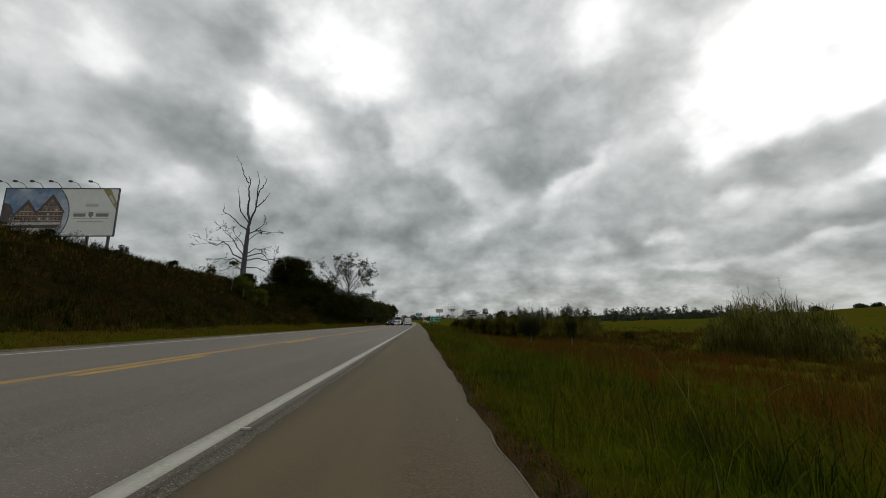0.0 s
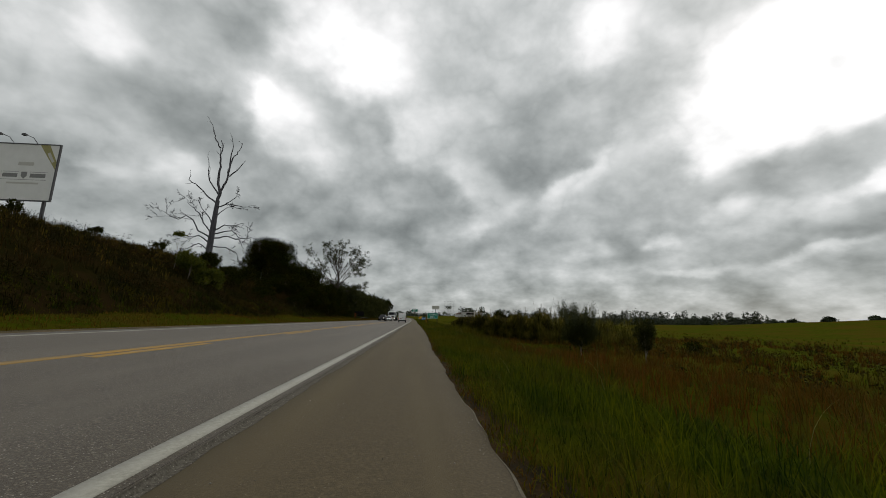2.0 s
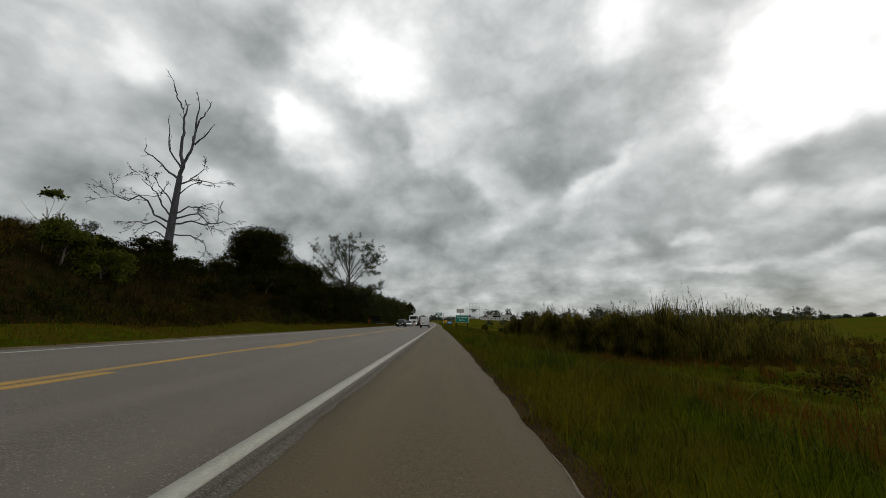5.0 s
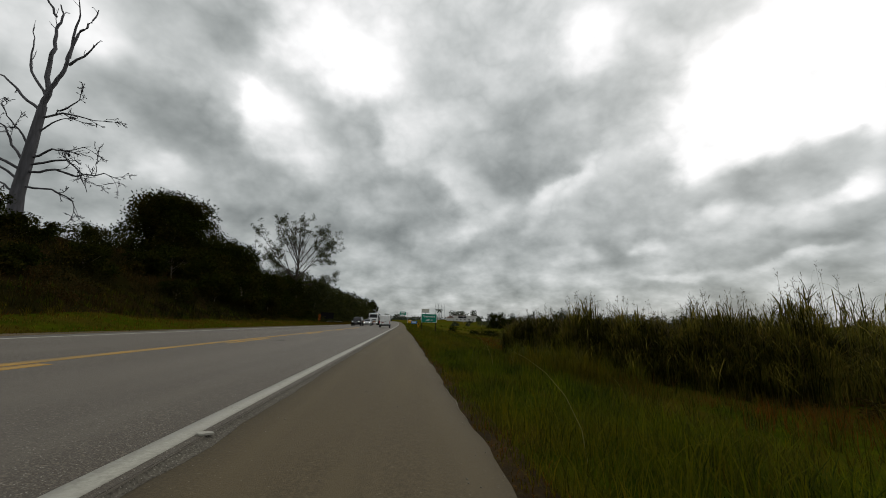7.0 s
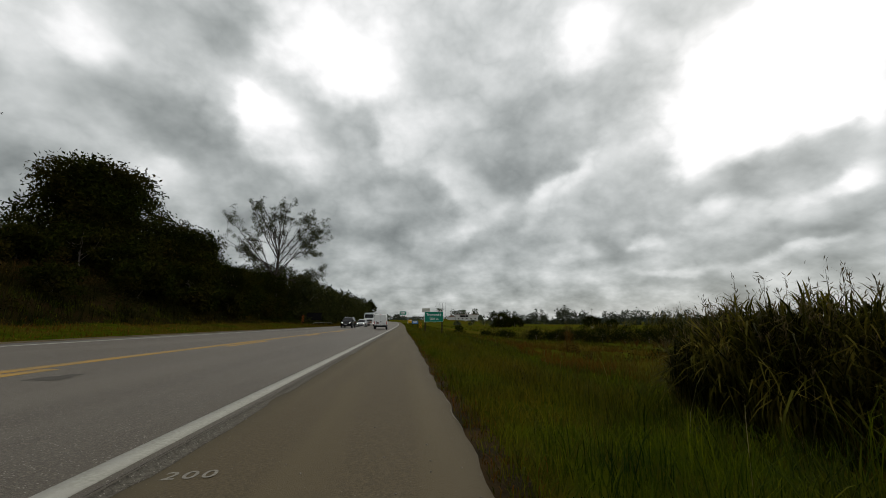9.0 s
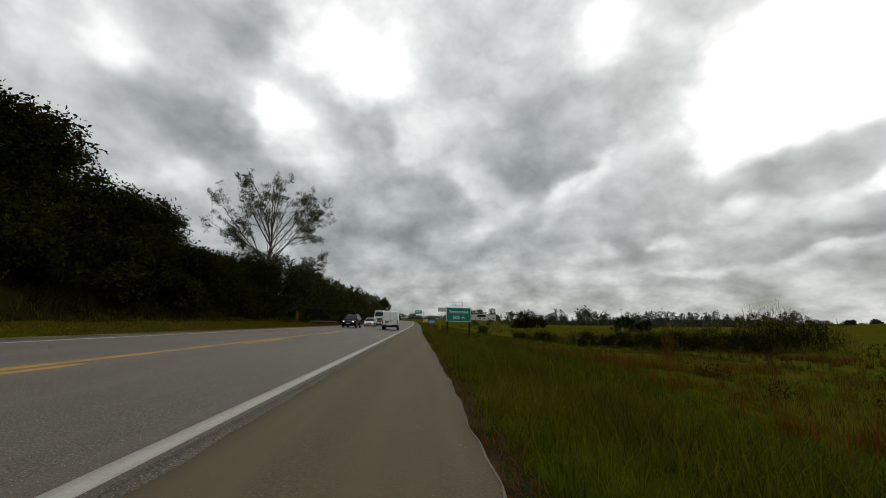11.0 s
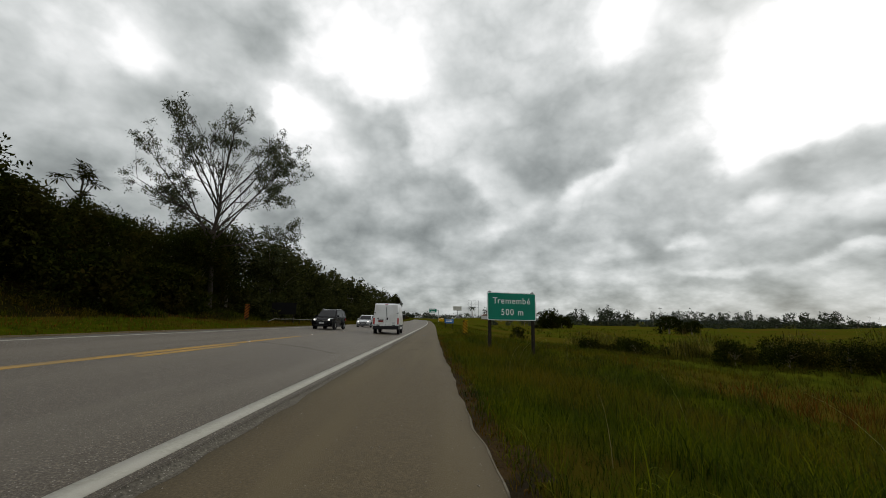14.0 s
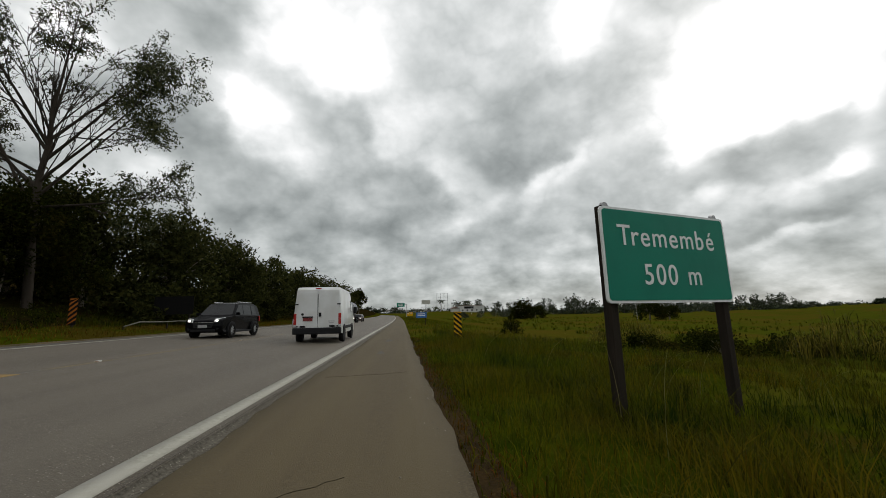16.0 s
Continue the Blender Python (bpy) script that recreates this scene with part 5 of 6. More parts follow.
    part("picture_trees", poly_bm([(-W + 0.03, Z0 + 1.9), (-16.4, Z0 + 2.0), (-16.0, Z0 + 4.4), (-16.6, Z0 + 5.3), (-W + 0.03, Z0 + 5.6)], 0.006, pose(0, -0.03, 0)), M_BB_DARK, root)
    part("picture_awning", poly_bm([(-W + 0.03, Z0 + 1.7), (-8.4, Z0 + 1.9), (-8.5, Z0 + 2.25), (-W + 0.03, Z0 + 2.2)], 0.006, pose(0, -0.03, 0)), M_BB_LIGHT, root)
    part("picture_street", poly_bm([(-W + 0.03, Z0 + 0.03), (-9.9, Z0 + 0.03), (-9.0, Z0 + 1.3), (-W + 0.03, Z0 + 1.3)], 0.006, pose(0, -0.014, 0)), M_BB_LIGHT, root)
    for x0, x1, z0, z1, mat in ((-6.9, -4.6, 3.95, 4.0, M_BB_GREY), (-3.2, -0.9, 3.95, 4.0, M_BB_GREY), (-6.9, -0.9, 2.85, 2.9, M_BB_GREY), (-6.6, -4.7, 3.2, 3.75, M_BB_GREY),
                                (-3.1, -1.1, 3.2, 3.75, M_BB_GREY), (-5.9, -1.8, 2.25, 2.5, M_BB_PALE), (-4.9, -2.9, 4.9, 5.4, M_BB_PALE)):
        part("printed_bar", poly_bm([(x0, Z0 + z0), (x1, Z0 + z0), (x1, Z0 + z1), (x0, Z0 + z1)], 0.006, pose(0, 0.008, 0)), mat, root)
    part("printed_crest", poly_bm([(-4.25, Z0 + 4.0), (-3.5, Z0 + 4.0), (-3.5, Z0 + 3.4), (-3.87, Z0 + 3.0), (-4.25, Z0 + 3.4)], 0.006, pose(0, 0.008, 0)), M_BB_GREY, root)
    part("sash", poly_bm([(-2.55, Z0 + H - 0.03), (-1.3, Z0 + H - 0.03), (-0.05, Z0 + 5.6), (-0.05, Z0 + 4.4)], 0.006, pose(0, 0.008, 0)), M_BB_GOLD, root)
    part("sash_bar", poly_bm([(-1.45, Z0 + 6.75), (-1.1, Z0 + 6.95), (-0.35, Z0 + 5.65), (-0.6, Z0 + 5.4)], 0.006, pose(0, -0.002, 0)), M_BB_PALE, root)
    for x in (-0.9, -4.2, -7.6, -11.0, -14.4, -17.0):
        foot = (float(land(-54.7 + 1.09 * x, 69.8)) - 1.7) / 1.09
        part("post", box_bm((0.34, 0.3, Z0 - foot + 1.0), (x, 0.4, (Z0 + foot) / 2 - 0.1), 0.02), M_DARK_STEEL, root)
    for x in (-2.9, -6.0, -9.0, -11.9, -14.5, -16.9):
        bm = bmesh.new()
        rod(bm, (x, 0.1, Z0 + H), (x - 0.25, -0.5, Z0 + H + 0.75), 0.045)
        rod(bm, (x - 0.25, -0.5, Z0 + H + 0.75), (x - 0.55, -1.2, Z0 + H + 0.85), 0.045)
        lamp = part("lamp_arm", bm, M_DARK_STEEL, root)
        part("floodlight", box_bm((0.5, 0.34, 0.3), (x - 0.65, -1.35, Z0 + H + 0.8), 0.06), M_DARK_STEEL, lamp)
    root.scale = (1.09, 1.09, 1.09)


billboard()


# ---------- road signs ----------
def rounded(w, h, r, n=5):
    pts = []
    for cx, cz, a0 in ((w / 2 - r, h / 2 - r, 0), (-w / 2 + r, h / 2 - r, 90), (-w / 2 + r, -h / 2 + r, 180), (w / 2 - r, -h / 2 + r, 270)):
        pts += [(cx + r * math.cos(radians(a0 + 90 * k / n)), cz + r * math.sin(radians(a0 + 90 * k / n))) for k in range(n + 1)]
    return pts


def town_sign():
    x0, y0, x1, y1 = 2.62, 100.66, 5.07, 101.4
    w = math.hypot(x1 - x0, y1 - y0)
    rz = math.degrees(math.atan2(y1 - y0, x1 - x0))
    top, h = 2.50, 1.30
    mx, my = (x0 + x1) / 2, (y0 + y1) / 2
    root = tagged(empty("town_sign", (mx, my, 0), rz), "green road sign with white lettering on dark posts", "road sign")
    zc = top - h / 2
    part("board", poly_bm(rounded(w, h, 0.07), 0.03, pose(0, 0, zc)), M_SIGN_WHITE, root, "white rim of the green board")
    part("face", poly_bm(rounded(w - 0.07, h - 0.07, 0.055), 0.006, pose(0, -0.006, zc)), M_SIGN_GREEN, root)
    part("backing", poly_bm(rounded(w - 0.04, h - 0.04, 0.05), 0.012, pose(0, 0.031, zc)), M_ALU, root)
    wide = {"T": 0.62, "r": 0.46, "m": 0.92, " ": 0.50}
    for words, z in (("Tremembé", zc + 0.13), ("500 m", zc - 0.40)):
        steps = [wide.get(c, 0.66) * 0.36 for c in words]
        x = -sum(steps) / 2
        for c, step in zip(words, steps):
            if c != " ":
                text_part("letter", c, 0.41, pose(x + step / 2, -0.010, z, 90, 0, 0), M_SIGN_WHITE, root, 0.003)
            x += step
    for sx, foot in ((-w / 2 + 0.15, -0.5), (w / 2 - 0.13, -0.95)):
        bm = bmesh.new()
        add_box(bm, (0.13, 0.13, top + 0.03 - foot), (sx, 0.11, (top + 0.03 + foot) / 2), 0.012)
        post = part("post", bm, M_POST, root)
        part("post_cap", cyl_bm(0.06, 0.05, 0.05, pose(sx, 0.06, top + 0.02, 90, 0, 0), 12), M_ALU, post)


town_sign()


def hazard_marker(name, at, w, h, foot, bright, label, rz=0.0, flip=1):
    """A striped board on a short post: stripes fall to one side."""
    root = tagged(empty(name, at, rz), label, "hazard marker")
    part("board", box_bm((w, 0.02, h), (0, 0.012, 0), 0.004), M_SIGN_BLACK, root)
    n, t = 5, h / 11.0
    for k in range(n + 1):
        z0 = -h / 2 + (k - 0.35) * h / n
        pts = [(-w / 2, z0 + w * 0.85), (w / 2, z0), (w / 2, z0 + t), (-w / 2, z0 + w * 0.85 + t)]
        pts = [(x, min(max(z, -h / 2 + 0.004), h / 2 - 0.004)) for x, z in pts]
        if max(z for _, z in pts) - min(z for _, z in pts) < 0.06:
            continue
        clean = [p for i, p in enumerate(pts) if p not in pts[:i]]
        if len(clean) > 2:
            clean = [(x * flip, z) for x, z in clean][::flip]
            part("stripe", poly_bm(clean, 0.004, pose(0, -0.003, 0)), bright, root)
    part("post", box_bm((0.08, 0.08, h + foot), (0, 0.065, (h / 2 - 0.02) - (h + foot) / 2), 0.008), M_POST, root)


hazard_marker("hazard_marker", (2.72, 115.0, 0.66), 0.38, 1.22, 1.0, M_SIGN_YELLOW, "yellow and black striped hazard marker in the verge")
hazard_marker("hazard_marker", (-16.3, 117.0, 1.72), 0.38, 1.30, 1.0, M_SIGN_RED, "orange and black striped marker in the far verge", flip=-1)


def board_sign(name, at, w, h, clear, mat, label, legs=2, bars=0, rz=0.0):
    root = tagged(empty(name, at, rz), label, "road sign")
    part("board", poly_bm(rounded(w, h, 0.05), 0.03, pose(0, 0, clear + h / 2)), mat, root)
    for k in range(bars):
        z = clear + h * (0.72 - 0.3 * k)
        part("printed_bar", poly_bm([(-w * 0.36, z - h * 0.07), (w * 0.36, z - h * 0.07), (w * 0.36, z + h * 0.07), (-w * 0.36, z + h * 0.07)], 0.004, pose(0, -0.005, 0)), M_SIGN_WHITE, root)
    for sx in ((-w * 0.4, w * 0.4) if legs == 2 else (0,)):
        part("post", box_bm((0.10, 0.10, clear + h + 0.5), (sx, 0.09, (clear + h - 0.5) / 2), 0.01), M_POST, root)
    return root


board_sign("blue_sign", at_land(3.0, 158.0), 1.7, 0.85, 1.0, M_SIGN_BLUE, "blue roadside information sign", 2, 2)
board_sign("yellow_sign", at_land(2.9, 228.0), 1.3, 1.3, 1.2, M_SIGN_YELLOW, "yellow warning sign beside the road", 1, 1)
board_sign("yellow_sign", at_land(2.6, 262.0), 1.3, 1.3, 1.2, M_SIGN_YELLOW, "yellow warning sign beside the road", 1, 1)
board_sign("sign_back", at_land(-16.6, 126.0), 2.7, 1.3, 0.9, M_SIGN_BLACK, "dark back of a road sign facing oncoming traffic", 2, 0)


def guard_rail():
    root = tagged(empty("guard_rail", (0, 0, 0)), "short pale guard rail at the edge of the far verge", "guard rail")
    pts = []
    for k in range(13):
        y = 119.0 + k * 1.2
        pts.append((np.array([-15.2 + 0.06 * k, y, float(land(-15.2, y)) + 0.42 - (0.25 if k in (0, 12) else 0)]), 0.038))
    v, f = tubes([pts], 8)
    mesh_part("rail", v, f, M_PALE_RAIL, root, smooth=True)
    for k in range(0, 13, 3):
        p = pts[k][0]
        part("post", box_bm((0.08, 0.08, 1.0), (p[0], p[1], p[2] - 0.50), 0.01), M_POST, root)


guard_rail()


# ---------- vehicles ----------
def wheel(parent, x, y, r, w, spokes=8, rim_mat=None):
    """A tyre with a spoked rim; the axle runs along x."""
    side = 1 if x > 0 else -1
    turn = pose(x, y, r, 0, 90, 0)
    bm = bmesh.new()
    segs = 24
    prof = [(r * 0.62, -w / 2), (r * 0.93, -w / 2), (r, -w * 0.36), (r, w * 0.36), (r * 0.93, w / 2), (r * 0.62, w / 2)]
    rings = []
    for k in range(segs):
        a = 2 * math.pi * k / segs
        rings.append([bm.verts.new(turn @ Vector((q * math.cos(a), q * math.sin(a), h))) for q, h in prof])
    for k in range(segs):
        p, q = rings[k], rings[(k + 1) % segs]
        for i in range(len(prof)):
            n = (i + 1) % len(prof)
            bm.faces.new((p[i], p[n], q[n], q[i]))
    hub = empty("wheel")
    attach(hub, parent)
    part("tyre", bm, M_TYRE, hub, smooth=False)
    bm = cyl_bm(r * 0.63, r * 0.63, w * 0.7, pose(x - side * w * 0.1, y, r, 0, 90, 0), 20)
    part("well", bm, M_PLASTIC, hub)
    bm = bmesh.new()
    for k in range(spokes):
        a = 2 * math.pi * k / spokes
        c = Vector((x + side * w * 0.30, y + math.cos(a) * r * 0.33, r + math.sin(a) * r * 0.33))
        bmesh.ops.create_cube(bm, size=1.0, matrix=Matrix.Translation(c) @ Euler((a, 0, 0)).to_matrix().to_4x4() @ Matrix.Diagonal((w * 0.14, r * 0.58, r * 0.12, 1)))
    bmesh.ops.create_cone(bm, cap_ends=True, segments=14, radius1=r * 0.16, radius2=r * 0.13, depth=w * 0.18, matrix=pose(x + side * w * 0.32, y, r, 0, 90 * side, 0))
    part("rim", bm, rim_mat or M_RIM, hub)


def loft_body(profile, half, shrink=0.05, tumble=0.0, z_belt=0.0, z_top=1.0, nose=0.0, length=4.0):
    """A side outline (y, z) swept across the width, with rounded shoulders; above the belt it leans in, towards the ends it narrows."""
    cy = sum(p[0] for p in profile) / len(profile)
    cz = sum(p[1] for p in profile) / len(profile)
    bm = bmesh.new()
    rows = []
    for f, s in ((-1.0, shrink), (-0.94, shrink * 0.35), (-0.8, 0.0), (-0.4, 0.0), (0.4, 0.0), (0.8, 0.0), (0.94, shrink * 0.35), (1.0, shrink)):
        row = []
        for y, z in profile:
            q = f * half
            if z > z_belt:
                q *= 1 - tumble * (z - z_belt) / (z_top - z_belt)
            q *= 1 - nose * abs((y - cy) / (length / 2)) ** 4
            bow = (1 - (abs(f) ** 2)) * nose * 1.2
            yy = y + (bow * 0.6 if y > cy else -bow * 0.6) * abs((y - cy) / (length / 2)) ** 3
            row.append(bm.verts.new((q, cy + (yy - cy) * (1 - s), cz + (z - cz) * (1 - s))))
        rows.append(row)
    n = len(profile)
    for a, b in zip(rows, rows[1:]):
        for i in range(n):
            bm.faces.new((a[i], a[(i + 1) % n], b[(i + 1) % n], b[i]))
    bm.faces.new(rows[0])
    bm.faces.new(rows[-1][::-1])
    return bm


def quad_bm(corners, thick, out):
    """A slab on four corners, pushed out by thick along out."""
    bm = bmesh.new()
    f = bm.faces.new([bm.verts.new(c) for c in corners])
    ext = bmesh.ops.extrude_face_region(bm, geom=[f])
    bmesh.ops.translate(bm, vec=Vector(out) * thick, verts=[v for v in ext["geom"] if isinstance(v, bmesh.types.BMVert)])
    return bm


def car(name, at, rz, label, paint, L=4.0, W=1.74, H=1.48, suv=False, lit=True, wheel_r=0.31, category="car"):
    """A hatchback whose front looks to -y. Its middle stands at the origin."""
    root = tagged(empty(name, at, rz), label, category, "cars on the road")
    f, b = -L / 2, L / 2
    clear = 0.22 if suv else 0.16
    hood = H * (0.60 if suv else 0.585)
    low = [(f + 0.02, clear + 0.16), (f, clear + 0.34), (f + 0.05, hood * 0.80), (f + 0.32, hood * 0.94), (f + L * 0.245, hood), (b - 0.18, hood * 1.03), (b - 0.03, hood * 0.93), (b, clear + 0.36), (b - 0.06, clear + 0.06),
           (b - L * 0.30, clear), (f + L * 0.30, clear), (f + 0.16, clear + 0.03)]
    body = part("body", loft_body(low, W / 2, 0.035, 0.0, 9, 10, 0.10, L), paint, root, smooth=False)
    cab = [(f + L * 0.235, hood - 0.03), (f + L * 0.40, H * 0.955), (f + L * 0.50, H), (b - L * 0.16, H * 0.985), (b - L * 0.055, H * 0.90), (b - 0.06, hood - 0.02)]
    part("cabin", loft_body(cab, W / 2 * 0.95, 0.03, 0.22, hood, H, 0.03, L), paint, root)
    wt = W / 2 * 0.95
    a0, a1 = cab[0], cab[1]

    def on(p, q, t):
        return p[0] + (q[0] - p[0]) * t, p[1] + (q[1] - p[1]) * t
    y0, z0 = on(a0, a1, 0.12)
    y1, z1 = on(a0, a1, 0.96)
    n = Vector((0, -(a1[1] - a0[1]), a1[0] - a0[0])).normalized()
    part("windscreen", quad_bm([(-wt * 0.90, y0, z0), (wt * 0.90, y0, z0), (wt * 0.72, y1, z1), (-wt * 0.72, y1, z1)], 0.012, n), M_GLASS, root)
    part("rear_window", quad_bm([(wt * 0.84, b - 0.075, hood + 0.06), (-wt * 0.84, b - 0.075, hood + 0.06), (-wt * 0.70, b - L * 0.055, H * 0.88), (wt * 0.70, b - L * 0.055, H * 0.88)], 0.02, (0, 1, 0)), M_GLASS, root)
    for sx in (-1, 1):
        spans = ((0.275, 0.50, 0.415, 0.50), (0.51, 0.72, 0.51, 0.72), (0.735, 0.87, 0.735, 0.83))
        for bl, br, tl, tr in spans:
            zb, zt = hood + 0.04, H * 0.92
            xb, xt = wt * (1 - 0.22 * (zb - hood) / (H - hood)), wt * (1 - 0.22 * (zt - hood) / (H - hood))
            part("side_window", quad_bm([(sx * xb * 0.985, f + L * bl, zb), (sx * xb * 0.985, f + L * br, zb), (sx * xt * 0.985, f + L * tr, zt), (sx * xt * 0.985, f + L * tl, zt)], 0.025, (sx, 0, 0.15)), M_GLASS, root)
        mir = part("mirror", box_bm((0.19, 0.10, 0.14), (sx * (W / 2 + 0.06), f + L * 0.30, hood + 0.10), 0.03), paint, root)
        part("mirror_glass", box_bm((0.15, 0.008, 0.10), (sx * (W / 2 + 0.06), f + L * 0.30 + 0.054, hood + 0.10)), M_CHROME, mir)
        part("headlight", quad_bm([(sx * W * 0.47, f + 0.24, hood * 0.74), (sx * W * 0.26, f + 0.02, hood * 0.71), (sx * W * 0.27, f + 0.10, hood * 0.87), (sx * W * 0.46, f + 0.36, hood * 0.92)], 0.05, (sx * 0.3, -1, 0.1)), M_LENS, root)
        if lit:
            part("headlight_bulb", cyl_bm(0.055, 0.05, 0.05, pose(sx * W * 0.345, f - 0.03, hood * 0.79, 90, 0, 0), 12), M_HEADLIGHT, root)
        part("fog_lamp", cyl_bm(0.06, 0.06, 0.06, pose(sx * W * 0.36, f + 0.02, clear + 0.22, 90, 0, 0), 12), M_PLASTIC, root)
        part("tail_light", quad_bm([(sx * W * 0.46, b - 0.10, hood * 0.72), (sx * W * 0.34, b - 0.02, hood * 0.74), (sx * W * 0.35, b - 0.06, hood * 0.98), (sx * W * 0.45, b - 0.14, hood * 0.98)], 0.05, (sx * 0.4, 1, 0)), M_RED_LENS, root)
        for yy in (f + L * 0.205, b - L * 0.195):
            arch = cyl_bm(wheel_r * 1.16, wheel_r * 1.16, 0.10, pose(sx * (W / 2 - 0.045), yy, wheel_r * 1.04, 0, 90, 0), 24)
            part("wheel_arch", arch, M_PLASTIC, root)
            wheel(root, sx * (W / 2 - 0.06), yy, wheel_r, 0.21)
        part("sill_trim", box_bm((0.03, L * 0.40, 0.09), (sx * (W / 2 - 0.03), 0.0, clear + 0.06), 0.01), M_PLASTIC, root)
        for yy in (0.02, L * 0.20):
            part("door_handle", box_bm((0.035, 0.17, 0.03), (sx * (W / 2 - 0.005), f + L * 0.5 + yy - 0.02, hood * 0.90), 0.008), paint, root)
        if suv:
            part("roof_rail", box_bm((0.04, L * 0.38, 0.045), (sx * wt * 0.70, f + L * 0.64, H + 0.015), 0.012), M_CHROME, root)
    part("grille", quad_bm([(-W * 0.22, f + 0.0, clear + 0.26), (W * 0.22, f + 0.0, clear + 0.26), (W * 0.27, f + 0.03, hood * 0.70), (-W * 0.27, f + 0.03, hood * 0.70)], 0.05, (0, -1, 0)), M_PLASTIC, root)
    part("grille_rim", box_bm((W * 0.50, 0.03, 0.025), (0, f - 0.05, hood * 0.705), 0.008), M_CHROME, root)
    part("lower_intake", box_bm((W * 0.62, 0.06, 0.11), (0, f - 0.005, clear + 0.14), 0.02), M_PLASTIC, root)
    part("number_plate", box_bm((0.40, 0.02, 0.13), (0, f - 0.065, clear + 0.33), 0.004), M_PLATE, root)
    part("rear_bumper", box_bm((W * 0.86, 0.10, 0.20), (0, b - 0.02, clear + 0.22), 0.04), M_PLASTIC if suv else paint, root)
    return root


def road_at(xr, y):
    return (xr + float(bend(y)), y, float(road_z(xr)) + float(rise(y)) + 0.003)


car("hatchback", road_at(-8.4, 132.0), -3, "silver hatchback driving on the far lane", M_PAINT_SILVER, 3.95, 1.72, 1.50)
car("compact_suv", road_at(-9.0, 117.0), -3, "black compact car with roof rails and lit headlights", M_PAINT_BLACK, 4.2, 1.78, 1.70, True, wheel_r=0.34)
car("old_hatchback", road_at(-8.3, 171.0), -2, "dark maroon old hatchback with lit headlights", M_PAINT_MAROON, 3.7, 1.62, 1.38)


def van(at, rz):
    """A panel van whose rear doors look to -y."""
    root = tagged(empty("panel_van", at, rz), "white panel van with black bumper seen from behind", "van")
    L, W, H = 5.0, 2.02, 2.36
    side = [(0.0, 0.52), (0.0, 1.25), (0.06, H - 0.12), (0.16, H), (L * 0.66, H), (L * 0.75, H * 0.93), (L * 0.865, 1.36), (L * 0.98, 1.06), (L, 0.85), (L, 0.45), (L - 0.2, 0.36), (0.2, 0.36)]
    part("body", loft_body(side, W / 2, 0.02, 0.10, 1.2, H, 0.02, L), M_PAINT_WHITE, root)
    part("rear_bumper", box_bm((W * 0.99, 0.22, 0.27), (0, -0.03, 0.50), 0.05), M_PLASTIC, root)
    for sx in (-1, 1):
        part("door_panel", box_bm((W * 0.42, 0.012, 1.40), (sx * W * 0.225, -0.012, 1.42), 0.004), M_PAINT_WHITE, root)
        part("tail_light", box_bm((0.115, 0.06, 0.46), (sx * (W / 2 - 0.085), -0.01, 1.00), 0.02), M_RED_LENS, root)
        part("reversing_lamp", box_bm((0.115, 0.061, 0.10), (sx * (W / 2 - 0.085), -0.012, 0.72), 0.01), M_LENS, root)
        part("hinge", box_bm((0.16, 0.03, 0.05), (sx * (W / 2 - 0.13), -0.02, 1.62), 0.008), M_PLASTIC, root)
        part("hinge", box_bm((0.16, 0.03, 0.05), (sx * (W / 2 - 0.13), -0.02, 0.70), 0.008), M_PLASTIC, root)
        part("step_plate", box_bm((0.22, 0.03, 0.07), (sx * W * 0.30, -0.025, 0.69), 0.008), M_PLASTIC, root)
        for yy in (0.95, L - 1.0):
            part("wheel_arch", cyl_bm(0.39, 0.39, 0.10, pose(sx * (W / 2 - 0.045), yy, 0.36, 0, 90, 0), 22), M_PLASTIC, root)
            wheel(root, sx * (W / 2 - 0.10), yy, 0.33, 0.22, 10)
        part("side_rub_strip", box_bm((0.03, L * 0.52, 0.14), (sx * (W / 2 - 0.002), L * 0.43, 0.62), 0.012), M_PLASTIC, root)
        part("cab_window", quad_bm([(sx * W * 0.475, L * 0.69, 1.30), (sx * W * 0.475, L * 0.855, 1.30), (sx * W * 0.455, L * 0.775, 1.88), (sx * W * 0.455, L * 0.69, 1.92)], 0.03, (sx, 0, 0)), M_GLASS, root)
        part("wing_mirror", box_bm((0.18, 0.12, 0.34), (sx * (W / 2 + 0.13), L * 0.84, 1.42), 0.04), M_PLASTIC, root)
    part("door_seam", box_bm((0.014, 0.02, 1.42), (0, -0.012, 1.34)), M_PLASTIC, root)
    part("door_handle", box_bm((0.11, 0.05, 0.17), (0.10, -0.03, 1.18), 0.015), M_PLASTIC, root)
    part("badge", cyl_bm(0.055, 0.055, 0.02, pose(-0.62, -0.022, 1.20, 90, 0, 0), 14), M_PLASTIC, root)
    part("number_plate", box_bm((0.40, 0.02, 0.14), (-0.40, -0.028, 0.98), 0.004), M_PLATE_RED, root)
    part("plate_lamp_bar", box_bm((0.44, 0.05, 0.05), (-0.40, -0.03, 1.085), 0.01), M_PLASTIC, root)
    for z, w in ((0.90, 0.26), (0.83, 0.20)):
        part("model_badge", box_bm((w, 0.014, 0.03), (0.58, -0.022, z)), M_RIM, root)
    part("roof_lamp", box_bm((0.24, 0.05, 0.05), (0, 0.02, H - 0.06), 0.012), M_RED_LENS, root)
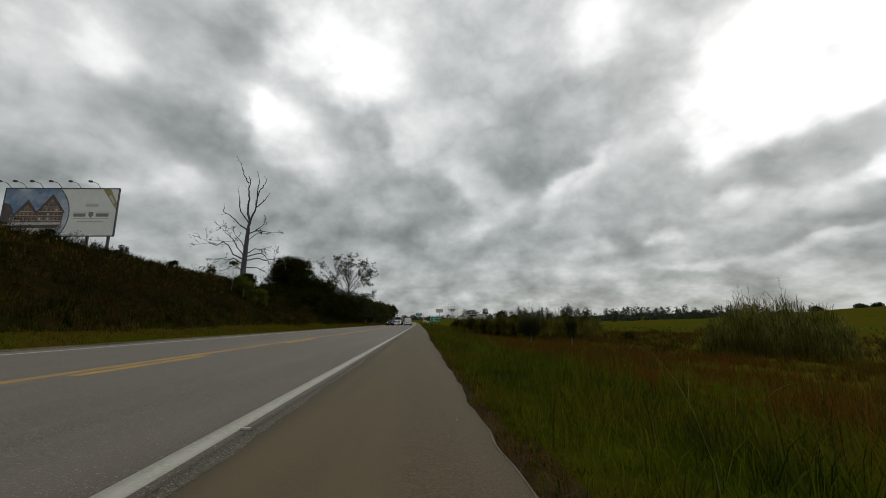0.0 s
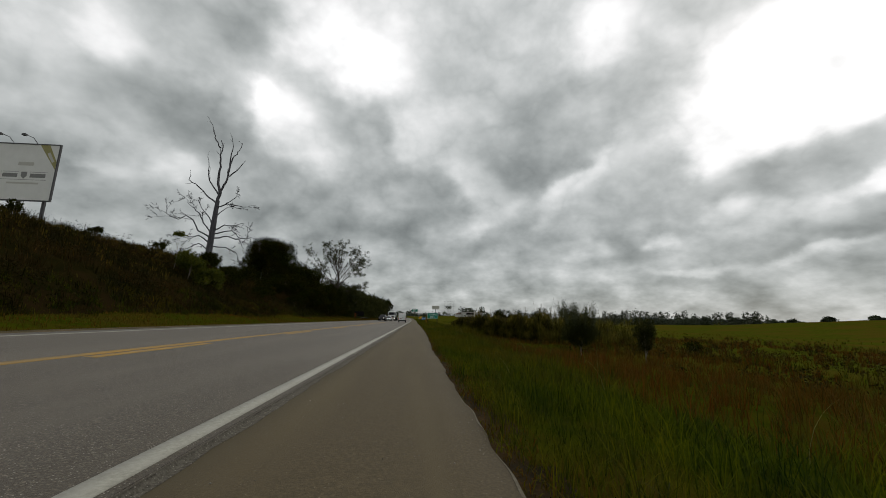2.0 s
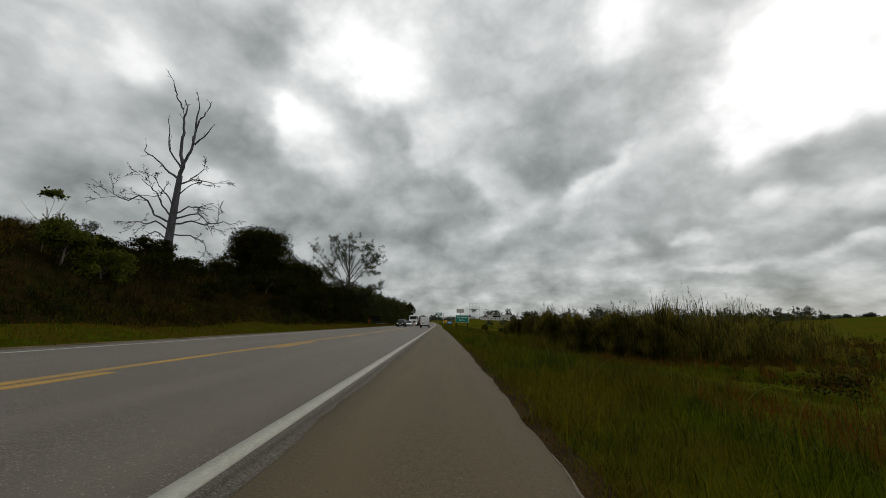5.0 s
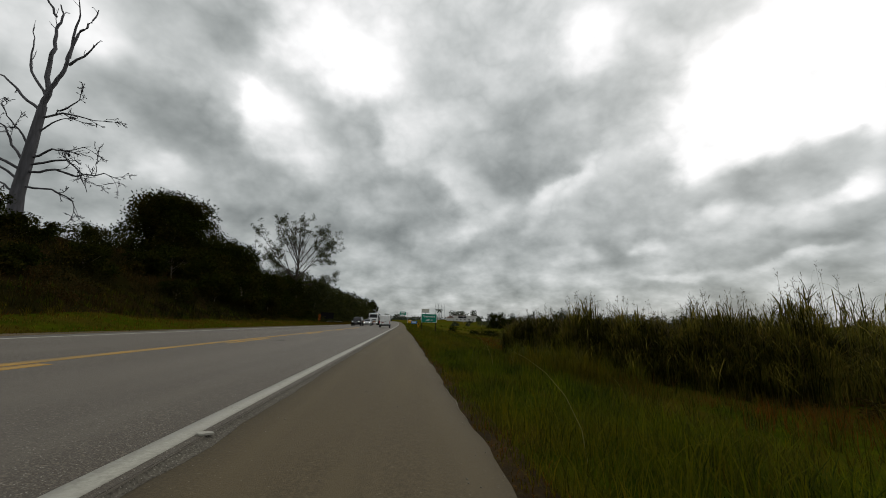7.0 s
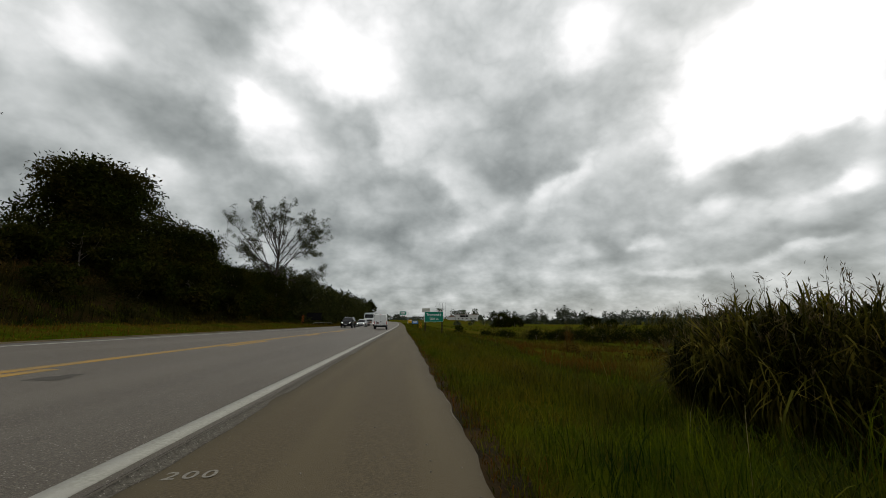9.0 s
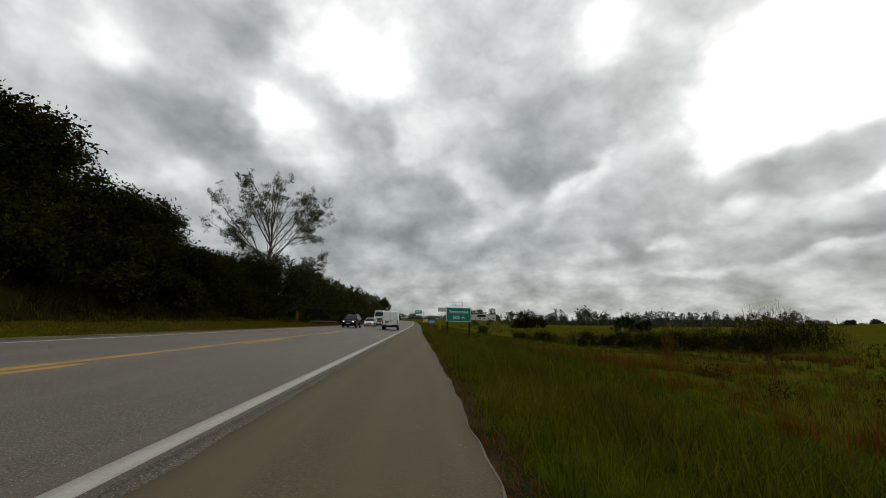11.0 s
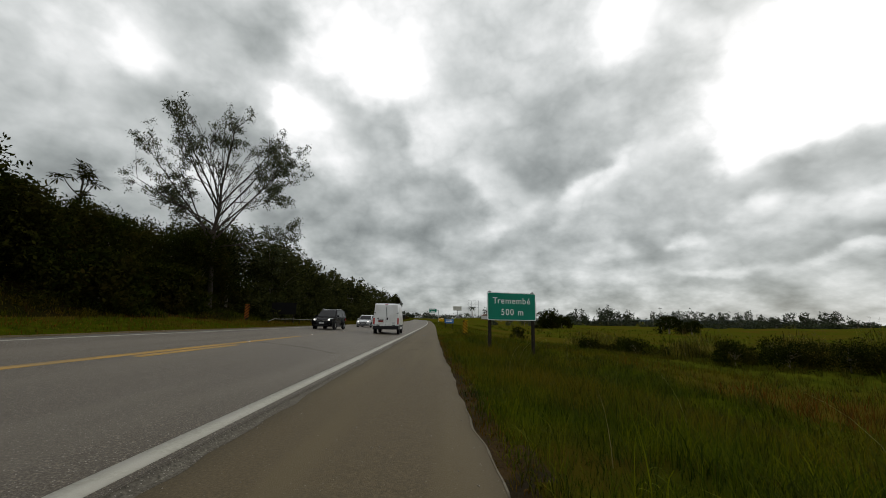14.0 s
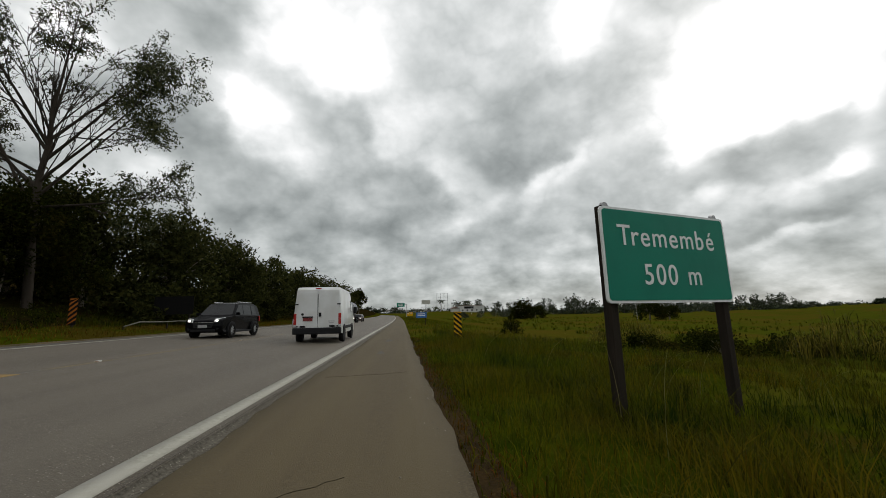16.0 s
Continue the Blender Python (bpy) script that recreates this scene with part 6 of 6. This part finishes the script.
    part("windscreen", quad_bm([(W * 0.43, L * 0.858, 1.38), (-W * 0.43, L * 0.858, 1.38), (-W * 0.40, L * 0.755, H * 0.92), (W * 0.40, L * 0.755, H * 0.92)], 0.02, (0, 0.7, 0.6)), M_GLASS, root)


van(road_at(-3.6, 113.0), 1.0)


def tank_truck(at, rz):
    """A cab-over lorry with a tank behind; its front looks to -y."""
    root = tagged(empty("tank_truck", at, rz), "white cab-over lorry with a dark steel tank", "truck")
    W, H = 2.5, 3.25
    cab = [(0.02, 0.55), (0.0, 1.55), (0.10, 1.95), (0.42, 2.95), (0.62, H - 0.05), (0.9, H), (2.1, H), (2.15, 0.9), (1.9, 0.6)]
    part("cab", loft_body(cab, W / 2, 0.02, 0.06, 1.9, H, 0.04, 2.2), M_PAINT_WHITE, root)
    part("windscreen", quad_bm([(-W * 0.44, 0.10, 1.98), (W * 0.44, 0.10, 1.98), (W * 0.415, 0.40, 2.84), (-W * 0.415, 0.40, 2.84)], 0.05, (0, -1, 0.3)), M_GLASS, root)
    part("sun_visor", box_bm((W * 0.86, 0.30, 0.12), (0, 0.22, 2.98), 0.03), M_PLASTIC, root)
    part("grille", box_bm((W * 0.62, 0.06, 0.34), (0, -0.03, 1.42), 0.03), M_PLASTIC, root)
    part("lower_grille", box_bm((W * 0.60, 0.06, 0.28), (0, -0.03, 0.98), 0.03), M_PLASTIC, root)
    part("bumper", box_bm((W, 0.30, 0.34), (0, 0.05, 0.62), 0.06), M_PAINT_WHITE, root)
    part("plate_red", box_bm((0.36, 0.02, 0.30), (0.42, -0.07, 0.98), 0.004), M_SIGN_RED, root)
    part("hazard_diamond", box_bm((0.28, 0.02, 0.28), (-0.75, -0.07, 0.98), 0.004), M_SIGN_WHITE, root)
    part("number_plate", box_bm((0.42, 0.02, 0.14), (0, -0.11, 0.60), 0.004), M_PLATE_RED, root)
    for sx in (-1, 1):
        part("headlight", box_bm((0.34, 0.06, 0.26), (sx * (W / 2 - 0.24), -0.10, 0.74), 0.03), M_LENS, root)
        part("headlight_bulb", cyl_bm(0.10, 0.09, 0.05, pose(sx * (W / 2 - 0.24), -0.14, 0.74, 90, 0, 0), 14), M_HEADLIGHT, root)
        part("side_window", quad_bm([(sx * W * 0.485, 0.42, 1.95), (sx * W * 0.485, 1.35, 1.95), (sx * W * 0.47, 1.35, 2.75), (sx * W * 0.47, 0.62, 2.75)], 0.03, (sx, 0, 0)), M_GLASS, root)
        part("mirror", box_bm((0.16, 0.14, 0.72), (sx * (W / 2 + 0.20), 0.20, 2.30), 0.04), M_PLASTIC, root)
        for yy, r in ((1.25, 0.50), (4.6, 0.50), (8.6, 0.50), (9.8, 0.50)):
            wheel(root, sx * (W / 2 - 0.17), yy, r, 0.32, 10)
        part("mudguard", box_bm((0.5, 1.3, 0.08), (sx * (W / 2 - 0.2), 4.6, 1.10), 0.03), M_PLASTIC, root)
    part("chassis", box_bm((0.95, 9.6, 0.30), (0, 5.8, 0.88), 0.02), M_DARK_STEEL, root)
    bm = cyl_bm(1.08, 1.08, 7.4, pose(0, 6.6, 2.15, 90, 0, 0), 28, 0.18)
    tank = part("tank", bm, M_TANK, root, smooth=False)
    for yy in (4.3, 6.6, 8.9):
        part("tank_band", cyl_bm(1.10, 1.10, 0.10, pose(0, yy, 2.15, 90, 0, 0), 28), M_DARK_STEEL, tank)
    for yy in (5.2, 7.8):
        part("hatch", cyl_bm(0.32, 0.28, 0.22, pose(0, yy, 3.30), 16), M_GALV, tank)
    part("exhaust_stack", cyl_bm(0.09, 0.09, 1.6, pose(W / 2 - 0.25, 2.45, 2.4), 12), M_GALV, root)
    part("air_filter", box_bm((0.5, 0.4, 1.3), (-W / 2 + 0.4, 2.45, 1.9), 0.06), M_PLASTIC, root)


tank_truck(road_at(-8.6, 149.0), -2)


# ---------- marks and litter on the tarmac ----------
def painted_number():
    root = tagged(empty("painted_number", (-1.46, 55.42, float(road_z(-1.46)) + 0.004)), "hand-painted white number 200 on the shoulder", "road marking")
    text_part("digits", "200", 0.22, pose(0, 0, 0, 0, 0, 4), M_ROADPAINT, root, 0.001, 1.25)


painted_number()
rng_l = np.random.default_rng(77)


def gravel():
    V, F = [], []
    base = np.array([(1, 0, 0), (-1, 0, 0), (0, 1, 0), (0, -1, 0), (0, 0, 1), (0, 0, -0.3)], float)
    tri = np.array([(0, 2, 4), (2, 1, 4), (1, 3, 4), (3, 0, 4), (2, 0, 5), (1, 2, 5), (3, 1, 5), (0, 3, 5)])
    for k in range(2600):
        y = rng_l.uniform(0, 130)
        if k % 3 == 0:
            x = ROAD_R + abs(rng_l.normal(0.03, 0.06))
        elif k % 3 == 1:
            x = float(edge_r(y)) - abs(rng_l.normal(0, 0.14))
        else:
            x = rng_l.uniform(-1.85, 0.5)
        s = rng_l.uniform(0.004, 0.011)
        q = base * s * rng_l.uniform(0.6, 1.3, 3) + np.array([x + float(bend(y)), y, float(road_z(x)) + float(rise(y)) + s * 0.4])
        F.append(tri + len(V) * 6)
        V.append(q)
    ob = mesh_part("gravel", np.concatenate(V), np.concatenate(F), M_STONE)
    tagged(ob, "loose pale grit along the shoulder", "gravel", kind="stuff")


gravel()


def paint_flake(x, y, s):
    root = tagged(empty("paint_flake", (x, y, float(road_z(x)) + 0.004)), "chipped lump of white line paint at the road edge", "paint flake", "paint flakes along the line")
    bm = bmesh.new()
    pts = [(math.cos(a) * s * (1 + 0.3 * math.sin(3 * a + y)), math.sin(a) * s * 0.6) for a in np.linspace(0, 2 * math.pi, 9)[:-1]]
    f = bm.faces.new([bm.verts.new((px, py, 0.0)) for px, py in pts])
    ext = bmesh.ops.extrude_face_region(bm, geom=[f])
    bmesh.ops.translate(bm, vec=(0, 0, 0.018), verts=[v for v in ext["geom"] if isinstance(v, bmesh.types.BMVert)])
    part("flake", bm, M_WHITE_LINE, root)


for x, y, s in ((-1.90, 4.5, 0.05), (-1.90, 13.2, 0.06), (-1.90, 23.6, 0.07), (-1.90, 44.6, 0.08), (-1.90, 74.3, 0.05), (-1.90, 83.9, 0.05), (-1.90, 93.8, 0.06)):
    paint_flake(x, y, s)
def road_stain(seed, x, y, half_w, half_l, label, name="oil_stain", category="stain", group="oil stains on the paving", mat=None):
    """A thin dark oily film with a ragged outline."""
    rng = np.random.default_rng(seed)
    root = tagged(empty(name, (x + float(bend(y)), y, 0.0)), label, category, group)
    n = 40
    a = np.linspace(0, 2 * math.pi, n, endpoint=False)
    r = 1 + 0.22 * np.sin(3 * a + seed) + 0.15 * np.sin(7 * a + 2 * seed) + rng.normal(0, 0.07, n)
    px, py = half_w * r * np.cos(a), half_l * r * np.sin(a)
    bm = bmesh.new()
    for dz in (0.0035, -0.004):
        ring = [bm.verts.new((u, v, float(road_z(x + u)) + float(rise(y)) + dz)) for u, v in zip(px, py)]
        mid = bm.verts.new((0, 0, float(road_z(x)) + float(rise(y)) + dz))
        for i in range(n):
            bm.faces.new((ring[i], ring[(i + 1) % n], mid) if dz > 0 else (ring[(i + 1) % n], ring[i], mid))
    part("film", bm, mat or M_STAIN, root)


road_stain(3, -5.8, 59.6, 0.22, 0.42, "dark oil stain on the asphalt of the near lane")
for k, (x, y, w, l) in enumerate(((-0.62, 92.55, 0.06, 0.09), (-0.70, 92.3, 0.035, 0.05), (-0.80, 92.4, 0.05, 0.03), (-0.66, 115.4, 0.16, 0.8), (-0.70, 109.0, 0.10, 0.5), (-0.2, 30.6, 0.05, 0.07))):
    road_stain(11 + k, x, y, w, l, "small dark oil drip on the shoulder" if l < 0.2 else "dark oily patch on the shoulder")


road_stain(31, 0.42, 74.2, 0.20, 0.13, "pale patch of mortar spilt on the paving", "mortar_patch", "patch", "pale patches on the paving", M_PATCH)


def bare_edge(seed, y0, y1):
    """A thin pale lip where the paving has lost its skin along the edge."""
    rng = np.random.default_rng(seed)
    root = tagged(empty("bare_edge", (0, 0, 0)), "thin pale worn lip along the broken paving edge", "patch", "pale patches on the paving")
    Y = np.arange(y0, y1, 0.16)
    t = (Y - y0) / (y1 - y0)
    w = (0.006 + 0.020 * rng.random(len(Y))) * np.clip(6 * t * (1 - t) + 0.15, 0, 1)
    bm = bmesh.new()
    rows = []
    for y, q in zip(Y, w):
        e = float(edge_r(y))
        rows.append([bm.verts.new((x + float(bend(y)), y, float(road_z(x)) + float(rise(y)) + dz)) for x, dz in ((e - q, 0.0), (e - q * 0.9, 0.004), (e + 0.004, 0.004), (e + 0.006, -0.03))])
    for a, b in zip(rows, rows[1:]):
        for k in range(3):
            bm.faces.new((a[k], a[k + 1], b[k + 1], b[k]))
    part("lip", bm, M_PATCH, root)


rng_p = random.Random(19)
for k in range(22):
    y = 1.0 + k * 5.0 + rng_p.uniform(-1.0, 1.0)
    bare_edge(40 + k, y, y + rng_p.uniform(1.6, 4.4))


def crack(seed, x0, y0, x1, y1):
    """A thin wandering crack in the paving."""
    rng = np.random.default_rng(seed)
    root = tagged(empty("crack", (0, 0, 0)), "thin dark wandering crack in the shoulder paving", "crack", "cracks in the shoulder")
    n = 14
    t = np.linspace(0, 1, n)
    long = math.hypot(x1 - x0, y1 - y0)
    off = np.cumsum(rng.normal(0, 0.035, n)) * min(1.0, long)
    X, Y = x0 + (x1 - x0) * t - (y1 - y0) / long * off, y0 + (y1 - y0) * t + (x1 - x0) / long * off
    w = 0.004 * (0.5 + rng.random(n))
    nx, ny = -(y1 - y0) / long, (x1 - x0) / long
    bm = bmesh.new()
    rows = [[bm.verts.new((a + nx * q * s, b + ny * q * s, float(road_z(a)) + dz)) for s, dz in ((-1, 0.003), (1, 0.003), (1, -0.01), (-1, -0.01))] for a, b, q in zip(X, Y, w)]
    for p, q in zip(rows, rows[1:]):
        for k in range(4):
            bm.faces.new((p[k], p[(k + 1) % 4], q[(k + 1) % 4], q[k]))
    part("seam", bm, M_CRACK, root)


for k, line in enumerate(((-1.2, 98.6, -0.35, 98.9), (-1.5, 104.0, 0.1, 104.5))):
    crack(90 + k, *line)


def road_smear():
    """A curved dark smear drawn across the near lane."""
    root = tagged(empty("tar_smear", (0, 0, 0)), "long dark tar smear across the near lane", "stain")
    line = [(-7.0, 98.4), (-6.6, 98.25), (-6.0, 98.0), (-5.3, 97.6), (-4.5, 97.0), (-3.7, 96.2), (-3.0, 95.4)]
    bm = bmesh.new()
    rows = []
    for i, (x, y) in enumerate(line):
        w = 0.20 * (1 - 0.08 * i) + 0.04 * math.sin(i * 2.3)
        rows.append([[bm.verts.new((x + o[0] * w, y + o[1] * w, float(road_z(x + o[0] * w)) + dz)) for o in ((-0.45, -0.9), (0.45, 0.9))] for dz in (0.003, -0.004)])
    for a, b in zip(rows, rows[1:]):
        bm.faces.new((a[0][0], b[0][0], b[0][1], a[0][1]))
        bm.faces.new((a[1][0], a[1][1], b[1][1], b[1][0]))
    part("film", bm, M_SMEAR, root)


road_smear()
for y in (98.2, 106.0, 114.0):
    stud = tagged(empty("road_stud", (YELLOW_X - 0.16, y, float(road_z(YELLOW_X - 0.16)) + 0.005)), "small pale reflective stud on the centre line", "road stud", "studs on the centre line")
    part("housing", box_bm((0.10, 0.09, 0.022), (0, 0, 0.010), 0.006), M_SIGN_WHITE, stud)
    part("reflector", box_bm((0.075, 0.012, 0.012), (0, -0.046, 0.012), 0.002), M_AMBER_LENS, stud)
# second, broken yellow line
for k in range(9):
    y0 = -4 + k * 12.0
    strip("centre_dash", YELLOW_X + 0.06, YELLOW_X + 0.34, y0, y0 + 4.6, M_YELLOW_LINE, 0.005, "faded yellow dash of the centre line", skirt=0.004, cuts=1, step=1.5)


# ---------- distance ----------
def far_row(name, seed, n, x0, x1, y0, y1, h, r, label, mat=None, count=520, leaf=0.9):
    rng = np.random.default_rng(seed)
    for i in range(n):
        t = (i + rng.uniform(0.1, 0.9)) / n
        x, y = x0 + (x1 - x0) * t + rng.normal(0, 3), y0 + (y1 - y0) * t + rng.normal(0, 12)
        k = rng.uniform(0.7, 1.35)
        leafy_tree(name, seed * 100 + i, at_land(x, y, -0.5), h * k, r * k, count, leaf, mat or M_LEAF_FAR, label, 0.25, 0.02, 7, per=6, group=label, low=7)


far_row("distant_tree", 201, 74, 70, 570, 650, 600, 24, 8.5, "distant dark eucalypt of a far plantation", count=520, leaf=2.0)
far_row("distant_tree", 202, 44, 60, 600, 630, 560, 10, 10, "distant low tree at the edge of the meadow", count=420, leaf=2.0)
far_row("distant_tree", 203, 30, 170, 330, 360, 110, 2.6, 2.6, "distant tree on the rise beyond the meadow", leaf=1.2)
far_row("distant_tree", 204, 24, -60, 110, 560, 640, 9, 7, "distant tree behind the road", leaf=1.3)
far_row("distant_tree", 205, 10, 30, 110, 330, 420, 5, 4, "bushy tree in the far meadow", leaf=0.7)
leafy_tree("meadow_tree", 210, at_land(60.0, 285.0, -2.6), 14.5, 8.0, 7000, 0.7, M_LEAF, "bushy round tree standing alone in the meadow", 0.4, 0.04, 16, low=8)
leafy_tree("meadow_tree", 211, at_land(72.0, 300.0, -0.4), 9.0, 6.0, 3600, 0.7, M_LEAF, "bushy round tree standing alone in the meadow", 0.3, 0.04, 12, low=6)
leafy_tree("meadow_tree", 212, at_land(84.0, 220.0, -0.4), 8.5, 4.6, 3600, 0.5, M_LEAF, "bushy round tree standing alone in the meadow", 0.3, 0.04, 12, low=6)
leafy_tree("meadow_tree", 213, at_land(100.0, 232.0, -0.4), 6.5, 4.2, 3000, 0.5, M_LEAF, "bushy round tree standing alone in the meadow", 0.3, 0.04, 12, low=6)


def palm(at, h, seed):
    rng = np.random.default_rng(seed)
    root = tagged(empty("palm_tree", at), "tall palm tree far off beside a white house", "palm tree", "palms by the white house")
    trunk = bough(rng, (0, 0, -0.4), (0, 0, 1), h, 0.30, 8, 0.02, 0.02, 0.7)
    v, f = tubes([trunk], 8)
    mesh_part("trunk", v, f, M_BARK, root, smooth=True)
    top = trunk[-1][0]
    for k in range(16):
        a, up = k * 2.4, rng.uniform(-0.2, 1.6)
        V, F = [], []
        p, d = top.copy(), np.array([math.cos(a), math.sin(a), up])
        for j in range(9):
            s = np.array([-math.sin(a), math.cos(a), 0]) * (0.6 * math.sin(math.pi * (j + 1) / 10.5))
            dip = np.array([0, 0, -0.9 * np.linalg.norm(s)])
            V += [p + s + dip, p, p - s + dip]
            d = d / np.linalg.norm(d) + np.array([0, 0, -0.22])
            p = p + d / np.linalg.norm(d) * 0.72
        for j in range(8):
            F += [(3 * j, 3 * j + 1, 3 * j + 4, 3 * j + 3), (3 * j + 1, 3 * j + 2, 3 * j + 5, 3 * j + 4)]
        mesh_part("frond", V, np.array(F), M_LEAF_FAR, root)


palm(at_land(47.0, 560.0), 15.0, 301)
palm(at_land(63.5, 480.0), 9.5, 302)
palm(at_land(67.5, 492.0), 9.0, 303)
palm(at_land(42.0, 585.0), 9.0, 304)


def white_house():
    x, y, z = at_land(66.0, 465.0)
    root = tagged(empty("white_house", (x, y, z), 0), "long low white house with a sign board", "house")
    W, D, H = 24.0, 12.0, 6.4
    part("wall", box_bm((W, D, H), (0, 0, H / 2 - 0.6), 0.05), M_HOUSE, root)
    part("gable_wing", box_bm((7.0, 10.0, 4.2), (-W / 2 - 4.0, -1.0, 1.5), 0.05), M_HOUSE, root)
    roof = [(-W / 2 - 8.2, 3.4), (-W / 2 - 4.0, 5.4), (-W / 2 + 0.2, 3.4)]
    part("roof", poly_bm(roof, 11.0, pose(0, -6.5, 0)), M_ROOF, root)
    part("main_roof", box_bm((W + 0.8, D + 0.8, 0.35), (0, 0, H - 0.4), 0.05), M_ROOF, root)
    part("sign_board", box_bm((9.0, 0.2, 2.0), (-3.0, -D / 2 - 0.12, H - 2.2), 0.03), M_SIGN_BLACK, root, "dark sign board on the house front")
    for k in range(5):
        win = part("window", box_bm((1.6, 0.12, 1.4), (-9.0 + k * 4.5, -D / 2 - 0.07, 1.7), 0.02), M_CONCRETE, root)
        part("pane", box_bm((1.3, 0.06, 1.1), (-9.0 + k * 4.5, -D / 2 - 0.13, 1.7)), M_GLASS, win)


white_house()


def far_billboard(x, y, w, h, z, label, mat):
    root = tagged(empty("far_billboard", at_land(x, y)), label, "billboard")
    part("panel", box_bm((w, 0.3, h), (0, 0, z + h / 2), 0.03), mat, root)
    part("frame", box_bm((w + 0.4, 0.2, 0.25), (0, 0, z - 0.1)), M_DARK_STEEL, root)
    part("post", cyl_bm(0.35, 0.3, z + 0.6, pose(0, 0.3, z / 2), 12), M_DARK_STEEL, root)


far_billboard(27.0, 540.0, 10.0, 4.6, 10.0, "grey billboard on a single post far down the road", M_BB_PALE)


def board_frame(x, y):
    root = tagged(empty("unused_billboard", at_land(x, y)), "bare steel frame of an unused billboard", "billboard frame")
    for dx in (-6, -2, 2, 6):
        bm = bmesh.new()
        rod(bm, (dx, 0, -0.5), (dx, 0, 20.0), 0.13, 6)
        part("upright", bm, M_DARK_STEEL, root)
    for z in (12.5, 16.0, 19.8):
        bm = bmesh.new()
        rod(bm, (-6.4, 0, z), (6.4, 0, z), 0.10, 6)
        part("cross_bar", bm, M_DARK_STEEL, root)


board_frame(44.0, 520.0)


def gantry_sign(x, y):
    root = tagged(empty("gantry_sign", at_land(x, y)), "green overhead direction sign on a steel arm", "road sign")
    part("board", box_bm((4.6, 0.2, 2.3), (-3.6, -0.3, 7.4), 0.05), M_SIGN_GREEN, root)
    for z, w in ((7.9, 3.2), (6.9, 2.6)):
        part("printed_bar", box_bm((w, 0.04, 0.4), (-3.7, -0.42, z)), M_SIGN_WHITE, root)
    bm = bmesh.new()
    rod(bm, (0, 0, -0.5), (0, 0, 8.0), 0.22, 10)
    part("post", bm, M_GALV, root)
    bm = bmesh.new()
    rod(bm, (0.2, 0, 7.6), (-6.2, 0, 7.6), 0.14, 8)
    part("arm", bm, M_GALV, root)


gantry_sign(2.6, 330.0)


def overpass():
    root = tagged(empty("overpass", (0, 0, 0)), "grey concrete road bridge crossing far ahead", "bridge")
    x0, x1, y = -70.0, 40.0, 640.0
    z = float(rise(600.0)) + 6.0
    part("deck", box_bm((x1 - x0, 9.0, 1.2), ((x0 + x1) / 2, y, z), 0.05), M_CONCRETE, root)
    part("parapet", box_bm((x1 - x0, 0.3, 0.9), ((x0 + x1) / 2, y - 4.6, z + 0.9), 0.03), M_CONCRETE, root)
    for x in (-45, -22, -2, 20):
        part("pier", box_bm((1.4, 6.0, z + 10), (x, y, z / 2 - 5.4), 0.1), M_CONCRETE, root)


overpass()


def utility_pole(x, y, h):
    root = tagged(empty("utility_pole", at_land(x, y)), "thin concrete utility pole in the meadow", "utility pole", "utility poles in the meadow")
    bm = bmesh.new()
    rod(bm, (0, 0, -0.5), (0, 0, h), 0.16, 8, 0.10)
    part("pole", bm, M_CONCRETE, root)
    part("cross_arm", box_bm((1.8, 0.1, 0.12), (0, -0.1, h - 0.5), 0.01), M_POST, root)


utility_pole(105.0, 260.0, 11.5)
utility_pole(60.0, 430.0, 11.0)


def hills(name, seed, y, x0, x1, h, label):
    """A far ridge, with a foot that sinks into the plain."""
    rng = np.random.default_rng(seed)
    xs = np.linspace(x0, x1, 160)
    ridge = h * (0.62 + 0.25 * vnoise(xs, xs * 0, 420.0, seed) + 0.13 * vnoise(xs, xs * 0, 130.0, seed + 1)) * np.sin(np.linspace(0, math.pi, 160)) ** 0.6
    rows = [np.stack([xs, np.full(160, y - d), ridge * k - 6 * (1 - k)], -1) for d, k in ((420, 0.0), (220, 0.45), (90, 0.8), (0, 1.0), (-260, 0.0))]
    V = np.stack(rows, 0).reshape(-1, 3)
    idx = np.arange(5 * 160).reshape(5, 160)
    f = np.stack([idx[:-1, :-1], idx[:-1, 1:], idx[1:, 1:], idx[1:, :-1]], -1).reshape(-1, 4)
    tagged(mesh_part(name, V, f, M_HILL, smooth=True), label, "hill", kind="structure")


# blue-grey base colour: the haze over the hills is painted in
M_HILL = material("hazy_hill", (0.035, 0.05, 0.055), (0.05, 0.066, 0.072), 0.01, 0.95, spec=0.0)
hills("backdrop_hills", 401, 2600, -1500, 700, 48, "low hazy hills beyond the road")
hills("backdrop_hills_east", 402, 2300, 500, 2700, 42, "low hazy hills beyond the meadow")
